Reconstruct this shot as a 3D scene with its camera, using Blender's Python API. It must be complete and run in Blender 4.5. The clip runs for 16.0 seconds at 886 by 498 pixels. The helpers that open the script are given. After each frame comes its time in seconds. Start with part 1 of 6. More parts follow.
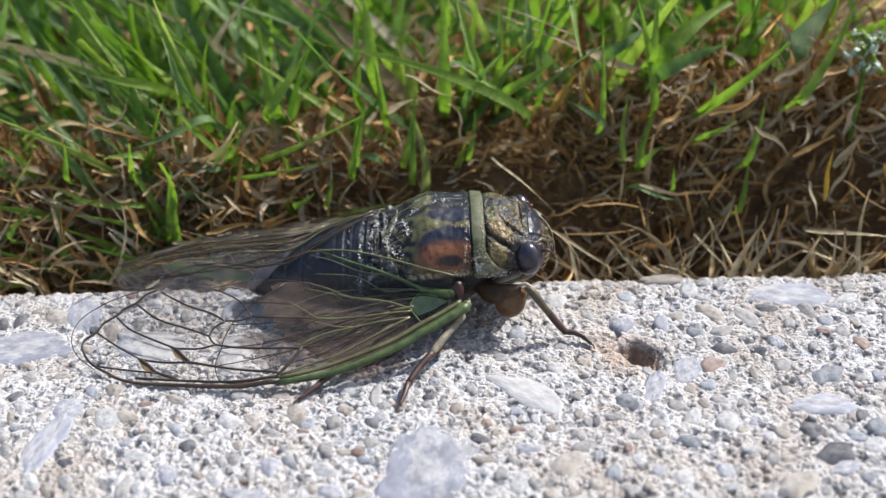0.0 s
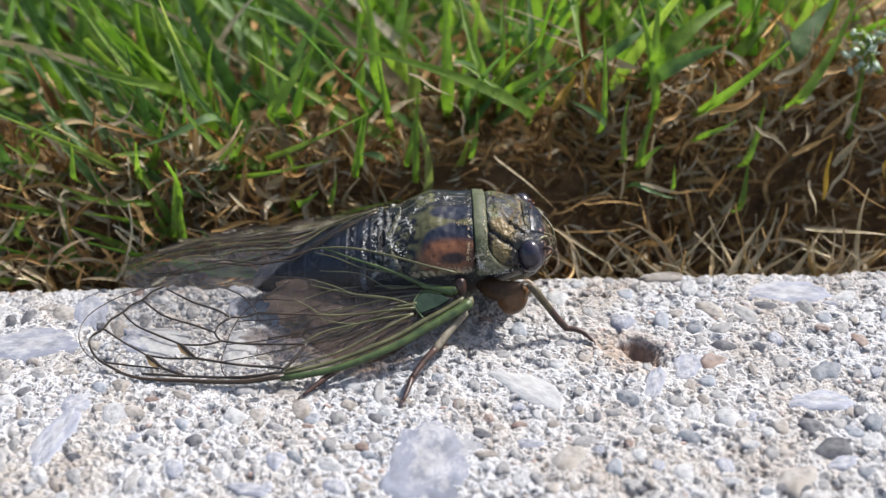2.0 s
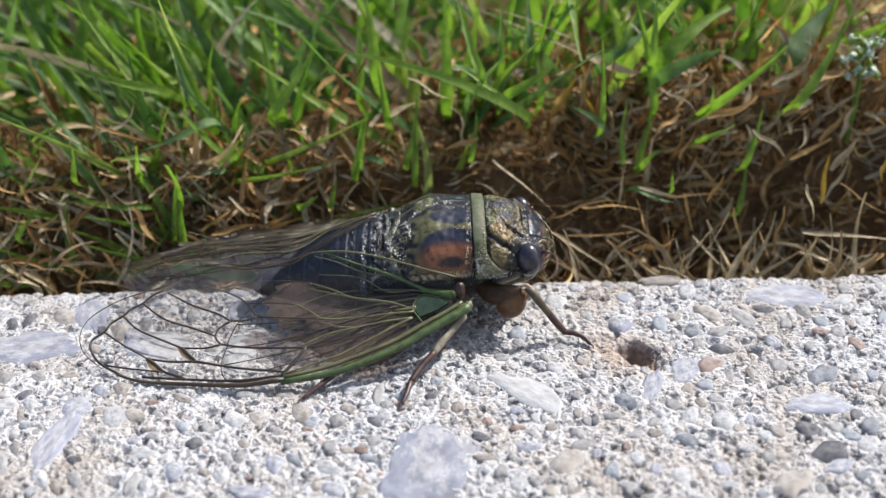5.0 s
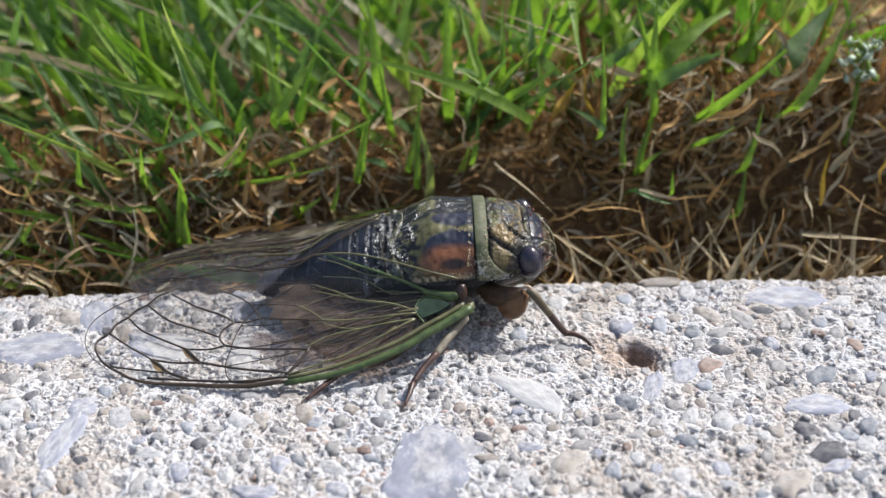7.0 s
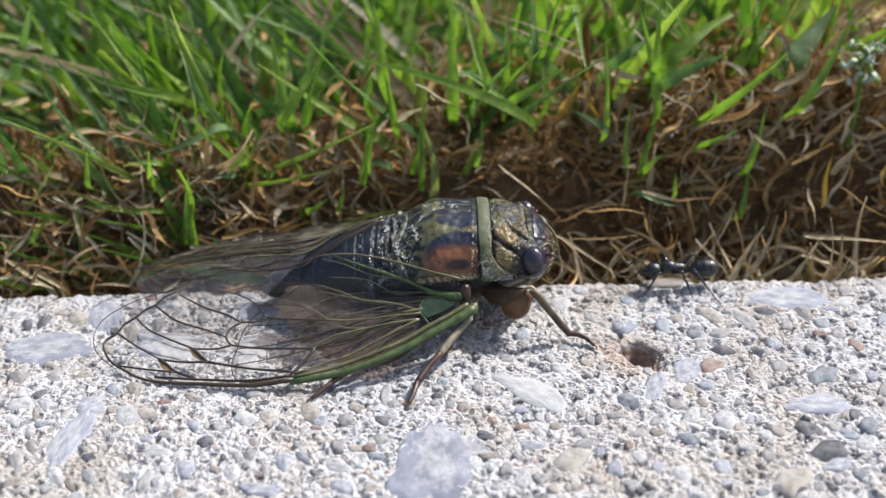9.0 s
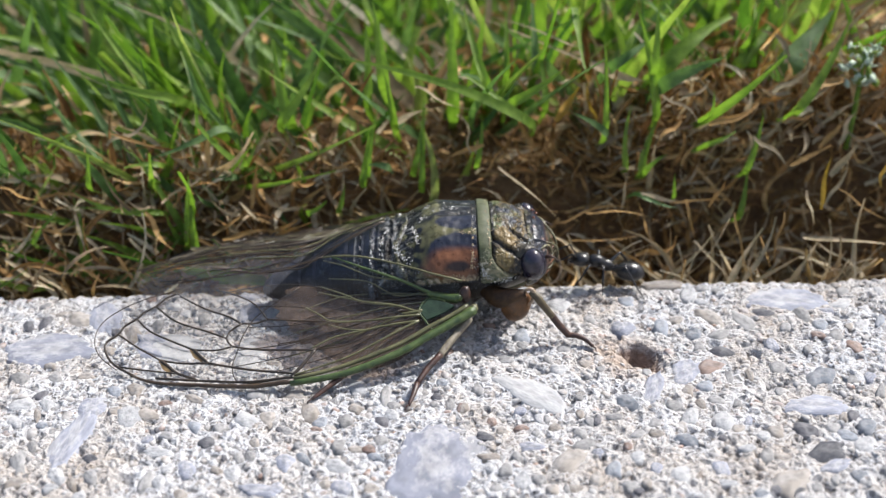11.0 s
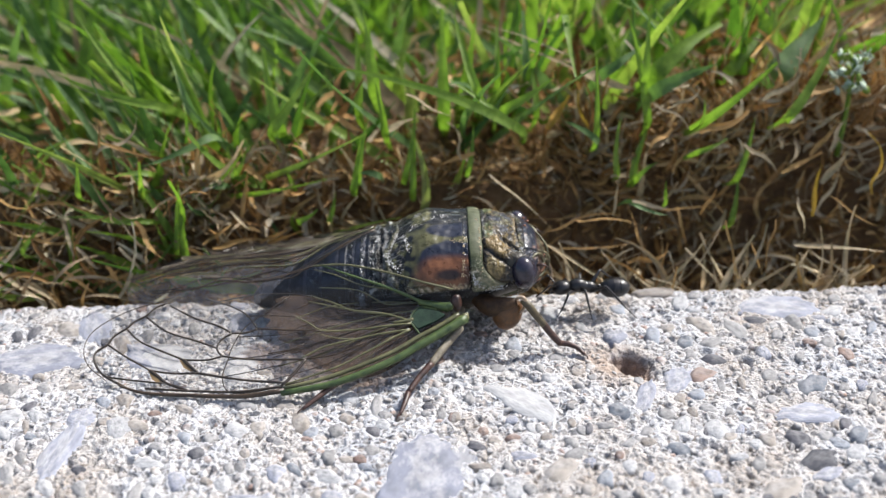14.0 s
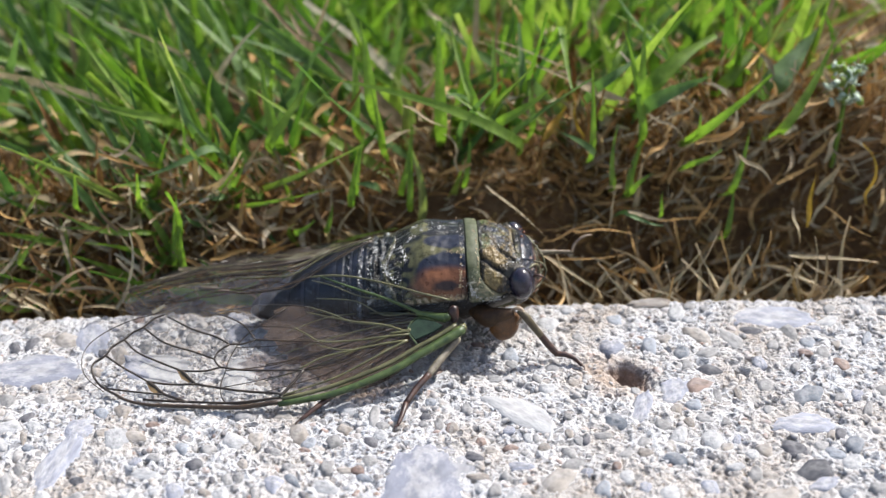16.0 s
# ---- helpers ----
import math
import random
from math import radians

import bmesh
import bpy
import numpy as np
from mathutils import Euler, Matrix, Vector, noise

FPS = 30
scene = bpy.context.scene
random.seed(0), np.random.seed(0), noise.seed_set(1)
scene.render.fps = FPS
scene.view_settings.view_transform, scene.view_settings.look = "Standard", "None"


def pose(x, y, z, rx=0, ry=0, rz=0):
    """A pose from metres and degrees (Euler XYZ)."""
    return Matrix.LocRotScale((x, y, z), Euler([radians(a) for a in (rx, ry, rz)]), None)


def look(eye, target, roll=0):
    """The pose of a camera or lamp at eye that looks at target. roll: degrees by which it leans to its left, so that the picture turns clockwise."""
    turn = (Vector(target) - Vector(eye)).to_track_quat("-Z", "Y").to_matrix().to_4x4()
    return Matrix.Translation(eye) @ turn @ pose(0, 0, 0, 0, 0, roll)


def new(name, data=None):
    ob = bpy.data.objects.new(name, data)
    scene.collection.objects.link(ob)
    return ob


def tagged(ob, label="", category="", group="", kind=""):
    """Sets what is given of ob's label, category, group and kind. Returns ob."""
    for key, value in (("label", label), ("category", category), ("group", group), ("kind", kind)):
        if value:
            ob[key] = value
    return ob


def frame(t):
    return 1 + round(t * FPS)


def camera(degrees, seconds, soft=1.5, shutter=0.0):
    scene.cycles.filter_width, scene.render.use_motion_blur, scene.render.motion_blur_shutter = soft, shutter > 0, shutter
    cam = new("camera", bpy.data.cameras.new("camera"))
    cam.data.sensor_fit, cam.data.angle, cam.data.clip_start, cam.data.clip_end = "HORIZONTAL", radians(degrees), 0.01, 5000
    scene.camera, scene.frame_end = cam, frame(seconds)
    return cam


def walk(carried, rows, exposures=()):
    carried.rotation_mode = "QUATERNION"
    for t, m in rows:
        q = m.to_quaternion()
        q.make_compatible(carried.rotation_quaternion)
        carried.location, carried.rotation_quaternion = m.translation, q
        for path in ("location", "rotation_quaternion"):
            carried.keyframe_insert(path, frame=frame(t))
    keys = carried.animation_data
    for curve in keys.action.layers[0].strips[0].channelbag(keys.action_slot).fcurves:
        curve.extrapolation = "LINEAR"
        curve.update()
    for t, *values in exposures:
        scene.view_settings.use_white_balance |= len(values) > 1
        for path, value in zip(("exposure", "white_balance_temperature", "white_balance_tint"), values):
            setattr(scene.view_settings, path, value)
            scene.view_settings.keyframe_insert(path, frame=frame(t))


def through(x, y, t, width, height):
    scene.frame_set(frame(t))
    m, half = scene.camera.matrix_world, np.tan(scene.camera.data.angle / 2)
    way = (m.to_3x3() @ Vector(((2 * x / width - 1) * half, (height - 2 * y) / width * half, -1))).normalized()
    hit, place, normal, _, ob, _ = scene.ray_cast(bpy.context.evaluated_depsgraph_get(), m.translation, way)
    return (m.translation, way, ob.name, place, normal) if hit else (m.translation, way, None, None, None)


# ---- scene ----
cam = camera(47.23, 16.0, soft=1.4)
PATH = [
    (0, (0.000114, -0.086538, 0.052812), (0.000459, 0.000487, 0.003550), -1.261),
    (0.5, (-0.000111, -0.086141, 0.052800), (0.000612, 0.000772, 0.003348), -1.078),
    (1, (-0.000119, -0.086971, 0.053052), (0.000502, 0.000091, 0.003859), -1.143),
    (1.5, (0.000012, -0.086643, 0.052973), (0.000452, 0.000253, 0.003485), -1.202),
    (2, (-0.000030, -0.087481, 0.053301), (0.000177, -0.000551, 0.003872), -1.244),
    (2.5, (0.000047, -0.087499, 0.053481), (0.000262, -0.000508, 0.004161), -1.296),
    (3, (0.000020, -0.087748, 0.053647), (0.000269, -0.000669, 0.004482), -1.266),
    (3.5, (0.000012, -0.088059, 0.053604), (0.000178, -0.000867, 0.004639), -1.205),
    (4, (0.000041, -0.087579, 0.053528), (0.000289, -0.000495, 0.004373), -1.183),
    (6.5, (0.000242, -0.088229, 0.054255), (0.000158, -0.001247, 0.004918), -1.384),
    (7, (-0.000022, -0.088424, 0.054313), (0.000086, -0.001424, 0.005009), -1.275),
    (7.5, (0.000247, -0.089022, 0.054276), (-0.000098, -0.001832, 0.005309), -1.414),
    (8, (0.000232, -0.089051, 0.054419), (-0.000049, -0.001892, 0.005397), -1.422),
    (8.5, (0.000243, -0.089228, 0.054246), (-0.000204, -0.001982, 0.005379), -1.442),
    (9, (0.000249, -0.089418, 0.054421), (-0.000337, -0.002167, 0.005564), -1.471),
    (11.5, (0.000353, -0.089891, 0.054780), (-0.000282, -0.002601, 0.005996), -1.486),
    (12, (0.000552, -0.090343, 0.054944), (-0.000210, -0.002999, 0.006255), -1.541),
    (12.5, (0.000714, -0.090572, 0.055148), (0.000141, -0.003106, 0.006678), -1.562),
    (13, (0.000667, -0.089992, 0.054779), (0.000490, -0.002443, 0.006457), -1.497),
    (13.5, (0.000460, -0.089575, 0.054581), (0.000630, -0.001907, 0.006472), -1.402),
    (14, (0.000502, -0.089358, 0.054696), (0.000584, -0.001765, 0.006453), -1.437),
    (14.5, (0.000467, -0.089398, 0.054770), (0.000681, -0.001681, 0.006754), -1.399),
    (15, (0.000243, -0.089361, 0.054828), (0.000693, -0.001407, 0.007247), -1.291),
    (15.5, (0.000354, -0.089205, 0.054975), (0.000920, -0.001352, 0.007209), -1.296),
    (16, (0.000264, -0.089607, 0.054978), (0.000889, -0.001565, 0.007561), -1.297),
]
walk(cam, [(t, look(eye, target, roll)) for t, eye, target, roll in PATH], [(0, 0.44), (8, 0.44), (11, 0.48), (14, 0.53), (16, 0.55)])
cam.data.dof.use_dof = True
cam.data.dof.focus_distance = 0.091
cam.data.dof.aperture_fstop = 29.0

# ---- light ----
SUN_UP, SUN_TURN = 49.0, 59.0     # height, and turn from the lawn side clockwise, seen from above
world = bpy.data.worlds.new("sky")
scene.world = world
world.use_nodes = True
wn = world.node_tree.nodes
sky = wn.new("ShaderNodeTexSky")
sky.sky_type, sky.sun_disc = "NISHITA", False
sky.sun_elevation, sky.sun_rotation = radians(SUN_UP), radians(SUN_TURN)
sky.dust_density = 3.5
wn["Background"].inputs["Strength"].default_value = 0.15
world.node_tree.links.new(sky.outputs["Color"], wn["Background"].inputs["Color"])
sun_data = bpy.data.lights.new("sun", "SUN")
sun_data.energy, sun_data.angle, sun_data.color = 4.5, radians(0.55), (0.985, 0.98, 0.965)
sun = new("sun", sun_data)
su, st = radians(SUN_UP), radians(SUN_TURN)
sun.matrix_world = look((0.6 * math.sin(st) * math.cos(su), 0.6 * math.cos(st) * math.cos(su), 0.6 * math.sin(su)), (0, 0, 0))

# ---- materials ----
MM = 0.001


class Nodes:
    """Short hand for building a node material."""

    def __init__(self, name):
        self.m = bpy.data.materials.new(name)
        self.m.use_nodes = True
        self.t = self.m.node_tree
        self.bsdf = self.t.nodes["Principled BSDF"]
        self.out = self.t.nodes["Material Output"]
        self.co = self.add("ShaderNodeTexCoord").outputs["Object"]

    def add(self, kind, **props):
        n = self.t.nodes.new(kind)
        for k, v in props.items():
            if k == "operation":
                n.operation = v
            elif k == "blend":
                n.blend_type = v
            elif k == "data":
                n.data_type = v
            elif k == "feature":
                n.feature = v
            elif k == "attribute":
                n.attribute_name = v
        return n

    def link(self, a, b):
        self.t.links.new(a, b)

    def noise(self, size_mm, detail=4.0, rough=0.6, shift=0.0):
        n = self.add("ShaderNodeTexNoise")
        n.inputs["Scale"].default_value = 1000.0 / size_mm
        n.inputs["Detail"].default_value = detail
        n.inputs["Roughness"].default_value = rough
        v = self.add("ShaderNodeVectorMath", operation="ADD")
        v.inputs[1].default_value = (shift, shift * 0.7, shift * 1.3)
        self.link(self.co, v.inputs[0])
        self.link(v.outputs[0], n.inputs["Vector"])
        return n.outputs["Fac"]

    def ramp(self, fac, *stops):
        r = self.add("ShaderNodeValToRGB")
        e = r.color_ramp.elements
        while len(e) < len(stops):
            e.new(0.5)
        for el, (p, c) in zip(e, stops):
            el.position = p
            el.color = (*c, 1) if len(c) == 3 else c
        self.link(fac, r.inputs["Fac"])
        return r.outputs["Color"]

    def mix(self, fac, a, b, blend="MIX"):
        n = self.add("ShaderNodeMix", data="RGBA", blend=blend)
        for sock, v in ((n.inputs["Factor"], fac), (n.inputs["A"], a), (n.inputs["B"], b)):
            if isinstance(v, (int, float)):
                sock.default_value = v
            elif isinstance(v, tuple):
                sock.default_value = (*v, 1)
            else:
                self.link(v, sock)
        return n.outputs["Result"]

    def math(self, op, a, b=0.5):
        n = self.add("ShaderNodeMath", operation=op)
        for sock, v in ((n.inputs[0], a), (n.inputs[1], b)):
            if isinstance(v, (int, float)):
                sock.default_value = v
            else:
                self.link(v, sock)
        return n.outputs[0]

    def random(self):
        return self.add("ShaderNodeObjectInfo").outputs["Random"]

    def island(self):
        return self.add("ShaderNodeNewGeometry").outputs["Random Per Island"]

    def colour(self, c):
        if isinstance(c, tuple):
            self.bsdf.inputs["Base Color"].default_value = (*c, 1)
        else:
            self.link(c, self.bsdf.inputs["Base Color"])

    def gloss(self, rough, metal=0.0, spec=0.5):
        if isinstance(rough, (int, float)):
            self.bsdf.inputs["Roughness"].default_value = rough
        else:
            self.link(rough, self.bsdf.inputs["Roughness"])
        self.bsdf.inputs["Metallic"].default_value = metal
        self.bsdf.inputs["Specular IOR Level"].default_value = spec

    def bump(self, height, depth_mm, strength=1.0):
        b = self.add("ShaderNodeBump")
        b.inputs["Strength"].default_value = strength
        b.inputs["Distance"].default_value = depth_mm * MM
        self.link(height, b.inputs["Height"])
        self.link(b.outputs["Normal"], self.bsdf.inputs["Normal"])


def mat_concrete():
    n = Nodes("concrete_paste")
    patch = n.noise(11.0, 4.0, 0.6)
    grain = n.noise(0.45, 4.0, 0.65)
    base = n.ramp(patch, (0.33, (0.455, 0.46, 0.48)), (0.48, (0.505, 0.50, 0.505)), (0.57, (0.465, 0.436, 0.41)), (0.68, (0.39, 0.342, 0.30)))
    # grains of sand bedded in a lace of lighter cement
    wavy = n.add("ShaderNodeTexNoise")
    wavy.inputs["Scale"].default_value = 1000.0 / 0.8
    n.link(n.co, wavy.inputs["Vector"])
    bent = n.add("ShaderNodeVectorMath", operation="MULTIPLY_ADD")
    n.link(wavy.outputs["Color"], bent.inputs[0])
    bent.inputs[1].default_value = (0.0006, 0.0006, 0.0006)
    n.link(n.co, bent.inputs[2])
    rim = n.add("ShaderNodeTexVoronoi", feature="DISTANCE_TO_EDGE")
    rim.inputs["Scale"].default_value = 1000.0 / 0.8
    n.link(bent.outputs[0], rim.inputs["Vector"])
    sand = n.add("ShaderNodeTexVoronoi", feature="F1")
    sand.inputs["Scale"].default_value = 1000.0 / 0.8
    n.link(bent.outputs[0], sand.inputs["Vector"])
    tone = n.ramp(sand.outputs["Color"], (0.1, (0.13, 0.13, 0.14)), (0.35, (0.25, 0.24, 0.235)), (0.55, (0.34, 0.305, 0.275)), (0.8, (0.40, 0.39, 0.385)), (0.95, (0.19, 0.19, 0.20)))
    lace = n.ramp(rim.outputs["Distance"], (0.07, (0, 0, 0)), (0.20, (1, 1, 1)))
    shown = n.math("MULTIPLY", lace, n.ramp(n.noise(2.4, 3.0, 0.6, 3.0), (0.36, (0.1, 0.1, 0.1)), (0.56, (1, 1, 1))))
    base = n.mix(n.math("MULTIPLY", shown, 0.9), base, tone)
    # the grain's low spots are darkened in the colour, as shade in pits
    base = n.mix(1.0, base, n.ramp(grain, (0.35, (0.42, 0.37, 0.33)), (0.46, (1, 1, 1))), "MULTIPLY")
    # rusty bloom round the lost stone's hollow
    far = n.add("ShaderNodeVectorMath", operation="DISTANCE")
    n.link(n.co, far.inputs[0])
    far.inputs[1].default_value = (0.0166, -0.0128, 0.0)
    bloom = n.math("ADD", n.math("MULTIPLY", far.outputs["Value"], 150.0), n.math("MULTIPLY", n.noise(2.2, 4.0), 0.7))
    base = n.mix(n.ramp(bloom, (0.62, (1, 1, 1)), (1.15, (0, 0, 0))), base, n.mix(1.0, base, (0.86, 0.74, 0.65), "MULTIPLY"))
    # brown earth stain in the hollow itself
    apart = n.add("ShaderNodeSeparateXYZ")
    n.link(n.co, apart.inputs[0])
    deep = n.ramp(n.math("MULTIPLY", apart.outputs["Z"], -500.0), (0.40, (0, 0, 0)), (0.62, (1, 1, 1)))
    near = n.ramp(n.math("MULTIPLY", far.outputs["Value"], 100.0), (0.42, (1, 1, 1)), (0.5, (0, 0, 0)))
    base = n.mix(n.math("MULTIPLY", deep, near), base, n.ramp(n.noise(0.9, 5.0, 0.7), (0.3, (0.16, 0.112, 0.088)), (0.7, (0.33, 0.245, 0.195))))
    n.colour(base)
    n.gloss(0.9, 0.0, 0.3)
    h = n.math("SUBTRACT", n.math("MULTIPLY", grain, 1.1), n.math("MULTIPLY", shown, 0.35))
    n.bump(h, 0.36, 1.0)
    return n.m


def mat_stone(name, dark, light, tint, rough=0.72, crust=0.28, flaky=0.0):
    """Weathered stone: soft clouds and faint bands, with a film of cement in places."""
    n = Nodes(name)
    cloud = n.math("ADD", n.math("MULTIPLY", n.noise(2.2, 4.0, 0.6), 0.7), n.math("MULTIPLY", n.random(), 0.3))
    base = n.ramp(cloud, (0.30, dark), (0.66, light))
    base = n.mix(n.math("MULTIPLY", n.random(), 0.35), base, tint)
    film = n.ramp(n.noise(0.9, 6.0, 0.7, 3.0), (0.50, (0, 0, 0)), (0.62, (1, 1, 1)))
    base = n.mix(n.math("MULTIPLY", film, crust), base, (0.48, 0.47, 0.462))
    relief = n.math("ADD", n.noise(0.4, 4.0), n.math("MULTIPLY", n.noise(1.6, 3.0), 1.5))
    if flaky:
        # broken layers, darker in the steps, and cement that still sticks to the face
        layer = n.noise(1.5, 5.0, 0.72, 9.0)
        base = n.mix(n.ramp(layer, (0.36, (flaky, flaky, flaky)), (0.47, (0, 0, 0))), base, dark)
        base = n.mix(n.ramp(n.noise(2.6, 7.0, 0.78, 12.0), (0.55, (0, 0, 0)), (0.60, (flaky, flaky, flaky))), base, (0.46, 0.45, 0.445))
        relief = n.math("ADD", relief, n.math("MULTIPLY", layer, 3.5))
    base = n.mix(1.0, base, n.ramp(n.noise(0.35, 3.0, 0.6, 7.0), (0.36, (0.72, 0.72, 0.72)), (0.54, (1.06, 1.05, 1.04))), "MULTIPLY")
    n.colour(base)
    n.gloss(rough, 0.0, 0.4)
    n.bump(relief, 0.08, 1.0)
    return n.m


def mat_grit():
    n = Nodes("fine_grit")
    c = n.ramp(n.island(), (0.0, (0.08, 0.08, 0.086)), (0.15, (0.17, 0.165, 0.16)), (0.32, (0.28, 0.245, 0.215)), (0.5, (0.23, 0.222, 0.22)),
               (0.68, (0.35, 0.31, 0.275)), (0.85, (0.185, 0.19, 0.205)), (0.97, (0.24, 0.145, 0.105)))
    dust_or_sheen = n.ramp(n.noise(0.6, 4.0, 0.6), (0.40, (0.15, 0.15, 0.15)), (0.58, (1, 1, 1)))
    n.colour(n.mix(n.math("MULTIPLY", dust_or_sheen, 0.68), c, (0.50, 0.482, 0.465)))
    n.gloss(0.75, 0.0, 0.3)
    n.bump(n.noise(0.3, 3.0), 0.04, 0.7)
    return n.m


def mat_soil():
    n = Nodes("dark_soil")
    bare = n.ramp(n.noise(3.0, 6.0, 0.7), (0.3, (0.075, 0.044, 0.021)), (0.55, (0.195, 0.114, 0.054)), (0.75, (0.32, 0.205, 0.105)))
    # farther off the lawn closes over the soil
    apart = n.add("ShaderNodeSeparateXYZ")
    n.link(n.co, apart.inputs[0])
    turf = n.ramp(n.noise(25.0, 8.0, 0.7, 6.0), (0.35, (0.035, 0.075, 0.014)), (0.6, (0.09, 0.16, 0.03)), (0.75, (0.16, 0.18, 0.06)))
    n.colour(n.mix(n.ramp(n.math("MULTIPLY", apart.outputs["Y"], 2.0), (0.16, (0, 0, 0)), (0.4, (1, 1, 1))), bare, turf))
    n.gloss(0.95, 0.0, 0.2)
    n.bump(n.noise(1.8, 7.0, 0.75), 1.6, 1.0)
    return n.m


def mat_blade(name, *stops, through=0.35, gloss=0.5, dry=False):
    """Leaf: veined along its length by a stretched noise, light passes through it."""
    n = Nodes(name)
    base = n.ramp(n.island(), *stops)
    spots = n.ramp(n.noise(2.5, 4.0, 0.7), (0.35, (0.55, 0.6, 0.5)), (0.6, (1.1, 1.08, 1.0)))
    base = n.mix(1.0, base, spots, "MULTIPLY")
    n.colour(base)
    n.gloss(gloss, 0.0, 0.15 if dry else 0.35)
    n.bump(n.noise(0.5, 2.0), 0.05, 0.5)
    tr = n.add("ShaderNodeBsdfTranslucent")
    n.link(n.mix(1.0, base, (1.3, 1.1, 0.75) if dry else (1.2, 1.45, 0.7), "MULTIPLY"), tr.inputs["Color"])
    mx = n.add("ShaderNodeMixShader")
    mx.inputs["Fac"].default_value = through
    n.link(n.bsdf.outputs[0], mx.inputs[1])
    n.link(tr.outputs[0], mx.inputs[2])
    n.link(mx.outputs[0], n.out.inputs["Surface"])
    return n.m


def mat_painted(name, rough=0.4, speck=0.0, speck_colour=(0.6, 0.52, 0.3), bump=0.04, grain=0.3, spec=0.5):
    """Insect shell: the pattern comes from the mesh's colour layer; pale flecks in patches paint glints into it."""
    n = Nodes(name)
    a = n.add("ShaderNodeAttribute", attribute="pattern")
    base = n.mix(1.0, a.outputs["Color"], n.ramp(n.noise(0.5, 4.0, 0.65), (0.3, (0.65, 0.65, 0.65)), (0.65, (1.15, 1.15, 1.15))), "MULTIPLY")
    patch = n.ramp(n.noise(1.3, 3.0, 0.6, 2.0), (0.47, (0, 0, 0)), (0.58, (1, 1, 1)))
    fleck = n.math("MULTIPLY", n.math("MULTIPLY", a.outputs["Alpha"], n.ramp(n.noise(0.42, 3.0, 0.7, 5.0), (0.52, (0, 0, 0)), (0.62, (1, 1, 1)))), patch)
    if speck > 0:
        base = n.mix(n.math("MULTIPLY", fleck, speck), base, speck_colour)
    n.colour(base)
    n.gloss(n.math("SUBTRACT", n.math("ADD", n.math("MULTIPLY", n.noise(0.5, 3.0), 0.2), rough), n.math("MULTIPLY", fleck, 0.2)), 0.0, spec)
    wrinkle = n.math("MULTIPLY", n.math("MULTIPLY", n.noise(0.7, 3.0, 0.6, 4.0), a.outputs["Alpha"]), 3.0)
    n.bump(n.math("ADD", n.math("ADD", n.math("MULTIPLY", n.noise(grain, 4.0, 0.65), 0.12), n.math("MULTIPLY", fleck, 1.2)), wrinkle), bump, 1.0)
    return n.m


def mat_plain(name, dark, light, size=0.8, rough=0.35, bump=0.03, metal=0.0, spec=0.5):
    n = Nodes(name)
    n.colour(n.ramp(n.noise(size, 4.0, 0.65), (0.32, dark), (0.68, light)))
    n.gloss(rough, metal, spec)
    n.bump(n.noise(size * 0.4, 3.0), bump, 0.7)
    return n.m


def mat_membrane(name, thin, thick, shiny, veil=0.0, dust_or_sheen=(0.30, 0.23, 0.17), stain=None):
    n = Nodes(name)
    t = n.t
    clear = n.add("ShaderNodeBsdfTransparent")
    n.link(n.ramp(n.noise(3.0, 3.0), (0.3, thin), (0.7, thick)), clear.inputs["Color"])
    shine = n.add("ShaderNodeBsdfGlossy")
    shine.inputs["Roughness"].default_value = 0.2
    shine.inputs["Color"].default_value = (0.9, 0.9, 0.92, 1)
    b = n.add("ShaderNodeBump")
    b.inputs["Strength"].default_value, b.inputs["Distance"].default_value = 0.8, 0.25 * MM
    n.link(n.noise(1.4, 2.0), b.inputs["Height"])
    n.link(b.outputs[0], shine.inputs["Normal"])
    mx = n.add("ShaderNodeMixShader")
    mx.inputs[0].default_value = shiny
    n.link(clear.outputs[0], mx.inputs[1])
    n.link(shine.outputs[0], mx.inputs[2])
    milky = n.add("ShaderNodeBsdfDiffuse")
    n.link(n.ramp(n.noise(1.8, 5.0, 0.7, 4.0), (0.40, stain or dust_or_sheen), (0.62, dust_or_sheen)), milky.inputs["Color"])
    both = n.add("ShaderNodeMixShader")
    n.link(n.math("MULTIPLY", n.ramp(n.noise(2.0, 4.0, 0.6, 1.0), (0.3, (0.4, 0.4, 0.4)), (0.7, (1, 1, 1))), veil), both.inputs[0])
    n.link(mx.outputs[0], both.inputs[1])
    n.link(milky.outputs[0], both.inputs[2])
    n.link(both.outputs[0], n.out.inputs["Surface"])
    return n.m


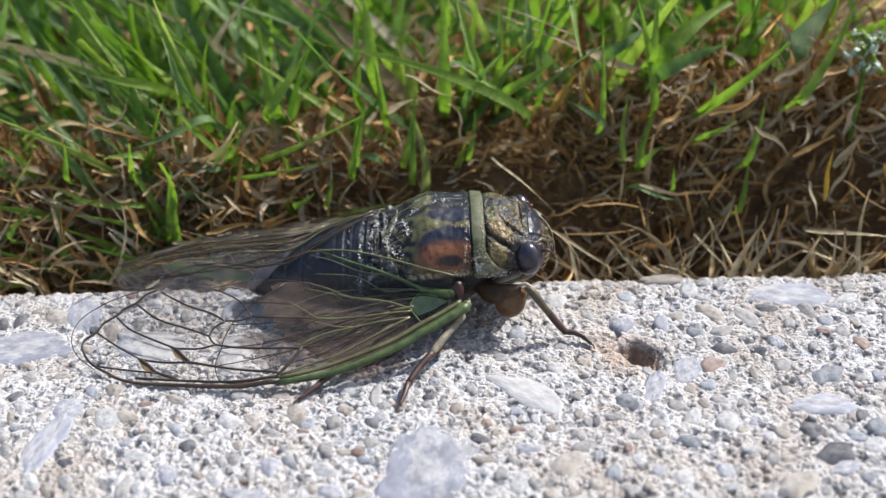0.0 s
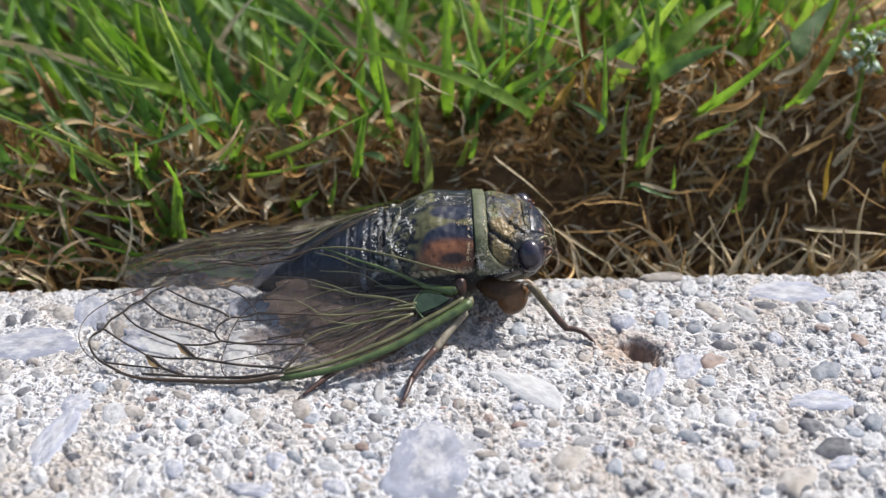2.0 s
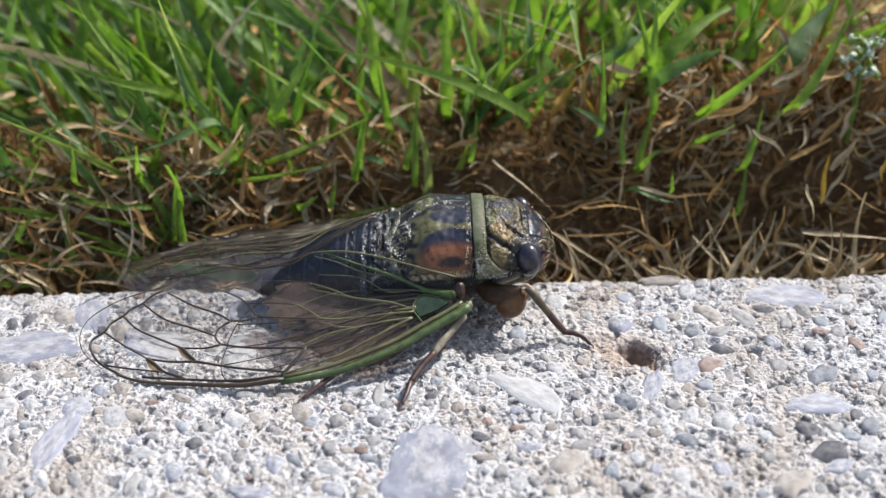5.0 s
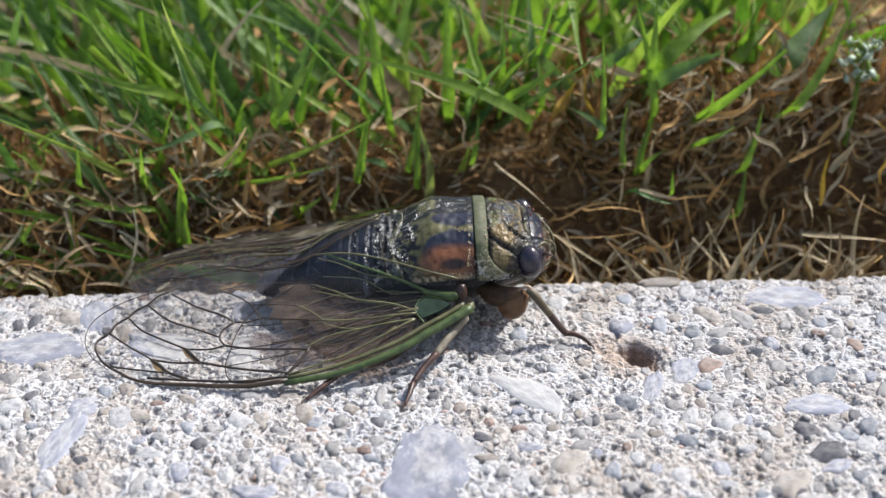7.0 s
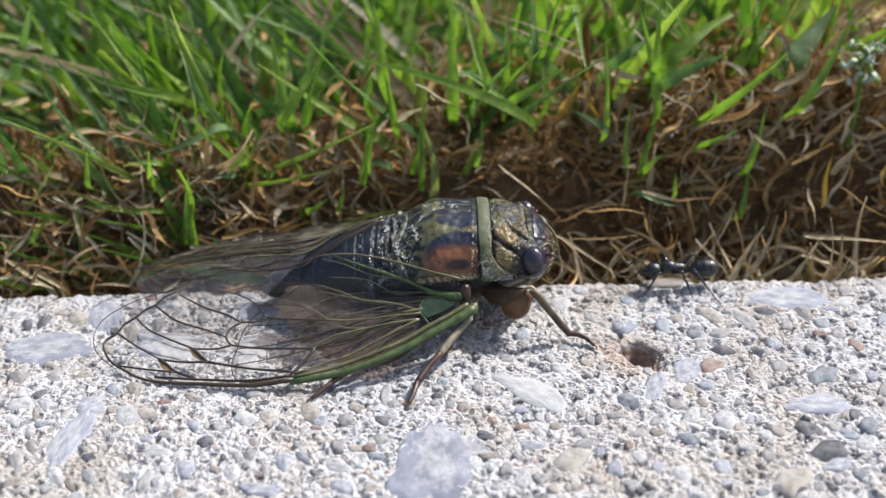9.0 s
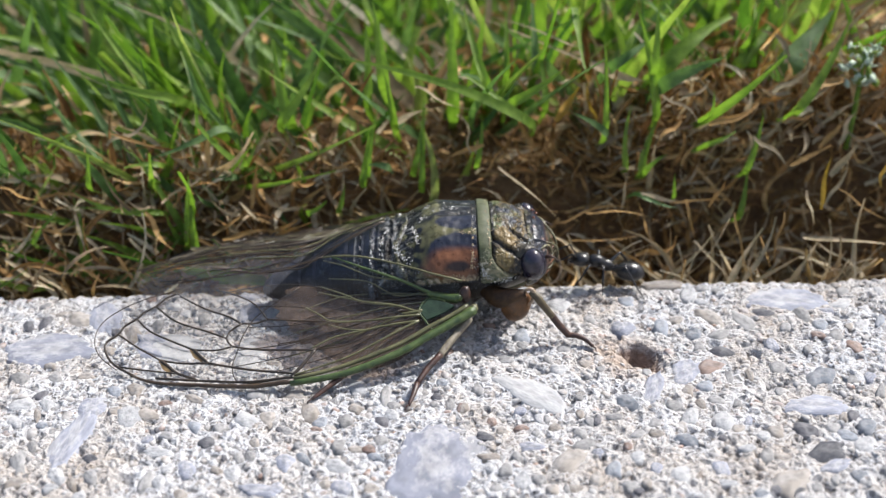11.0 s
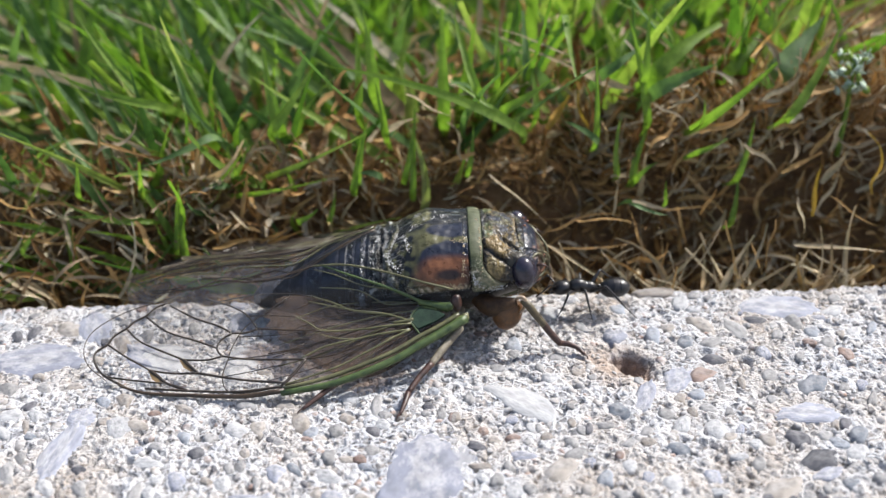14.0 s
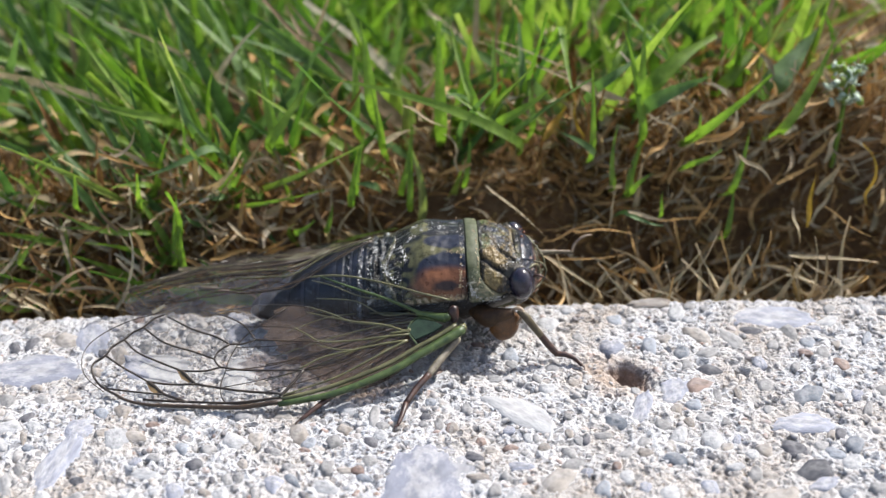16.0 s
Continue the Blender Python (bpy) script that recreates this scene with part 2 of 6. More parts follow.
CONCRETE = mat_concrete()
STONES = {
    "grey": mat_stone("grey_pebble", (0.125, 0.122, 0.122), (0.265, 0.26, 0.258), (0.25, 0.245, 0.243)),
    "blue": mat_stone("blue_grey_pebble", (0.080, 0.092, 0.112), (0.215, 0.238, 0.275), (0.235, 0.25, 0.28)),
    "dark": mat_stone("dark_pebble", (0.034, 0.036, 0.046), (0.098, 0.097, 0.112), (0.125, 0.116, 0.122), crust=0.15),
    "tan": mat_stone("tan_pebble", (0.165, 0.142, 0.122), (0.305, 0.272, 0.24), (0.265, 0.245, 0.222)),
    "pale": mat_stone("pale_quartz_pebble", (0.27, 0.275, 0.285), (0.39, 0.392, 0.398), (0.35, 0.353, 0.358), flaky=0.45),
    "lilac": mat_stone("lilac_grey_slate_pebble", (0.165, 0.175, 0.218), (0.30, 0.314, 0.37), (0.27, 0.283, 0.335), crust=0.2, flaky=0.55),
    "rust": mat_stone("rusty_pebble", (0.115, 0.070, 0.056), (0.235, 0.160, 0.128), (0.215, 0.168, 0.148), crust=0.2),
}
GRIT = mat_grit()
SOIL = mat_soil()
GREEN = mat_blade("green_grass", (0.0, (0.078, 0.156, 0.025)), (0.35, (0.142, 0.240, 0.035)), (0.7, (0.190, 0.285, 0.046)), (0.92, (0.26, 0.33, 0.077)), (1.0, (0.33, 0.35, 0.15)), through=0.42)
BLUEGREEN = mat_blade("grey_green_grass", (0.0, (0.055, 0.118, 0.032)), (1.0, (0.145, 0.222, 0.090)), gloss=0.6)
DEAD = mat_blade("dead_grass", (0.0, (0.15, 0.080, 0.034)), (0.3, (0.29, 0.160, 0.062)), (0.6, (0.42, 0.252, 0.105)), (0.85, (0.54, 0.37, 0.185)), (1.0, (0.58, 0.46, 0.29)), through=0.15, gloss=0.6, dry=True)
ROOT = mat_blade("brown_thatch", (0.0, (0.10, 0.050, 0.019)), (0.4, (0.22, 0.115, 0.044)), (0.8, (0.34, 0.19, 0.077)), (1.0, (0.43, 0.265, 0.125)), through=0.1, gloss=0.7, dry=True)
STRAW = mat_blade("pale_straw", (0.0, (0.23, 0.165, 0.11)), (0.6, (0.41, 0.325, 0.22)), (1.0, (0.57, 0.495, 0.38)), through=0.15, gloss=0.5, dry=True)
AMBER = mat_blade("amber_leaf", (0.0, (0.42, 0.20, 0.03)), (1.0, (0.55, 0.33, 0.06)), through=0.3)
SHELL = mat_painted("patterned_shell", 0.20, 0.6, (0.46, 0.43, 0.37), 0.18, 0.3, 0.36)
PRONO = mat_painted("golden_pitted_shell", 0.26, 0.7, (0.46, 0.34, 0.15), 0.22, 0.40)
BAND = mat_painted("olive_collar_shell", 0.46, 0.8, (0.52, 0.48, 0.36), 0.12, 0.9, 0.28)
GLINT = mat_plain("glossy_black_ring", (0.010, 0.010, 0.012), (0.09, 0.09, 0.095), 0.5, 0.24, 0.3, 0.0, 0.7)
ABDO = mat_painted("blue_black_abdomen", 0.28, 0.45, (0.30, 0.32, 0.36), 0.10, 0.3, 0.30)
FACE = mat_plain("dark_mottled_face", (0.010, 0.008, 0.006), (0.060, 0.048, 0.024), 0.6, 0.3, 0.14)
# pale colours of the flakes that stand in for glints on the shell
SILVER_FLAKES = mat_plain("silvery_down", (0.22, 0.22, 0.21), (0.46, 0.45, 0.43), 0.3, 0.35, 0.0, 0.0, 0.6)
GOLD_FLAKES = mat_plain("golden_down", (0.20, 0.14, 0.07), (0.46, 0.36, 0.22), 0.3, 0.35, 0.0, 0.0, 0.6)
RIDGE = mat_plain("pale_olive_ridge", (0.05, 0.045, 0.025), (0.20, 0.18, 0.10), 0.7, 0.45, 0.06)
EYE = mat_plain("glossy_dark_eye", (0.012, 0.011, 0.018), (0.030, 0.026, 0.042), 1.0, 0.19, 0.004)
OLIVE = mat_plain("olive_shell", (0.035, 0.035, 0.016), (0.11, 0.11, 0.05), 0.8, 0.4, 0.05)
ORANGE = mat_plain("orange_brown_shell", (0.035, 0.015, 0.005), (0.15, 0.062, 0.014), 1.2, 0.4, 0.04)
HIPBROWN = mat_plain("dark_brown_hip", (0.016, 0.009, 0.005), (0.075, 0.040, 0.018), 1.0, 0.5, 0.05, 0.0, 0.25)
RUST = mat_plain("reddish_leg", (0.045, 0.014, 0.008), (0.22, 0.075, 0.03), 0.5, 0.4, 0.06)
TANLEG = mat_plain("pale_tan_leg", (0.16, 0.10, 0.06), (0.42, 0.32, 0.22), 0.6, 0.45, 0.03)
TIBIA = mat_plain("olive_brown_leg", (0.04, 0.026, 0.013), (0.11, 0.088, 0.045), 1.2, 0.45, 0.03)
FOOT = mat_plain("dark_brown_foot", (0.018, 0.009, 0.008), (0.075, 0.034, 0.022), 0.7, 0.4, 0.03)
PALELEG = mat_plain("dusty_pale_leg", (0.10, 0.08, 0.055), (0.25, 0.22, 0.16), 0.7, 0.6, 0.05)
VEIN_GREEN = mat_plain("green_wing_vein", (0.020, 0.040, 0.012), (0.085, 0.122, 0.034), 0.8, 0.42, 0.07)
VEIN_OLIVE = mat_plain("olive_wing_vein", (0.055, 0.056, 0.025), (0.17, 0.158, 0.075), 2.0, 0.35, 0.02)
VEIN_DARK = mat_plain("dark_wing_vein", (0.018, 0.013, 0.010), (0.05, 0.035, 0.022), 2.0, 0.4, 0.02)
VEIN_BROWN = mat_plain("brown_wing_vein", (0.028, 0.017, 0.010), (0.06, 0.038, 0.02), 2.0, 0.4, 0.02)
TEAL = mat_plain("teal_green_wing_base", (0.007, 0.018, 0.012), (0.022, 0.044, 0.026), 0.7, 0.6, 0.05, 0.0, 0.2)
SMOKE = mat_plain("amber_wing_spot", (0.14, 0.085, 0.035), (0.24, 0.16, 0.07), 0.8, 0.5, 0.02)
MEMBRANE = mat_membrane("clear_wing_membrane", (0.985, 0.98, 0.97), (1.0, 0.997, 0.99), 0.018, 0.004)
DUSKY = mat_membrane("dusky_wing_fold", (0.32, 0.24, 0.19), (0.55, 0.45, 0.37), 0.02, 0.30, (0.25, 0.185, 0.145))
# its pale diffuse veil paints the sheen on the far wing
SMOKY = mat_membrane("smoky_wing_membrane", (0.955, 0.935, 0.91), (0.99, 0.985, 0.975), 0.08, 0.10, (0.46, 0.39, 0.30), (0.14, 0.105, 0.08))
ANT = mat_plain("glossy_black_ant_shell", (0.006, 0.006, 0.007), (0.022, 0.020, 0.020), 0.5, 0.30, 0.04)
LICHEN = mat_plain("pale_lichen", (0.20, 0.28, 0.17), (0.48, 0.55, 0.43), 1.2, 0.6, 0.2)


# ---- mesh helpers (all sizes in millimetres) ----
def part(name, bm, material, parent=None, label="", smooth=True):
    """Links a bmesh, measured in millimetres, as one mesh object under a thing or a part."""
    bmesh.ops.scale(bm, vec=(MM, MM, MM), verts=bm.verts)
    me = bpy.data.meshes.new(name)
    bm.to_mesh(me)
    bm.free()
    return meshed(name, me, material, parent, label, smooth)


def meshed(name, me, material, parent=None, label="", smooth=True):
    for p in me.polygons:
        p.use_smooth = smooth
    for m in material if isinstance(material, (list, tuple)) else [material]:
        me.materials.append(m)
    ob = new(name, me)
    if parent:
        ob.parent = parent
    return tagged(ob, label)


def from_lists(name, verts, faces, material, parent=None, label="", smooth=True, slots=None):
    me = bpy.data.meshes.new(name)
    me.from_pydata([(x * MM, y * MM, z * MM) for x, y, z in verts], [], faces)
    ob = meshed(name, me, material, parent, label, smooth)
    if slots:
        me.polygons.foreach_set("material_index", slots)
    return ob


def spline(points, steps):
    """Catmull-Rom through tuples of any length."""
    p = np.array([points[0], *points, points[-1]], float)
    p[0], p[-1] = 2 * p[1] - p[2], 2 * p[-2] - p[-3]
    out = []
    for i in range(1, len(p) - 2):
        for k in range(steps):
            t = k / steps
            a, b, c, d = p[i - 1:i + 3]
            out.append(0.5 * (2 * b + (c - a) * t + (2 * a - 5 * b + 4 * c - d) * t * t + (3 * b - a - 3 * c + d) * t ** 3))
    out.append(p[-2])
    return np.array(out)


def tube_lists(path, segs=8, flat=1.0):
    """Vertices and faces of a round-ended tube; path rows are x, y, z, radius. flat squashes it upright."""
    path = np.asarray(path, float)
    verts, faces = [], []
    n = len(path)
    up = Vector((0.05, 0.08, 1))
    for i, (x, y, z, r) in enumerate(path):
        d = Vector(path[min(i + 1, n - 1)][:3] - path[max(i - 1, 0)][:3])
        d = d.normalized() if d.length > 1e-9 else Vector((1, 0, 0))
        side = d.cross(up)
        if side.length < 0.1:
            side = d.cross(Vector((1, 0, 0)))
        side.normalize()
        top = side.cross(d)
        for k in range(segs):
            a = 2 * math.pi * k / segs
            o = side * (math.cos(a) * r) + top * (math.sin(a) * r * flat)
            verts.append((x + o.x, y + o.y, z + o.z))
    for i in range(n - 1):
        for k in range(segs):
            a, b = i * segs + k, i * segs + (k + 1) % segs
            faces.append((a, b, b + segs, a + segs))
    faces.append(tuple(range(segs))[::-1])
    faces.append(tuple((n - 1) * segs + k for k in range(segs)))
    return verts, faces


def tube(name, points, material, parent, label="", segs=8, steps=5, flat=1.0):
    v, f = tube_lists(spline(points, steps) if len(points) > 2 else points, segs, flat)
    return from_lists(name, v, f, material, parent, label)


def blob(name, centre, radii, material, parent, label="", turn=(0, 0, 0), rough=0.0, detail=3, seed=0.0):
    """An ellipsoid with an uneven skin."""
    bm = bmesh.new()
    bmesh.ops.create_icosphere(bm, subdivisions=detail, radius=1.0)
    m = Euler([radians(a) for a in turn]).to_matrix()
    for v in bm.verts:
        k = 1 + rough * noise.noise(v.co * 1.6 + Vector((seed, seed * 2, 0)))
        v.co = Vector(centre) + m @ Vector((v.co.x * radii[0] * k, v.co.y * radii[1] * k, v.co.z * radii[2] * k))
    return part(name, bm, material, parent, label)


def thing(name, at, label, category, group="", kind=""):
    ob = new(name)
    ob.empty_display_size = 0.002
    ob.location = [v * MM for v in at]
    return tagged(ob, label, category, group, kind)


# ---- ground: one sheet with the trench behind the kerb and the lawn's bank ----
def lawn_height(x, y):
    """Height of the soil in mm: trench floor, cut bank, level lawn."""
    n = noise.noise(Vector((x * 0.05, y * 0.05, 0.3)))
    n2 = noise.noise(Vector((x * 0.21, y * 0.21, 4.3)))
    face = 12.5 + 2.0 * min(1.0, max(-1.0, x / 25.0)) + 3.0 * noise.noise(Vector((x * 0.035, 0.5, 9.0)))
    k = min(1.0, max(0.0, (y - face + 4.0) / 8.0))
    k = k * k * (3 - 2 * k)
    low, high = -15.5 - 3.5 * min(1.0, max(-1.0, x / 30.0)), 5.5 + 3.0 * min(1.0, max(0.0, (x - 10.0) / 40.0))
    fade = 1.0 if y < 300 else 0.2
    return low + (high - low) * k + (2.0 * n + 0.8 * n2) * fade


def steps(*runs):
    out = []
    for a, b, d in runs:
        out += list(np.arange(a, b, d))
    return out + [runs[-1][1]]


def build_ground():
    xs = steps((-90000, -10000, 20000), (-10000, -1000, 3000), (-1000, -130, 145), (-130, 130, 2.0), (130, 1000, 145), (1000, 10000, 3000), (10000, 90000, 20000))
    ys = steps((-90000, -10000, 20000), (-10000, -1000, 3000), (-1000, -255, 149), (-255, -4, 125.5), (-4, 24, 1.0), (24, 60, 2.0), (60, 140, 8), (140, 1100, 160), (1100, 11000, 3300), (11000, 91000, 20000))
    verts, faces = [], []
    for y in ys:
        for x in xs:
            verts.append((x, y, lawn_height(x, y) if y > -5 else -60.0 if y < -200 else -70.0))
    w = len(xs)
    for j in range(len(ys) - 1):
        for i in range(w - 1):
            a = j * w + i
            faces.append((a, a + 1, a + w + 1, a + w))
    ob = from_lists("ground", verts, faces, SOIL)
    tagged(ob, "dark brown crumbly soil under the lawn", "ground", kind="structure")


build_ground()


# ---- the concrete kerb ----
HOLE = (17.8, -12.2)
CELL, X0, X1, Y0, Y1 = 0.15, -60.0, 60.0, -42.0, 0.6
GX, GY = np.arange(X0, X1 + 0.01, CELL), np.arange(Y0, Y1 + 0.01, CELL)


def raw_relief(x, y):
    """Unevenness of the cement, in mm: swells, soft knobs, crusty ridges, grains, and the lost stone's hollow."""
    h = 0.35 * noise.noise(Vector((x * 0.07, y * 0.07, 1.0)))
    h += 0.14 * noise.noise(Vector((x * 0.35, y * 0.35, 2.0)))
    h += 0.12 * (0.35 - abs(noise.noise(Vector((x * 0.65, y * 0.65, 3.0)))))
    h += 0.10 * (0.35 - abs(noise.noise(Vector((x * 1.5, y * 1.5, 4.0)))))
    h += 0.045 * noise.noise(Vector((x * 3.0, y * 3.0, 6.0)))
    dx, dy = x - HOLE[0], y - HOLE[1]
    if abs(dx) < 6 and abs(dy) < 6:
        w = 1.1 * noise.noise(Vector((x * 0.55, y * 0.55, 7.0))) + 0.3 * noise.noise(Vector((x * 2.4, y * 2.4, 7.0)))
        d = 1.5 * math.hypot((0.52 * dx - 0.85 * dy) / 2.9, (0.85 * dx + 0.52 * dy) / 1.75) + w
        rim = 1.0 + 0.25 * w
        if d < 3.4:
            h -= 0.7 * (1 - d / 3.4) ** 1.3
        if d < 1.5 * rim:
            h -= 1.75 * min(1.0, 1.3 * (1 - d / (1.5 * rim))) ** 0.8
    return h


RELIEF = np.array([[raw_relief(x, y) for x in GX] for y in GY])


def kerb_relief(x, y):
    i, j = min(len(GX) - 1, max(0, round((x - X0) / CELL))), min(len(GY) - 1, max(0, round((y - Y0) / CELL)))
    return float(RELIEF[j, i])


def sink(x, y, a, b, turn, depth, soft):
    """Cuts the narrow joint round a stone into the cement."""
    r = max(a, b) + 3 * soft
    i0, i1 = max(0, int((x - r - X0) / CELL)), min(len(GX), int((x + r - X0) / CELL) + 2)
    j0, j1 = max(0, int((y - r - Y0) / CELL)), min(len(GY), int((y + r - Y0) / CELL) + 2)
    if i0 >= i1 or j0 >= j1:
        return
    dx, dy = np.meshgrid(GX[i0:i1] - x, GY[j0:j1] - y)
    c, s = math.cos(radians(turn)), math.sin(radians(turn))
    d = (np.hypot((dx * c + dy * s) / a, (dy * c - dx * s) / b) - 1) * min(a, b)
    RELIEF[j0:j1, i0:i1] -= depth * np.exp(-np.maximum(d, 0) ** 2 / soft ** 2)


def kerb_edge(x):
    """Where the kerb's back edge lies, in mm."""
    return 0.6 * noise.noise(Vector((x * 0.12, 3.0, 8.0))) + 0.5 * noise.noise(Vector((x * 0.45, 5.0, 8.0))) + 0.3 * noise.noise(Vector((x * 1.3, 1.0, 2.0)))


kerb = thing("kerb", (0, 0, 0), "weathered pale concrete kerb with exposed pebbles", "kerb", kind="structure")


def build_kerb():
    xs = steps((-1500, -300, 600), (-300, X0, 60)) [:-1] + list(GX) + steps((120, 300, 60), (300, 1500, 600))
    back = [(0.0, -0.35), (0.35, -0.9), (0.5, -1.8), (0.6, -3.0), (0.7, -5.0), (0.8, -9), (1.0, -20), (1.0, -75)]
    ys = steps((-245, -50, 39), (-50, Y0, 4))[:-1] + [y for y in GY if y < -0.5]
    verts, faces = [], []
    rows = [("f", -75.0), ("f", -6.0)] + [("t", y) for y in ys] + [("b", p) for p in back]
    edges = [kerb_edge(x) if abs(x) <= 60 else 0.0 for x in xs]
    for kind, p in rows:
        for x, e in zip(xs, edges):
            fine = abs(x) <= 60
            if kind == "f":
                verts.append((x, -250.0, p))
            elif kind == "t":
                y = p + (e * max(0.0, 1 + p / 8.0) if p > -8 else 0.0)
                h = kerb_relief(x, y) if fine and p >= Y0 else 0.0
                if p > -1.6:
                    h -= 0.28 * (1 + p / 1.6) ** 2
                verts.append((x, y, h))
            else:
                o = 0.45 * noise.noise(Vector((x * 0.6, p[1] * 0.6, 5.0))) + 0.25 * noise.noise(Vector((x * 1.7, p[1] * 1.7, 5.0))) if fine else 0.0
                verts.append((x, p[0] + e + o, p[1] + 0.4 * o))
    w = len(xs)
    for j in range(len(rows) - 1):
        for i in range(w - 1):
            a = j * w + i
            faces.append((a, a + 1, a + w + 1, a + w))
    from_lists("cement", verts, faces, CONCRETE, kerb, "pale crusty weathered cement", smooth=True)


# ---- pebbles set in the kerb ----
rng = random.Random(11)
PLACED = []


def pebble_mesh(seed, around=20, rings=5, flat=False):
    """A worn stone one unit across: an uneven outline under a domed or, for slate, a level top, with a skirt that goes into the cement."""
    r = random.Random(seed)
    waves = [(k, r.uniform(0.5, 1.0) * (0.15, 0.09, 0.05, 0.03)[k - 2], r.uniform(0, 6.3)) for k in (2, 3, 4, 5)]
    cuts = [(r.uniform(0, 6.3), r.uniform(0.72, 0.95)) for _ in range(5 if flat else 3)]
    o = Vector((seed * 3.7, seed * 1.9, seed * 5.3))
    rim = []
    for i in range(around):
        q = 6.28318 * i / around
        k = 1 + sum(a * math.cos(n * q + p) for n, a, p in waves) * (1.0 if flat else 0.75)
        for p, c in cuts:
            k = min(k, c / max(0.35, math.cos(q - p)))
        k += (0.16 if flat else 0.07) * noise.noise(Vector((math.cos(q) * 3, math.sin(q) * 3, seed)))
        if flat:
            k += 0.09 * noise.noise(Vector((math.cos(q) * 8, math.sin(q) * 8, seed)))
        rim.append((k * math.cos(q), k * math.sin(q)))
    lo = [min(p[n] for p in rim) for n in (0, 1)]
    hi = [max(p[n] for p in rim) for n in (0, 1)]
    rim = [tuple((p[n] - 0.5 * (lo[n] + hi[n])) / (hi[n] - lo[n]) for n in (0, 1)) for p in rim]
    slope = (r.uniform(-0.12, 0.12), r.uniform(-0.12, 0.12))
    levels = [(j / rings) ** 0.8 for j in range(1, rings + 1)]
    verts, faces = [(0, 0, 0.5)], []
    for j, t in enumerate(levels):
        e = 5.0 if flat else 3.0
        z = 0.5 * (1 - t ** e) ** (0.5 if flat else 0.6)
        for x, y in rim:
            p = Vector((x * t * (1.02 - 0.02 * t), y * t, 0))
            verts.append((p.x, p.y, z + (0.05 if flat else 0.07) * noise.noise(p * 4 + o) + (0.03 if flat else 0.04) * noise.noise(p * 11 + o) + slope[0] * p.x + slope[1] * p.y))
    verts += [(x * 0.94, y * 0.94, -0.6) for x, y in rim]
    faces += [(0, 1 + i, 1 + (i + 1) % around) for i in range(around)]
    for j in range(rings):
        for i in range(around):
            a, b = 1 + j * around + i, 1 + j * around + (i + 1) % around
            faces.append((a, a + around, b + around, b))
    me = bpy.data.meshes.new("pebble")
    me.from_pydata([(x * MM, y * MM, z * MM) for x, y, z in verts], [], faces)
    for p in me.polygons:
        p.use_smooth = True
    return me


PEBBLES = {(k, n): pebble_mesh(n + 1) for k in STONES for n in range(7)}
for (k, n), me in PEBBLES.items():
    me.materials.append(STONES[k])


def stone(x, y, length, width, turn, kind, big=True):
    """One pebble, sunk in the kerb's top, its crown a little proud of the cement."""
    PLACED.append((x, y, 0.5 * length, 0.5 * width, turn))
    slate = max(length, width) > 4.2 or (kind in ("lilac", "pale") and max(length, width) > 2.8)
    if max(length, width) > 3.0:
        me = pebble_mesh(100 + len(PLACED), 48, 8, slate)
        me.materials.append(STONES[kind])
    else:
        me = PEBBLES[kind, rng.randrange(7)]
    ob = new("pebble", me)
    ob.parent = kerb
    level = float(np.mean([kerb_relief(x + 0.4 * dx * length, y + 0.4 * dy * width) for dx, dy in ((0, 0), (1, 0), (-1, 0), (0, 1), (0, -1))]))
    if slate:
        high, proud = 0.9, rng.uniform(0.08, 0.16)
    else:
        high = min(width, length) * rng.uniform(0.7, 0.95)
        proud = min(0.22, 0.04 + high * rng.uniform(0.03, 0.11))
    sink(x, y, 0.52 * length, 0.52 * width, turn, 0.06 if slate else 0.08, 0.13)
    ob.location = (x * MM, y * MM, (level + proud - high * 0.5) * MM)
    ob.rotation_euler = (radians(rng.uniform(-5, 5)), radians(rng.uniform(-5, 5)), radians(turn)) if not slate else (radians(rng.uniform(-1.5, 1.5)), radians(rng.uniform(-1.5, 1.5)), radians(turn))
    wide = 1.12 if slate else 1.24
    ob.scale = (length * wide, width * wide, high)
    return ob


stone(-38.0, -9.5, 8.5, 5.5, 8, "lilac")
stone(-34.6, -3.6, 6.9, 3.5, -70, "lilac")
stone(-41.7, -5.3, 2.4, 1.0, -65, "dark")
stone(-40.1, -4.9, 2.3, 1.4, -78, "dark")
stone(-36.7, -4.4, 3.4, 2.5, -52, "tan")
stone(-37.1, -12.4, 1.4, 0.9, -52, "tan")
stone(-39.0, -14.6, 2.8, 1.6, -57, "grey")
stone(-36.4, -16.9, 1.4, 1.0, 60, "dark")
stone(-37.4, -18.3, 2.5, 1.8, -4, "pale")
stone(-35.7, -19.9, 1.6, 0.5, -68, "tan")
stone(-35.3, -18.4, 1.9, 1.1, -59, "pale")
stone(-35.9, -14.5, 1.8, 1.3, -40, "grey")
stone(-33.2, -14.2, 1.5, 1.1, 7, "tan")
stone(-29.9, -16.6, 1.6, 1.0, -60, "blue")
stone(-28.0, -16.5, 2.1, 1.5, -57, "tan")
stone(-27.1, -9.7, 8.1, 4.2, -36, "lilac")
stone(-28.7, -5.7, 2.6, 1.6, -74, "grey")
stone(-24.1, -4.9, 2.3, 1.3, -71, "grey")
stone(-26.0, -9.8, 5.9, 5.0, -10, "pale")
stone(-18.5, -11.3, 6.2, 3.5, 90, "pale")
stone(-19.7, -4.0, 3.5, 2.6, 90, "lilac")
stone(-31.0, -7.0, 3.7, 2.1, -67, "tan")
stone(-32.9, -6.3, 1.5, 1.0, -57, "dark")
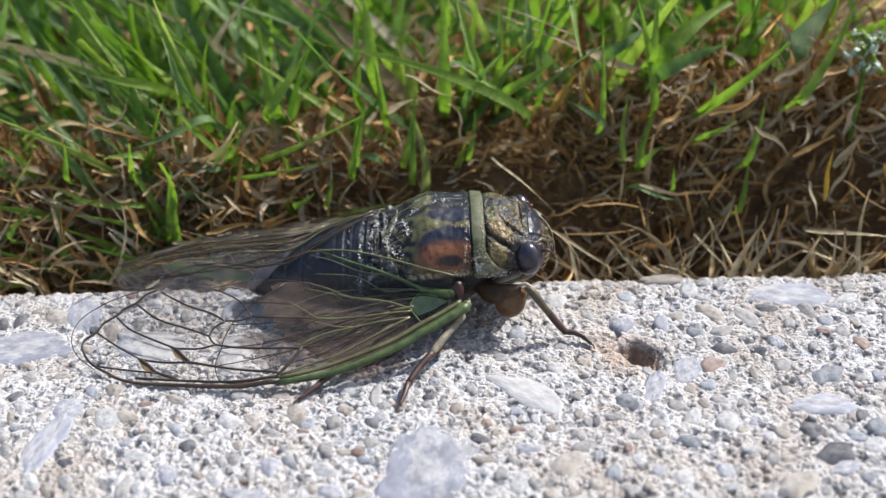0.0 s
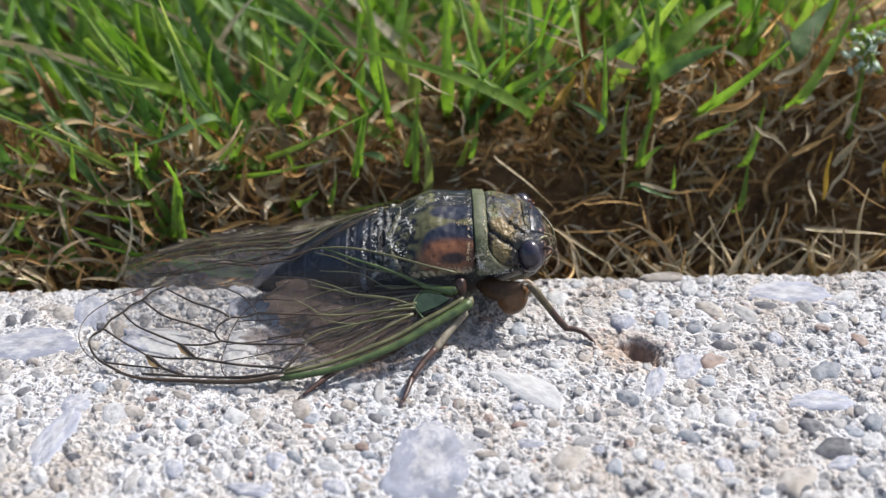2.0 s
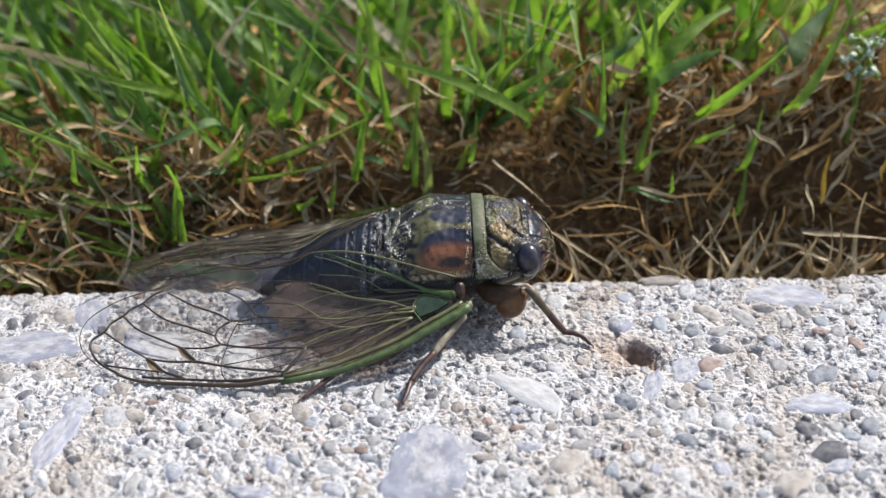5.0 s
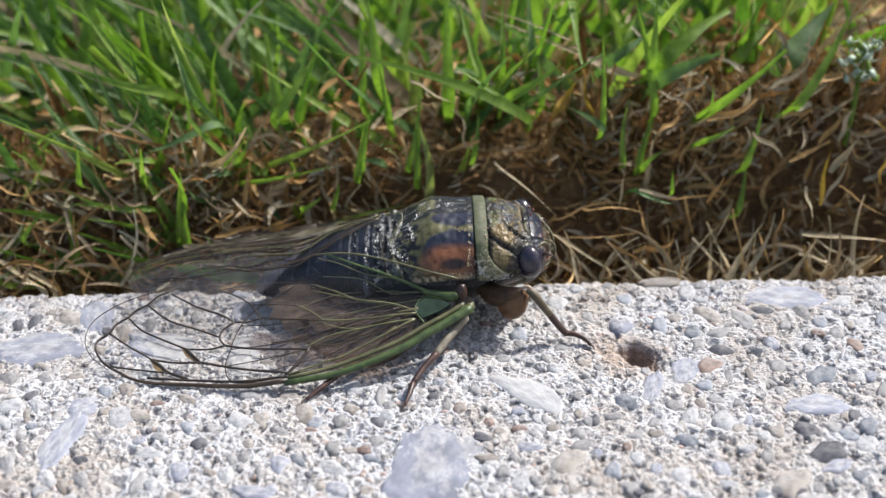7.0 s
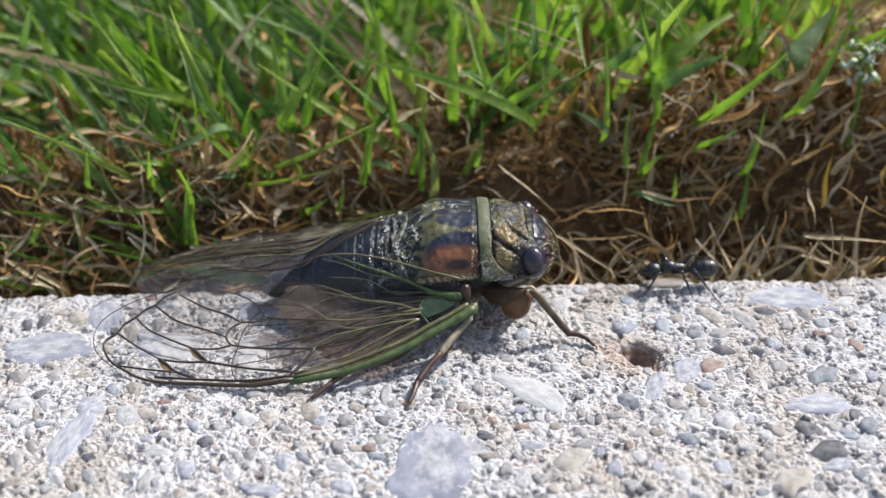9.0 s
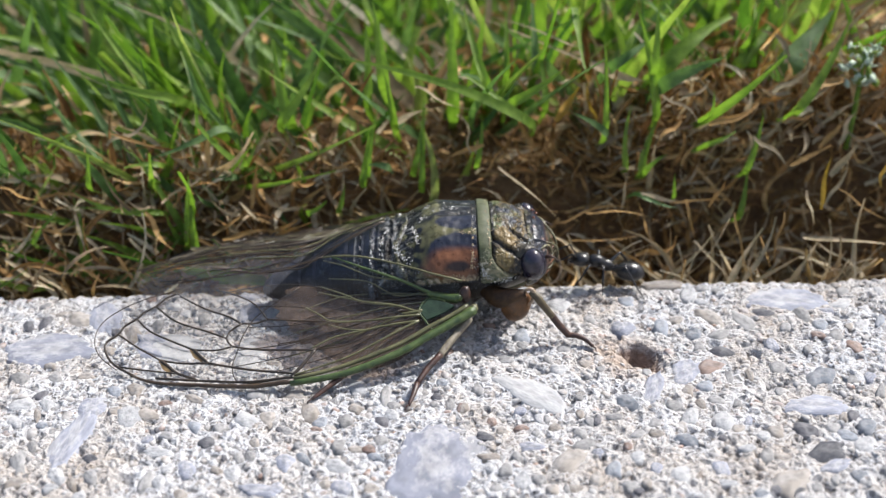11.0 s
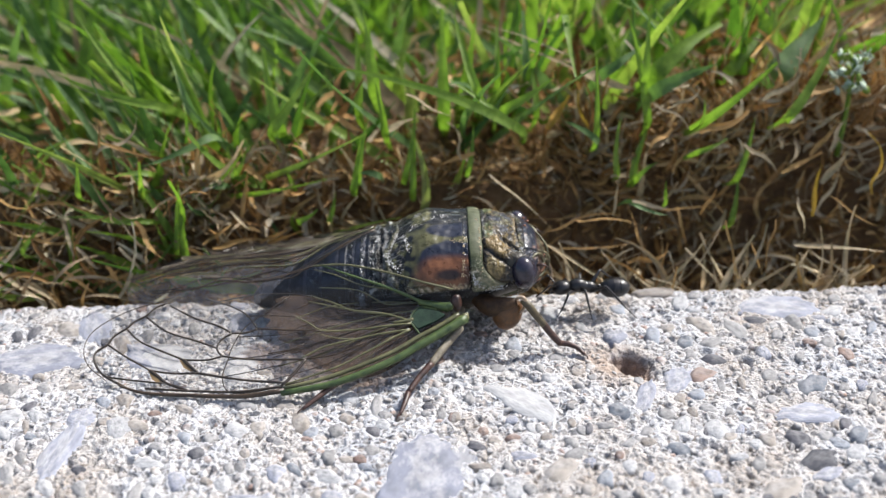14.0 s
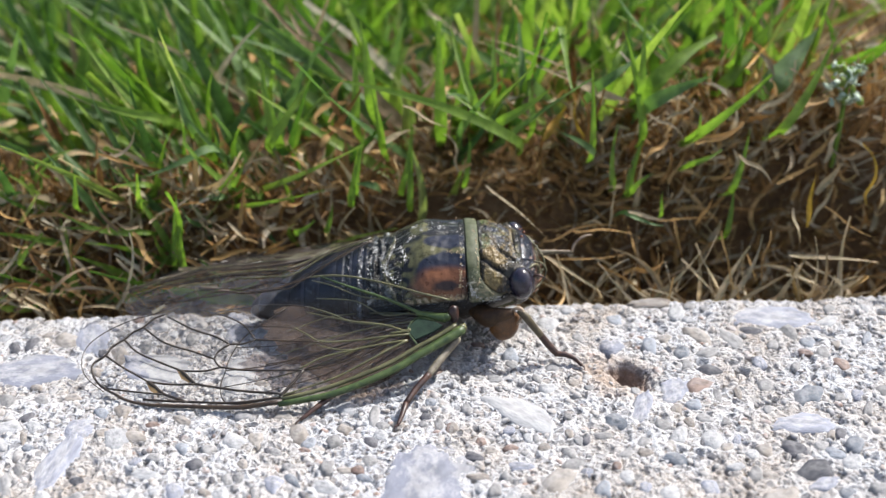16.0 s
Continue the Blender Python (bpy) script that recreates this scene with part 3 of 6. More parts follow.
stone(-31.8, -22.6, 8.7, 2.7, 82, "lilac")
stone(-31.1, -18.9, 3.1, 2.7, -84, "lilac")
stone(-31.6, -27.5, 2.2, 1.2, -45, "pale")
stone(-30.1, -28.4, 1.5, 0.7, -66, "tan")
stone(-29.5, -25.6, 1.2, 0.9, -38, "dark")
stone(-28.7, -27.8, 1.9, 1.1, -52, "grey")
stone(-29.2, -19.4, 1.2, 1.1, 75, "tan")
stone(-27.6, -20.4, 3.4, 2.1, -64, "pale")
stone(-26.1, -20.1, 2.5, 1.5, -37, "tan")
stone(-24.9, -18.6, 1.2, 0.9, -22, "rust")
stone(-22.5, -18.0, 2.2, 0.9, -35, "tan")
stone(-23.7, -22.9, 1.3, 0.9, -27, "grey")
stone(-24.8, -22.2, 0.6, 0.4, -68, "dark")
stone(-21.7, -21.8, 1.6, 1.3, -88, "blue")
stone(-20.2, -24.0, 1.6, 1.4, -75, "dark")
stone(-24.0, -25.0, 2.4, 1.3, -9, "pale")
stone(-24.1, -28.3, 2.2, 1.0, 86, "grey")
stone(-21.2, -27.1, 2.1, 1.3, -68, "lilac")
stone(-23.0, -28.8, 1.5, 1.0, -63, "pale")
stone(-18.4, -25.9, 0.7, 0.4, -71, "dark")
stone(-19.5, -21.9, 1.2, 1.0, 44, "grey")
stone(-35.2, -25.8, 2.9, 1.3, -64, "grey")
stone(-34.7, -24.0, 1.5, 0.8, -61, "grey")
stone(-17.2, -25.9, 1.4, 0.8, -75, "grey")
stone(-17.4, -27.8, 1.8, 1.3, -61, "pale")
stone(-17.2, -17.4, 1.8, 1.4, -19, "grey")
stone(-17.6, -20.9, 2.2, 1.8, -55, "pale")
stone(-12.1, -20.0, 2.5, 1.6, -82, "tan")
stone(-11.0, -21.5, 1.6, 1.2, 61, "blue")
stone(-11.3, -22.4, 1.1, 0.6, -24, "rust")
stone(-13.5, -17.6, 1.8, 1.4, -16, "tan")
stone(-8.2, -19.7, 1.3, 1.2, -49, "tan")
stone(-5.6, -18.1, 2.9, 0.9, 85, "grey")
stone(-4.8, -19.5, 1.3, 1.2, -69, "grey")
stone(-3.6, -18.3, 1.4, 1.0, -6, "blue")
stone(-3.5, -19.4, 1.2, 1.0, -9, "tan")
stone(-1.0, -18.3, 1.1, 1.0, -11, "dark")
stone(-1.3, -19.4, 0.8, 0.7, -83, "grey")
stone(0.1, -19.5, 1.5, 0.8, 90, "grey")
stone(1.0, -19.9, 1.2, 0.7, 89, "rust")
stone(-5.7, -21.6, 1.7, 1.2, -74, "dark")
stone(-4.9, -20.7, 1.4, 1.3, -29, "pale")
stone(-5.7, -24.1, 1.4, 1.2, -76, "grey")
stone(-9.2, -24.6, 1.7, 1.2, 77, "grey")
stone(-7.8, -25.1, 1.2, 0.8, -8, "tan")
stone(-6.6, -25.1, 1.2, 1.0, -20, "rust")
stone(-16.3, -25.8, 1.3, 1.0, -65, "grey")
stone(-17.1, -25.6, 0.9, 0.6, 79, "dark")
stone(-14.7, -27.7, 1.3, 0.6, -79, "grey")
stone(-13.3, -26.5, 2.1, 1.6, -69, "lilac")
stone(-11.9, -26.2, 2.1, 0.8, -62, "blue")
stone(-10.9, -28.0, 0.8, 0.5, -78, "dark")
stone(-9.0, -27.2, 2.4, 1.6, -19, "pale")
stone(-6.1, -26.1, 1.3, 0.8, -43, "blue")
stone(-13.6, -29.4, 1.1, 1.0, -29, "lilac")
stone(-14.9, -29.8, 3.6, 1.5, -4, "lilac")
stone(-9.9, -29.2, 1.1, 0.9, -75, "tan")
stone(-8.4, -29.7, 2.4, 2.0, -72, "lilac")
stone(-6.2, -29.8, 1.3, 1.1, 18, "tan")
stone(-13.6, -22.7, 1.2, 1.0, -26, "grey")
stone(-14.4, -22.3, 0.7, 0.5, -63, "dark")
stone(-16.2, -24.0, 1.1, 0.9, -52, "tan")
stone(-8.2, -26.9, 0.5, 0.4, -81, "dark")
stone(-1.1, -27.0, 9.8, 7.0, -96, "lilac")
stone(7.1, -8.9, 2.1, 1.4, 84, "blue")
stone(5.3, -12.8, 1.4, 1.2, 1, "grey")
stone(7.1, -17.8, 7.8, 3.3, -44, "pale")
stone(10.9, -11.3, 1.5, 1.3, 69, "grey")
stone(9.2, -13.2, 1.5, 0.7, -85, "grey")
stone(17.0, -7.6, 2.6, 2.3, 37, "lilac")
stone(20.6, -7.9, 2.5, 1.4, 77, "blue")
stone(15.3, -19.7, 2.1, 1.7, -43, "blue")
stone(18.2, -17.5, 4.9, 1.8, 65, "lilac")
stone(11.3, -19.0, 0.9, 0.7, 78, "grey")
stone(12.5, -22.2, 1.3, 0.6, 81, "dark")
stone(11.1, -21.3, 1.1, 0.7, 79, "tan")
stone(11.8, -22.3, 1.0, 0.9, 62, "grey")
stone(9.5, -20.1, 0.9, 0.8, 75, "grey")
stone(6.1, -22.8, 1.2, 0.9, -25, "rust")
stone(7.2, -23.5, 0.9, 0.7, 76, "grey")
stone(8.8, -22.9, 1.0, 0.9, 8, "tan")
stone(10.9, -23.7, 1.5, 1.1, -90, "grey")
stone(4.4, -23.1, 1.0, 0.9, 1, "tan")
stone(1.3, -19.9, 1.4, 1.0, 89, "tan")
stone(8.3, -21.8, 1.0, 0.5, 83, "grey")
stone(7.6, -21.6, 1.2, 0.8, 81, "pale")
stone(17.3, -22.7, 1.4, 1.1, 53, "grey")
stone(24.5, -2.2, 3.3, 1.7, 74, "pale")
stone(26.1, -1.2, 1.4, 1.2, 47, "grey")
stone(27.4, -1.8, 1.0, 0.8, 33, "grey")
stone(18.0, -3.2, 2.1, 1.7, 68, "blue")
stone(23.5, -9.3, 2.0, 1.5, 63, "blue")
stone(26.1, -9.4, 2.5, 1.3, 33, "grey")
stone(25.8, -6.4, 3.5, 2.1, -45, "tan")
stone(28.7, -7.1, 3.9, 1.9, -70, "grey")
stone(31.1, -6.0, 2.1, 1.3, -7, "dark")
stone(23.5, -11.4, 1.3, 0.9, 67, "grey")
stone(25.5, -12.4, 2.3, 1.7, -35, "dark")
stone(23.9, -14.5, 2.8, 1.9, 24, "rust")
stone(21.6, -15.0, 4.7, 2.8, 62, "lilac")
stone(22.6, -17.5, 1.8, 1.5, 85, "blue")
stone(21.0, -18.0, 1.5, 1.0, 67, "tan")
stone(27.0, -16.1, 1.6, 0.7, -89, "tan")
stone(32.4, -8.7, 1.4, 0.9, 62, "grey")
stone(34.7, -6.7, 2.8, 1.6, -80, "grey")
stone(35.8, -8.3, 2.2, 1.4, 59, "blue")
stone(34.9, -10.2, 1.3, 0.8, -20, "rust")
stone(36.7, -10.3, 2.0, 1.3, 56, "grey")
stone(37.8, -12.2, 2.0, 1.3, -74, "rust")
stone(39.8, -8.5, 2.2, 1.4, 57, "pale")
stone(41.9, -7.6, 2.1, 0.8, 65, "blue")
stone(40.1, -2.2, 1.6, 1.2, 31, "grey")
stone(39.3, -4.5, 2.8, 1.6, 30, "pale")
stone(33.7, -3.6, 8.2, 4.3, -9, "lilac")
stone(33.0, -16.8, 3.3, 2.3, 58, "blue")
stone(29.7, -15.2, 1.9, 1.4, 45, "grey")
stone(28.9, -18.6, 1.2, 0.8, 59, "grey")
stone(25.1, -16.4, 1.9, 0.7, 74, "grey")
stone(35.7, -17.4, 1.3, 0.8, 55, "grey")
stone(37.3, -17.0, 1.3, 0.9, 43, "lilac")
stone(37.6, -18.9, 1.9, 0.7, 65, "grey")
stone(33.3, -12.4, 1.5, 0.7, 68, "grey")
stone(31.2, -20.6, 5.5, 2.8, -4, "lilac")
stone(29.5, -23.8, 2.1, 1.9, -9, "dark")
stone(30.3, -26.6, 4.0, 2.2, 31, "dark")
stone(27.1, -23.8, 1.8, 1.4, 67, "tan")
stone(23.1, -22.4, 2.6, 1.9, 59, "pale")
stone(24.0, -23.5, 1.4, 0.9, 43, "tan")
stone(25.1, -22.6, 1.1, 0.6, 67, "lilac")
stone(24.8, -20.2, 1.0, 0.7, 58, "grey")
stone(22.3, -22.6, 1.2, 0.5, 74, "dark")
stone(20.4, -21.8, 2.3, 1.4, 71, "pale")
stone(19.4, -24.9, 2.0, 1.4, -38, "blue")
stone(22.4, -24.8, 0.8, 0.6, 34, "dark")
stone(24.1, -26.1, 1.4, 0.9, 10, "pale")
stone(25.5, -26.9, 1.9, 1.1, 69, "grey")
stone(26.6, -27.2, 1.5, 1.0, -10, "tan")
stone(21.4, -28.4, 1.8, 1.4, 84, "lilac")
stone(18.3, -28.9, 2.1, 1.8, 33, "pale")
stone(26.6, -29.8, 4.0, 2.2, 39, "tan")
stone(30.5, -28.3, 3.2, 1.4, 24, "lilac")
stone(31.8, -29.4, 1.5, 1.0, 42, "blue")
stone(29.9, -29.8, 1.2, 0.6, 63, "grey")
stone(34.7, -23.5, 2.1, 1.4, 52, "blue")
stone(34.0, -22.2, 1.4, 0.9, 59, "dark")
stone(33.2, -22.2, 1.1, 0.6, 62, "tan")
stone(31.8, -23.6, 1.4, 1.0, 51, "grey")
stone(33.8, -25.8, 2.4, 1.6, 45, "pale")
stone(26.5, -31.0, 1.7, 1.1, 9, "dark")
stone(25.0, -30.9, 1.1, 0.8, 14, "dark")
stone(23.8, -31.3, 1.3, 0.9, 11, "blue")
stone(28.2, -30.8, 1.0, 0.7, 49, "grey")
stone(19.3, -20.3, 1.5, 1.3, 34, "grey")
stone(3.0, -23.8, 1.5, 1.0, -20, "dark")
stone(3.4, -25.2, 0.7, 0.6, 81, "tan")
stone(3.1, -26.4, 1.7, 0.8, -2, "tan")
stone(4.4, -27.9, 1.3, 1.1, 83, "grey")
stone(9.7, -26.8, 3.6, 2.2, 48, "tan")
stone(11.0, -25.1, 2.2, 1.2, 21, "grey")
stone(13.0, -28.0, 1.8, 1.3, 73, "blue")
stone(11.6, -29.1, 1.8, 1.3, 84, "tan")
stone(6.9, -29.2, 1.1, 1.1, 20, "grey")
stone(5.8, -29.2, 2.3, 1.7, 81, "pale")
stone(3.6, -30.0, 1.2, 1.1, 80, "grey")
stone(7.9, -30.3, 1.3, 1.1, 75, "tan")
stone(9.0, -30.2, 1.0, 0.5, 82, "grey")
stone(16.3, -28.2, 1.2, 0.9, 64, "lilac")
stone(15.3, -29.9, 1.0, 0.8, 68, "tan")
stone(14.0, -30.0, 1.2, 1.0, 20, "grey")
stone(12.8, -30.0, 1.4, 0.4, 80, "tan")
stone(14.5, -25.6, 1.0, 0.7, 78, "rust")
stone(12.0, -26.1, 0.9, 0.8, 42, "lilac")
stone(17.1, -24.0, 1.3, 1.0, 10, "tan")
stone(9.7, -30.2, 1.2, 0.9, 5, "tan")
stone(14.5, -30.7, 0.8, 0.6, 11, "dark")
stone(6.8, -25.2, 2.1, 1.0, -1, "lilac")
stone(11.2, -3.8, 2.5, 2.2, 70, "pale")
stone(13.9, -6.4, 1.4, 1.2, 69, "grey")
stone(22.4, -6.8, 1.5, 1.3, 37, "tan")
stone(13.8, -14.7, 1.0, 0.9, 64, "grey")
stone(12.4, -13.8, 1.1, 1.0, 48, "tan")
stone(22.0, -0.3, 4.6, 1.7, 5, "tan")
stone(16.7, -0.8, 1.3, 1.1, 66, "grey")
stone(13.5, -1.2, 1.5, 1.3, 12, "pale")


def inside_stone(x, y, r):
    for px, py, a, b, turn in PLACED:
        dx, dy = x - px, y - py
        if abs(dx) < max(a, b) + r and abs(dy) < max(a, b) + r:
            c, s = math.cos(radians(turn)), math.sin(radians(turn))
            u, v = dx * c + dy * s, dy * c - dx * s
            if (u / (a + r)) ** 2 + (v / (b + r)) ** 2 < 1:
                return True
    return math.hypot(x - HOLE[0], y - HOLE[1]) < 2.6


def scatter_stones():
    made = 0
    kinds = ["grey"] * 6 + ["tan"] * 5 + ["blue"] * 2 + ["dark"] * 1 + ["pale"] * 6 + ["lilac"] * 2 + ["rust"]
    for _ in range(5000):
        if made >= 95:
            break
        x, y = rng.uniform(-46, 46), rng.uniform(-31, -0.8)
        s = rng.choice((0.9, 1.0, 1.1, 1.2, 1.4, 1.7))
        if inside_stone(x, y, s * 0.5):
            continue
        stone(x, y, s * rng.uniform(1.0, 1.35), s * rng.uniform(0.75, 1.0), rng.uniform(-90, 90), rng.choice(kinds), False)
        made += 1


scatter_stones()


def build_grit():
    """Fine gravel and sand grains between the pebbles, most of them bedded deep in the cement."""
    bm = bmesh.new()
    bmesh.ops.create_icosphere(bm, subdivisions=2, radius=1.0)
    ball = [v.co.copy() for v in bm.verts]
    tris = [tuple(v.index for v in f.verts) for f in bm.faces]
    bm.free()
    verts, faces = [], []
    for _ in range(10000):
        x, y = rng.uniform(-58, 58), rng.uniform(-40, 0.0) if rng.random() < 0.95 else rng.uniform(-0.5, 0.3)
        s = min(0.7, 0.13 + rng.expovariate(8.5))
        if y > kerb_edge(x) - 0.15 or inside_stone(x, y, s * 0.7 - 0.15):
            continue
        z = kerb_relief(x, y) + rng.uniform(-0.04, 0.07)
        if y > -1.6:
            z -= 0.28 * (1 + y / 1.6) ** 2
        m = Euler((rng.uniform(-0.4, 0.4), rng.uniform(-0.4, 0.4), rng.uniform(0, 6))).to_matrix()
        ax, ay, az = s * rng.uniform(0.9, 1.35), s * rng.uniform(0.7, 1.0), s * rng.uniform(0.5, 0.7)
        z -= az
        if s > 0.25:
            sink(x, y, s * 0.75, s * 0.75, 0, 0.04, 0.12)
        b = len(verts)
        o = Vector((x * 3.1, y * 2.7, s * 9))
        for p in ball:
            k = 1 + 0.28 * noise.noise(p * 1.1 + o)
            q = m @ Vector((p.x * ax * k, p.y * ay * k, p.z * az * k))
            verts.append((x + q.x, y + q.y, z + q.z))
        faces += [(a + b, c + b, d + b) for a, c, d in tris]
    ob = from_lists("grit", verts, faces, GRIT, kerb, "fine grey and tan gravel set in pale cement", smooth=True)
    tagged(ob, kind="stuff")


def pit_cement():
    """Small air holes and lost sand grains."""
    for _ in range(9000):
        x, y, r = rng.uniform(-58, 58), rng.uniform(-40, -0.5), 0.07 + rng.expovariate(11.0)
        if not inside_stone(x, y, 0.1):
            sink(x, y, r, r * rng.uniform(0.6, 1.0), rng.uniform(0, 180), rng.uniform(0.12, 0.4), 0.10)


pit_cement()
build_grit()
build_kerb()


# ---- lawn ----
rng, sway = random.Random(41), random.Random(5)


def blade_lists(base, tip, width, bend, verts, faces, curl=0.0, fold=0.25, twist=0.0, segs=7, blunt=0.12):
    """A grass blade: a folded ribbon from base to tip, bowed by bend, narrowing to its tip."""
    a, b = Vector(base), Vector(tip)
    d = b - a
    side = d.cross(Vector((0, -0.75, 0.66)))
    if side.length < 1e-6:
        side = Vector((1, 0, 0))
    side.normalize()
    out = side.cross(d).normalized()
    start = len(verts)
    for i in range(segs + 1):
        t = i / segs
        arch = 4 * t * (1 - t)
        p = a + d * t + side * (bend * arch) + out * (curl * arch)
        w = width * 0.44 * (0.55 + 0.45 * min(1, t * 4)) * (1 if t < 0.3 else max(blunt, 1 - ((t - 0.3) / 0.7) ** 1.3))
        ang = twist * t
        s = side * math.cos(ang) + out * math.sin(ang)
        o = out * math.cos(ang) - side * math.sin(ang)
        for v in (p - s * w, p - o * (w * fold * 2), p + s * w):
            verts.append(tuple(v))
    for i in range(segs):
        k = start + i * 3
        faces.append((k, k + 1, k + 4, k + 3))
        faces.append((k + 1, k + 2, k + 5, k + 4))


def blade(base, tip, width, bend, material):
    """A single blade that stands out in front of the rest, rooted in the soil below its base."""
    verts, faces = [], []
    a, b = Vector(base), Vector(tip)
    d = b - a
    side = d.cross(Vector((0, -0.75, 0.66))).normalized()
    out = side.cross(d).normalized()
    root = a.copy()
    while root.z > lawn_height(root.x, root.y) - 0.6 and root.y < a.y + 25:     # it grows forward out of the lawn behind
        root += Vector((0, 0.43, -0.25))
    curl, bend = sway.uniform(-0.3, 0.4), bend * 0.6
    slack = 0.5
    if material in (STRAW, DEAD, AMBER):
        root, width, slack = a - d.normalized() * 1.2, width * (0.85 if material is STRAW else 0.65), 1.6
        curl += sway.gauss(0, 0.10) * d.length
        bend += sway.gauss(0, 0.07) * d.length
    path = spline([tuple(p) for p in (root, a.lerp(root, 0.12) if (root - a).length > 4 else a, a + d * 0.33 + side * bend * 0.9 + out * curl, a + d * 0.7 + side * bend * 0.85 + out * curl, b)], 4)
    n, twist, fold, blunt = len(path) - 1, sway.uniform(-slack, slack), sway.uniform(0.1, 0.35), 0.35 if sway.random() < 0.3 else 0.06
    for i, p in enumerate(path):
        t = i / n
        p = Vector(p) - root
        w = width * 0.42 * (0.5 + 0.5 * min(1, t * 3)) * (1 if t < 0.35 else max(blunt, 1 - ((t - 0.35) / 0.65) ** 1.25))
        s, o = side * math.cos(twist * t) + out * math.sin(twist * t), out * math.cos(twist * t) - side * math.sin(twist * t)
        verts += [tuple(p - s * w), tuple(p - s * w * 0.5 - o * w * fold), tuple(p - o * (w * fold * 1.6)), tuple(p + s * w * 0.5 - o * w * fold), tuple(p + s * w)]
    for i in range(n):
        for k in range(4):
            c = i * 5 + k
            faces.append((c, c + 1, c + 6, c + 5))
    low = root
    name, label = {"green_grass": ("grass_blade", "fresh green grass blade on the lawn edge"), "grey_green_grass": ("grass_blade", "broad grey-green grass blade on the lawn edge"),
                   "dead_grass": ("dry_leaf", "curled brown dead grass leaf in the thatch"), "pale_straw": ("straw", "pale dry straw stalk in the thatch"),
                   "amber_leaf": ("yellowed_leaf", "yellow-orange withered grass leaf")}[material.name]
    ob = from_lists(name, verts, faces, material)
    ob.location = low * MM
    return tagged(ob, label, "grass", "single blades at the lawn's edge")


blade((23.5, 14.0, 12.3), (20.7, 17.0, 24.8), 1.12, 0.45, GREEN)
blade((22.7, 13.0, 18.1), (23.3, 17.0, 24.7), 0.96, -0.34, GREEN)
blade((21.8, 13.0, 6.0), (24.3, 16.0, 12.4), 1.07, -0.70, GREEN)
blade((17.5, 12.0, 11.3), (16.8, 12.0, 22.7), 0.86, 0.22, GREEN)
blade((20.0, 12.0, 7.4), (20.3, 13.0, 14.6), 0.82, -0.57, GREEN)
blade((28.7, 12.0, 13.4), (35.2, 10.0, 20.7), 1.25, 0.45, GREEN)
blade((28.5, 11.0, 13.7), (28.2, 10.0, 17.2), 0.58, 0.00, GREEN)
blade((33.3, 12.0, 6.6), (35.0, 14.0, 13.1), 1.00, 0.35, GREEN)
blade((32.6, 10.0, 2.0), (33.4, 12.0, 7.2), 0.85, 0.24, GREEN)
blade((38.4, 13.0, 13.3), (45.0, 19.0, 22.7), 1.33, 0.72, GREEN)
blade((23.7, 16.0, 17.1), (32.2, 21.0, 21.7), 2.46, -0.71, GREEN)
blade((23.6, 14.0, 16.3), (30.2, 14.0, 19.3), 1.93, -0.45, BLUEGREEN)
blade((38.6, 19.0, 16.2), (45.1, 25.0, 21.0), 3.60, 0.00, BLUEGREEN)
blade((33.5, 21.0, 15.7), (38.2, 25.0, 19.6), 1.79, 0.37, GREEN)
blade((28.4, 12.0, 10.0), (31.9, 13.0, 11.2), 0.76, 0.35, GREEN)
blade((22.0, 12.0, 6.8), (24.4, 12.0, 9.1), 0.83, -0.34, GREEN)
blade((15.0, 23.0, 23.2), (15.4, 15.0, 17.9), 0.98, 0.23, GREEN)
blade((24.9, 9.0, 5.2), (24.7, 9.0, 8.2), 0.52, 0.00, GREEN)
blade((20.7, 8.0, 6.4), (25.1, 8.0, 4.5), 0.73, 0.67, BLUEGREEN)
blade((17.8, 11.0, 11.9), (13.5, 10.0, 15.0), 1.01, 0.33, BLUEGREEN)
blade((9.7, 11.0, 13.6), (-11.1, 10.0, 21.6), 1.40, 1.50, GREEN)
blade((5.1, 15.0, 15.9), (2.4, 21.0, 24.1), 1.26, -0.45, GREEN)
blade((7.1, 13.0, 15.0), (13.0, 13.0, 18.9), 1.44, 0.44, GREEN)
blade((9.5, 12.0, 13.0), (1.8, 13.0, 18.7), 0.93, 0.33, GREEN)
blade((1.1, 17.0, 12.6), (1.1, 21.0, 24.1), 1.80, 0.00, GREEN)
blade((-2.6, 12.0, 5.4), (-2.1, 15.0, 14.8), 0.89, 0.00, GREEN)
blade((-8.5, 11.0, 8.1), (-7.0, 13.0, 15.0), 0.87, -0.22, GREEN)
blade((-9.1, 11.0, 6.7), (-7.9, 12.0, 13.2), 1.02, 0.00, GREEN)
blade((-3.5, 12.0, 7.5), (-2.4, 14.0, 12.9), 0.88, 0.34, GREEN)
blade((3.5, 12.0, 8.3), (4.2, 14.0, 13.1), 0.81, 0.34, GREEN)
blade((-6.6, 17.0, 16.1), (-7.5, 21.0, 24.3), 1.65, 0.23, GREEN)
blade((-5.4, 14.0, 12.0), (-6.4, 15.0, 18.7), 1.02, 0.22, GREEN)
blade((-17.1, 15.0, 12.5), (-18.8, 20.0, 20.5), 1.66, -0.35, GREEN)
blade((-18.2, 14.0, 12.6), (-13.1, 18.0, 19.1), 1.34, 0.46, GREEN)
blade((-24.7, 14.0, 11.8), (-32.1, 24.0, 24.0), 1.55, 0.59, GREEN)
blade((-26.5, 14.0, 14.5), (-29.4, 20.0, 20.1), 1.07, 0.47, GREEN)
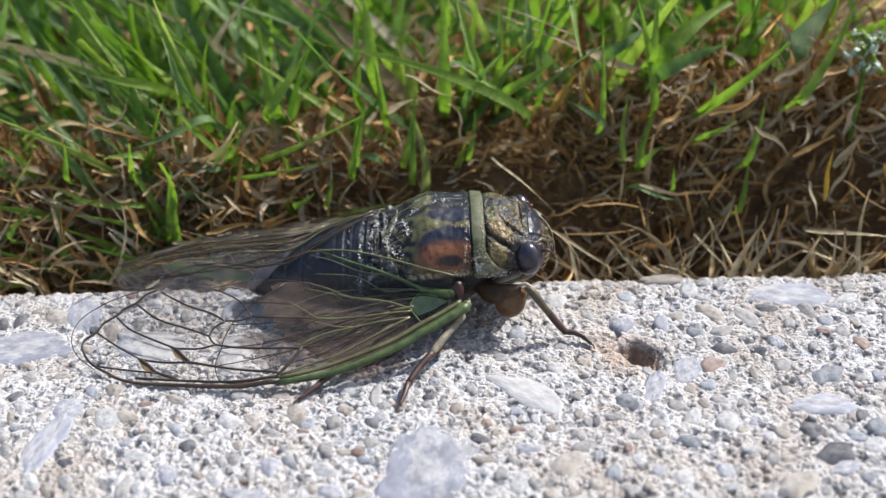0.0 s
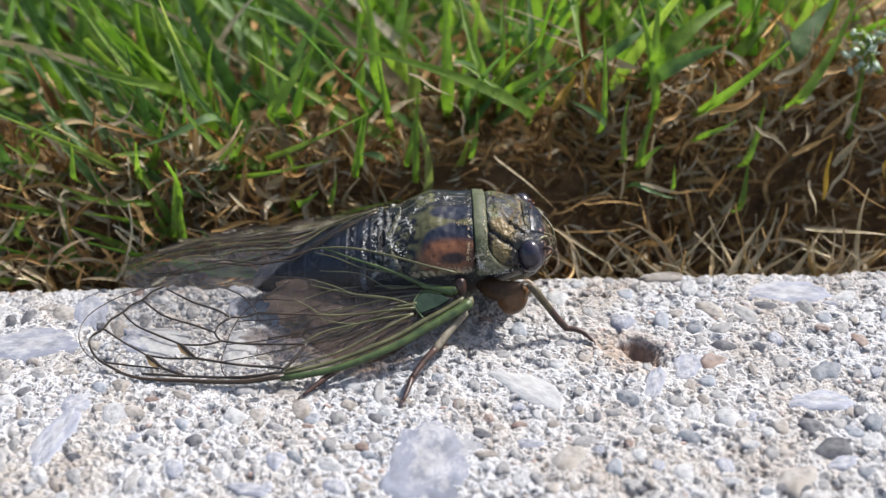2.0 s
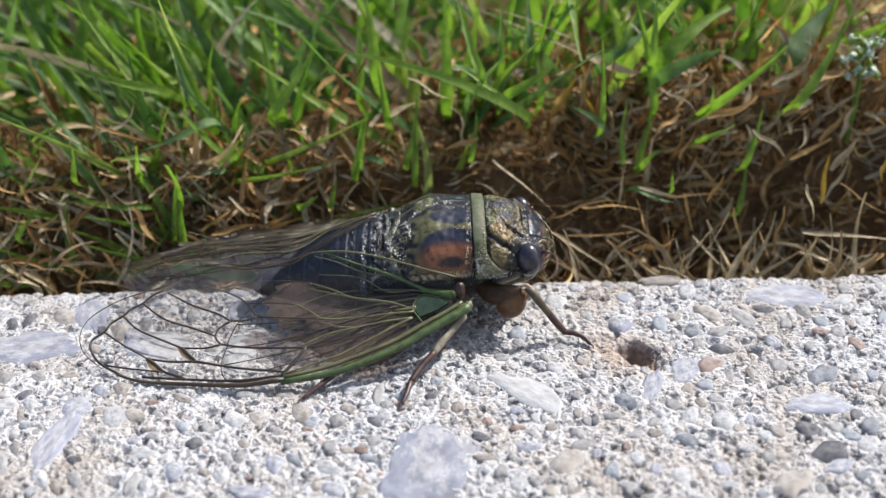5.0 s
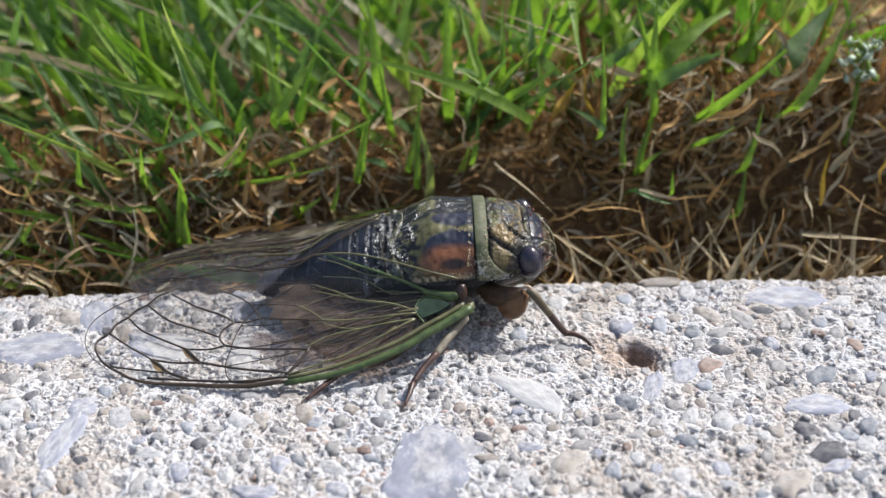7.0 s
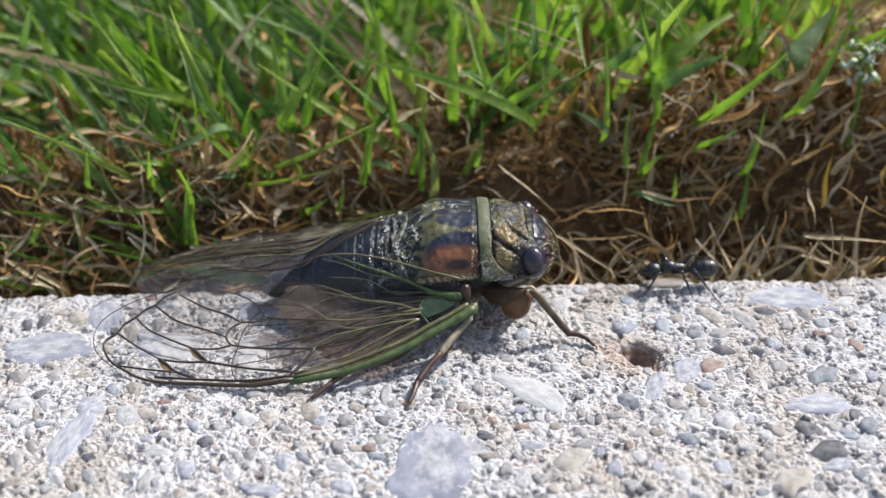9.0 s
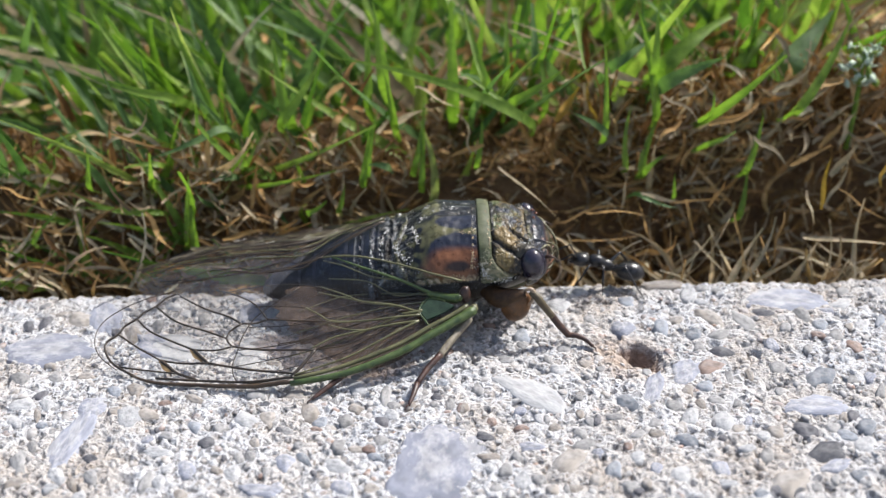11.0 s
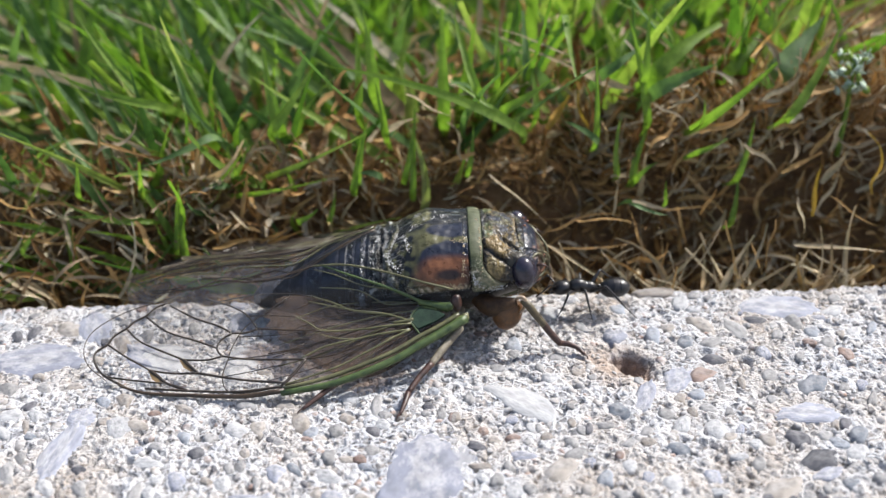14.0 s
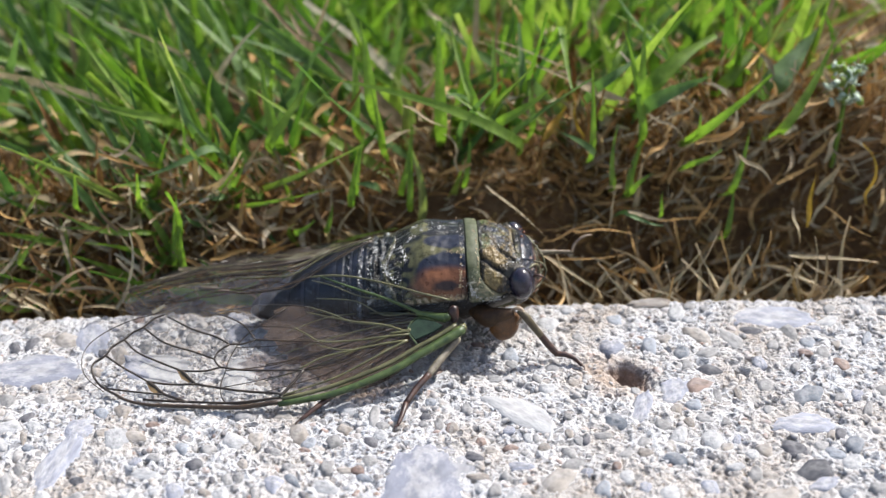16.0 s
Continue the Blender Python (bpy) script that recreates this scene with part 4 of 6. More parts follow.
blade((-25.9, 13.0, 15.2), (-27.8, 16.0, 19.8), 1.20, 0.00, BLUEGREEN)
blade((-28.4, 13.0, 16.5), (-40.7, 16.0, 19.5), 1.22, -1.16, GREEN)
blade((-31.5, 16.0, 16.4), (-41.0, 26.0, 23.7), 1.44, -0.61, GREEN)
blade((-32.0, 16.0, 17.0), (-38.0, 22.0, 20.3), 0.94, 0.48, GREEN)
blade((-23.6, 11.0, 14.0), (-30.9, 9.0, 11.4), 1.10, -0.34, BLUEGREEN)
blade((-31.3, 8.0, 5.3), (-40.3, 8.0, 8.6), 0.75, -1.61, GREEN)
blade((-30.9, 8.0, 5.4), (-40.8, 8.0, 6.2), 0.68, 0.23, GREEN)
blade((-27.1, 6.0, 0.9), (-26.9, 7.0, 10.4), 1.10, -0.22, GREEN)
blade((-28.2, 7.0, 1.7), (-27.3, 8.0, 9.3), 0.81, 0.00, GREEN)
blade((-38.1, 8.0, 8.3), (-37.4, 8.0, 12.6), 0.90, 0.00, GREEN)
blade((-44.8, 6.0, 2.7), (-41.7, 7.0, 6.1), 0.92, 0.00, GREEN)
blade((-43.1, 11.0, 11.6), (-37.8, 12.0, 13.7), 0.61, -0.47, GREEN)
blade((-21.8, 11.0, 9.1), (-20.4, 12.0, 11.9), 0.74, 0.45, GREEN)
blade((-23.7, 11.0, 8.5), (-20.8, 11.0, 11.6), 0.66, 0.00, GREEN)
blade((-22.9, 10.0, 8.6), (-25.3, 10.0, 8.2), 1.03, 0.00, BLUEGREEN)
blade((-30.5, 10.0, 10.1), (-34.1, 9.0, 10.3), 0.82, 0.34, GREEN)
blade((-15.3, 9.0, 4.3), (-12.9, 9.0, 5.8), 0.80, 0.33, GREEN)
blade((-11.8, 9.0, 4.3), (-10.9, 10.0, 7.4), 0.73, 0.22, GREEN)
blade((-6.0, 11.0, 8.7), (-8.4, 11.0, 9.1), 1.02, 0.33, BLUEGREEN)
blade((11.5, 17.0, 12.7), (10.7, 21.0, 19.5), 0.91, 0.35, GREEN)
blade((10.8, 21.0, 15.5), (10.4, 25.0, 22.5), 1.40, 0.00, BLUEGREEN)
blade((-8.5, 17.0, 13.5), (-8.5, 21.0, 22.5), 1.21, 0.35, GREEN)
blade((7.2, 19.0, 15.7), (7.3, 23.0, 22.5), 0.92, 0.00, GREEN)
blade((20.3, 19.0, 16.7), (22.6, 23.0, 21.2), 1.24, -0.36, GREEN)
blade((18.4, 17.0, 17.4), (23.2, 19.0, 20.1), 1.52, 0.35, BLUEGREEN)
blade((35.0, 21.0, 18.9), (35.3, 23.0, 22.8), 1.12, 0.00, GREEN)
blade((27.7, 21.0, 19.1), (24.9, 23.0, 23.0), 1.10, 0.24, GREEN)
blade((15.0, 22.0, 17.1), (3.1, 28.0, 20.8), 0.55, 0.36, STRAW)
blade((14.3, 22.0, 18.6), (5.0, 27.0, 20.4), 0.39, 0.24, STRAW)
blade((-35.3, 11.0, 12.9), (-31.5, 12.0, 16.0), 0.67, 0.00, STRAW)
blade((-34.1, 10.0, 13.4), (-29.9, 10.0, 11.8), 0.67, 0.23, DEAD)
blade((-20.9, 9.0, 6.3), (-19.9, 10.0, 10.8), 1.24, -0.33, DEAD)
blade((-13.2, 11.0, 9.9), (-16.7, 12.0, 12.1), 0.73, 0.22, DEAD)
blade((-25.9, 6.0, 2.6), (-23.2, 5.0, 1.7), 0.73, 0.34, DEAD)
blade((-37.9, 6.0, 2.6), (-36.2, 5.0, 1.2), 0.68, 0.00, STRAW)
blade((-34.6, 4.0, 1.6), (-32.3, 2.5, -1.1), 0.81, 0.34, DEAD)
blade((-46.1, 4.0, 1.5), (-41.0, 2.0, -0.9), 0.69, 0.35, STRAW)
blade((-42.8, 3.0, 0.3), (-39.9, 2.0, -1.3), 0.53, 0.23, STRAW)
blade((-31.5, 7.0, 4.9), (-29.1, 6.0, 1.6), 1.19, 0.45, DEAD)
blade((-21.4, 8.0, 5.5), (-20.1, 7.0, 4.6), 0.58, 0.00, STRAW)
blade((-10.1, 14.0, 14.1), (-7.8, 14.0, 12.7), 1.47, 0.34, DEAD)
blade((-1.0, 18.0, 15.6), (1.7, 22.0, 19.4), 1.98, 0.58, DEAD)
blade((-4.7, 15.0, 12.6), (-1.0, 15.0, 13.8), 1.63, 0.45, STRAW)
blade((-1.9, 16.0, 15.7), (3.9, 15.0, 13.7), 0.59, 0.45, STRAW)
blade((3.2, 12.0, 10.3), (0.7, 12.0, 9.4), 1.17, 0.22, DEAD)
blade((2.5, 12.0, 11.0), (1.4, 13.0, 13.9), 0.44, 1.11, STRAW)
blade((5.0, 12.0, 7.9), (7.2, 13.0, 10.3), 0.51, 0.22, DEAD)
blade((17.6, 18.0, 17.1), (22.5, 17.0, 15.7), 1.82, -0.46, STRAW)
blade((17.2, 16.0, 11.6), (16.3, 17.0, 16.2), 0.91, -0.46, AMBER)
blade((13.2, 16.0, 12.7), (15.1, 17.0, 15.2), 1.96, 0.00, AMBER)
blade((36.0, 19.0, 16.2), (37.6, 20.0, 19.0), 1.27, 0.49, AMBER)
blade((36.1, 20.0, 18.6), (41.3, 26.0, 20.8), 0.65, 0.25, AMBER)
blade((41.5, 10.0, 4.2), (42.0, 11.0, 8.8), 1.01, -0.36, AMBER)
blade((47.8, 11.0, 6.3), (47.3, 13.0, 11.5), 0.72, 0.49, AMBER)
blade((42.9, 11.0, 7.5), (45.3, 12.0, 10.3), 1.34, 0.96, STRAW)
blade((42.3, 10.0, 4.9), (43.9, 11.0, 8.4), 0.63, 0.36, STRAW)
blade((34.2, 11.0, 10.5), (36.9, 10.0, 8.2), 0.76, -0.35, STRAW)
blade((38.7, 11.0, 8.4), (42.2, 12.0, 9.7), 1.09, 0.24, DEAD)
blade((26.5, 14.0, 15.1), (28.9, 15.0, 16.3), 0.60, 0.69, STRAW)
blade((24.8, 14.0, 14.4), (27.6, 13.0, 12.4), 0.52, -0.23, STRAW)
blade((30.2, 14.0, 12.1), (34.6, 15.0, 13.6), 1.53, 0.47, DEAD)
blade((37.1, 16.0, 15.1), (41.1, 18.0, 17.3), 0.95, 0.60, STRAW)
blade((40.1, 15.0, 13.8), (45.1, 18.0, 16.1), 0.96, 0.61, STRAW)
blade((41.4, 16.0, 15.3), (46.4, 18.0, 15.4), 1.92, 0.37, DEAD)
blade((42.9, 15.0, 11.7), (46.7, 16.0, 13.6), 0.64, -0.49, STRAW)
blade((41.9, 13.0, 9.9), (44.6, 15.0, 12.3), 1.11, 0.48, DEAD)
blade((43.9, 13.0, 10.5), (45.3, 14.0, 12.7), 0.95, -0.60, STRAW)
blade((38.2, 14.0, 12.2), (41.7, 15.0, 13.4), 0.94, 0.36, DEAD)
blade((26.4, 12.0, 8.8), (28.1, 14.0, 11.5), 0.68, 0.35, DEAD)
blade((25.1, 13.0, 11.7), (23.2, 12.0, 10.2), 1.05, 0.34, DEAD)
blade((19.4, 9.0, 5.3), (20.1, 10.0, 8.8), 0.51, -0.45, STRAW)
blade((29.2, 9.0, 5.1), (30.3, 9.0, 7.7), 0.82, 0.34, DEAD)
blade((22.2, 8.0, 6.1), (25.6, 8.0, 5.2), 0.73, 0.22, STRAW)
blade((25.3, 8.0, 5.2), (31.6, 8.0, 5.3), 0.45, 0.23, DEAD)
blade((13.0, 5.0, 2.1), (19.5, 2.5, -1.6), 0.57, 0.22, STRAW)
blade((15.1, 4.0, -0.6), (16.9, 2.2, -1.6), 0.50, 0.00, STRAW)
blade((13.2, 7.0, 3.8), (19.7, 7.0, 5.2), 0.51, 0.22, DEAD)
blade((14.0, 6.0, 1.9), (21.2, 6.0, 2.3), 0.44, 0.11, DEAD)
blade((23.4, 3.0, -1.6), (28.8, 6.0, 2.5), 0.73, 0.22, STRAW)
blade((24.5, 2.5, -1.6), (26.7, 5.0, 1.8), 0.51, 0.11, STRAW)
blade((27.4, 5.0, 1.1), (29.9, 3.0, -1.1), 0.52, 0.23, STRAW)
blade((30.1, 2.5, -1.5), (34.0, 6.0, 2.9), 1.04, 0.34, STRAW)
blade((31.9, 3.0, -1.4), (35.2, 6.0, 4.2), 0.82, 0.23, STRAW)
blade((32.8, 2.5, -1.6), (39.6, 5.0, 1.1), 0.68, 0.23, STRAW)
blade((36.6, 2.5, -1.7), (39.8, 5.0, 1.8), 0.75, 0.00, STRAW)
blade((39.7, 6.0, 1.5), (47.9, 5.0, 1.0), 0.85, 0.24, STRAW)
blade((42.9, 7.0, 6.2), (47.8, 6.0, 3.4), 0.46, 0.24, DEAD)
blade((44.1, 3.0, -2.2), (45.9, 5.0, 0.2), 0.46, -0.71, STRAW)
blade((39.1, 8.0, 5.0), (39.3, 6.0, 1.8), 0.69, 0.00, STRAW)
blade((34.0, 5.0, 1.2), (34.9, 3.0, -1.4), 0.45, 0.11, DEAD)
blade((31.0, 6.0, 3.5), (31.5, 3.0, -1.1), 0.52, 0.23, DEAD)
blade((36.1, 6.0, 3.4), (35.3, 3.0, -1.2), 0.45, 0.00, DEAD)
blade((41.1, 5.0, 0.4), (44.4, 3.0, -2.0), 0.38, 0.70, STRAW)
blade((26.3, 8.0, 4.3), (26.9, 6.0, 1.6), 0.67, 0.23, DEAD)
blade((21.7, 6.0, 0.3), (24.9, 6.0, 1.3), 1.18, 0.34, DEAD)
blade((18.5, 5.0, 1.0), (22.8, 3.0, -1.5), 0.65, 0.22, DEAD)
blade((21.9, 8.0, 2.0), (20.6, 9.0, 5.6), 0.59, 0.23, DEAD)
blade((6.6, 9.0, 8.6), (12.9, 5.0, 3.8), 0.50, 0.44, STRAW)
blade((16.0, 8.0, 4.1), (23.1, 7.0, 3.3), 0.59, -0.34, DEAD)
blade((-26.1, 5.0, 2.4), (-17.4, 5.0, 1.7), 0.80, 0.22, STRAW)
blade((-22.8, 6.0, 3.2), (-18.8, 7.0, 3.4), 1.02, 0.33, DEAD)
blade((-24.2, 7.0, 3.7), (-21.8, 8.0, 5.0), 0.88, 0.22, DEAD)
blade((-39.2, 6.0, 5.0), (-38.6, 5.0, 2.5), 0.60, 0.23, STRAW)
blade((-43.3, 7.0, 4.2), (-40.1, 7.0, 5.1), 0.92, 0.23, DEAD)
blade((-46.3, 8.0, 8.5), (-43.0, 8.0, 7.4), 0.69, 0.35, DEAD)
blade((-28.8, 9.0, 7.5), (-25.8, 10.0, 9.0), 0.52, 0.34, STRAW)
blade((-18.3, 8.0, 3.0), (-15.8, 8.0, 4.3), 0.88, 0.22, DEAD)
blade((-33.1, 5.0, 3.0), (-30.8, 3.0, 1.4), 0.59, 0.34, STRAW)
blade((-38.8, 4.0, 1.0), (-36.0, 2.5, -0.6), 0.90, 0.34, DEAD)


def stuff(name, verts, faces, material, label, category):
    ob = from_lists(name, verts, faces, material)
    return tagged(ob, label, category, kind="stuff")


def build_lawn():
    green, grey, dead = ([], []), ([], []), ([], [])
    spots = []
    for _ in range(5200):
        spots.append((rng.uniform(-95, 95), 8 + 105 * rng.random() ** 1.15, 1.0))
    for _ in range(4200):
        spots.append((rng.uniform(-450, 450), rng.uniform(100, 480), 1.9))
    for x, y, big in spots:
        z = lawn_height(x, y)
        left = min(1.0, max(0.0, (18 - x) / 55.0))
        if big == 1.0:
            if z < 1.5 - 4.0 * left:
                continue
            if x > -12 and y < 24 and rng.random() < 0.90:
                continue
            if x > 34 + 0.4 * y and rng.random() < 0.85:
                continue
            tuft = noise.noise(Vector((x * 0.09, y * 0.09, 2.0)))
            if rng.random() > (0.46 if y > 30 else 0.16 + 0.20 * left) + 0.7 * tuft:
                continue
        lean_x, lean_y = rng.gauss(0.12 - 0.55 * left, 0.55), rng.gauss(-0.05, 0.45)
        high = rng.uniform(9, 24) * (1.25 if big > 1 else 1.0) * (0.7 if y < 24 else 1.0)
        tip = (x + lean_x * high, max(y + lean_y * high, 3.0), z + high * rng.uniform(0.7, 1.0))
        roll = rng.random()
        v, f = green if roll < 0.80 - 0.38 * left else grey if roll < 0.90 + 0.06 * left else dead
        blade_lists((x, y, z - 1), tip, (rng.triangular(0.8, 2.9, 1.5) if y > 24 else rng.triangular(0.7, 1.8, 1.2)) * big, rng.gauss(0, 1.3), v, f, curl=rng.gauss(0, 1.4), fold=rng.uniform(0.05, 0.4), twist=rng.gauss(0, 0.9), segs=6,
                    blunt=0.45 if rng.random() < 0.25 else 0.06)
    for _ in range(90):
        x, y = rng.uniform(-64, -14), rng.uniform(6, 18)
        z = max(lawn_height(x, y), -2.0)
        lean, high = rng.gauss(0, 0.9), rng.uniform(4, 11)
        v, f = green if rng.random() < 0.7 else grey
        blade_lists((x, y, z - 1), (x + lean * high, max(2.5, y + rng.gauss(-0.3, 0.5) * high), z + high * rng.uniform(0.25, 0.9)), rng.uniform(0.6, 1.5), rng.gauss(0, 0.8), v, f, curl=rng.gauss(0, 0.8), fold=rng.uniform(0.05, 0.4), twist=rng.gauss(0, 0.8), segs=6, blunt=0.2)
    stuff("lawn_grass", *green, GREEN, "dense green mown lawn grass on the soil", "grass")
    stuff("lawn_grass", *grey, BLUEGREEN, "grey-green grass mixed into the lawn", "grass")
    stuff("dry_grass", *dead, STRAW, "withered tan grass mixed into the lawn", "grass")


build_lawn()


def build_thatch():
    """Matted roots and dead stalks on the cut bank: bundles of (number, x range, y range, height over the soil, length, slope, width, share of roots, share of straw)."""
    root, dead, straw = ([], []), ([], []), ([], [])
    beds = [
        (4200, (-75, 75), (4, 30), (-0.6, 0.9), (1.2, 4.5), (0.2, 0.5), (0.08, 0.45), 0.75, 0.03),
        (1300, (-62, -6), (3, 17), (0.0, 3.0), (2.5, 8.0), (0.3, 0.6), (0.25, 0.9), 0.28, 0.34),
        (900, (-14, 22), (8, 20), (0.0, 1.6), (1.0, 4.0), (0.1, 0.6), (0.12, 0.6), 0.45, 0.22),
        (1900, (16, 56), (10, 30), (0.0, 4.5), (2.5, 8.5), (0.45, 0.6), (0.12, 0.8), 0.22, 0.30),
        (700, (-80, 80), (16, 60), (0.0, 7.0), (2.0, 7.0), (0.3, 0.5), (0.4, 1.2), 0.1, 0.4),
        (380, (0, 75), (22, 55), (1.0, 8.0), (3.0, 9.0), (0.4, 0.6), (0.4, 1.4), 0.05, 0.35),
        (700, (10, 46), (8, 18), (0.0, 2.2), (1.5, 6.0), (0.15, 0.6), (0.15, 0.8), 0.40, 0.12),
        (220, (10, 47), (2.0, 11), (0.0, 12.0), (4.0, 11.0), (0.5, 0.5), (0.2, 0.6), 0.06, 0.80),
        (480, (22, 60), (9, 22), (3.0, 8.0), (2.0, 6.0), (0.5, 0.7), (0.2, 0.9), 0.03, 0.45),
        (220, (-32, -10), (6, 13), (1.0, 6.0), (2.5, 7.0), (0.4, 0.5), (0.3, 0.9), 0.05, 0.60),
        (150, (14, 48), (1.8, 6), (8.0, 17.0), (4.0, 12.0), (0.6, 0.5), (0.25, 0.8), 0.0, 0.85),
        (420, (-62, 14), (1.8, 9), (2.0, 13.0), (3.0, 9.0), (0.35, 0.5), (0.2, 0.7), 0.25, 0.40),
    ]
    for count, xr, yr, up, size, slope, wide, roots, straws in beds:
        for _ in range(count):
            x, y = rng.uniform(*xr), rng.uniform(*yr)
            z = lawn_height(x, y) + rng.uniform(*up)
            n, az, el = rng.uniform(*size), rng.uniform(0, 6.283), rng.gauss(*slope)
            tip = (x + n * math.cos(az) * math.cos(el), max(1.6, y + 0.7 * n * math.sin(az) * math.cos(el)), z + n * math.sin(el))
            roll = rng.random()
            v, f = root if roll < roots else straw if roll > 1 - straws else dead
            blade_lists((x, y, z), tip, rng.uniform(*wide), rng.gauss(0, 0.13 * n), v, f, curl=rng.gauss(0, 0.13 * n), fold=rng.uniform(0.1, 0.6), twist=rng.gauss(0, 1.4), segs=6, blunt=0.35)
    stuff("root_thatch", *root, ROOT, "matted dark brown roots on the cut lawn bank", "thatch")
    stuff("dead_thatch", *dead, DEAD, "curled tan dead grass on the cut lawn bank", "thatch")
    stuff("straw_thatch", *straw, STRAW, "pale dry stalks lying in the trench behind the kerb", "thatch")


build_thatch()

# ---- the cicada (its own space: x forward, y to its far side, z up; mm) ----
cicada = thing("cicada", (0, -3, 0), "dark olive and orange cicada with clear veined wings on the kerb", "insect")
#        x      top   half-width  widest at  belly
BODY = [(-18.4, 2.5, 0.5, 2.1, 1.7), (-17.4, 3.4, 1.3, 2.5, 1.4), (-15.6, 4.5, 2.3, 3.0, 1.1), (-13.0, 6.1, 3.5, 3.3, 0.8), (-10.0, 7.3, 4.5, 3.7, 0.6),
        (-7.2, 8.1, 5.3, 4.1, 0.5), (-4.5, 8.8, 5.6, 4.9, 0.6), (-1.0, 10.4, 5.8, 5.5, 0.8), (3.0, 10.5, 5.8, 5.6, 1.2), (5.0, 10.2, 5.6, 5.8, 2.3),
        (7.4, 9.4, 4.9, 6.1, 3.0), (8.6, 8.9, 4.3, 6.3, 3.6), (9.8, 8.0, 2.8, 6.2, 4.4)]


def section(x):
    xs = [r[0] for r in BODY]
    return [float(np.interp(x, xs, [r[i] for r in BODY])) for i in range(1, 5)]


def on_body(x, ang, lift=0.0):
    """Point of the body's skin: ang in degrees from the back's midline, negative on the near side."""
    top, half, mid, low = section(x)
    a = radians(ang)
    up = (top - mid) if math.cos(a) > 0 else (mid - low)
    return Vector((x, (half + lift) * math.sin(a), mid + (up + lift) * math.cos(a)))


def skin(u, v):
    """Height of the body's upper skin at u along and v out from its axis."""
    top, half, mid, low = section(u)
    if u < -18.4 or abs(v) >= half + 0.45:
        return -9.0
    return mid + (top + 0.45 - mid) * math.sqrt(1 - (v / (half + 0.45)) ** 2)


def shell(name, x0, x1, a0, a1, nx, na, lift, paint, material, label="", thick=0.35, edge=None):
    """A plate of the body's skin with turned-in rims. paint(x, ang) gives the colour; lift(x, ang, u, v) the height above the skin."""
    bm = bmesh.new()
    layer = bm.verts.layers.float_color.new("pattern")
    grid = []
    for i in range(nx + 1):
        row = []
        u = i / nx
        for j in range(na + 1):
            v = j / na
            ang = a0 + (a1 - a0) * v
            b0, b1 = edge(ang) if edge else (x0, x1)
            x = b0 + (b1 - b0) * u
            h = lift(x, ang, u, v)
            rim = min(u, 1 - u) * nx
            if rim < 1:
                h -= thick
            vert = bm.verts.new(on_body(x, ang, h))
            c = paint(x, ang)
            vert[layer] = c if len(c) == 4 else (*c, 0.3)
            row.append(vert)
        grid.append(row)
    for i in range(nx):
        for j in range(na):
            bm.faces.new((grid[i][j], grid[i][j + 1], grid[i + 1][j + 1], grid[i + 1][j]))
    return part(name, bm, material, cicada, label)


BLACK, BLUE, GREENISH = (0.009, 0.009, 0.010), (0.015, 0.019, 0.032), (0.098, 0.093, 0.042)
RUSTY, GOLD, SILVER_GLINT, COLLAR = (0.165, 0.068, 0.032), (0.165, 0.110, 0.036), (0.22, 0.22, 0.21), (0.066, 0.076, 0.036)


def blend(a, b, k):
    k = min(1.0, max(0.0, k))
    return tuple(p + (q - p) * k for p, q in zip(a[:3], b[:3]))


def lobe(x, ang, cx, ca, rx, ra):
    return math.sqrt(((x - cx) / rx) ** 2 + ((ang - ca) / ra) ** 2)


def wob(x, ang, s=1.0, o=0.0):
    return noise.noise(Vector((x * s, ang * 0.09 * s, o)))


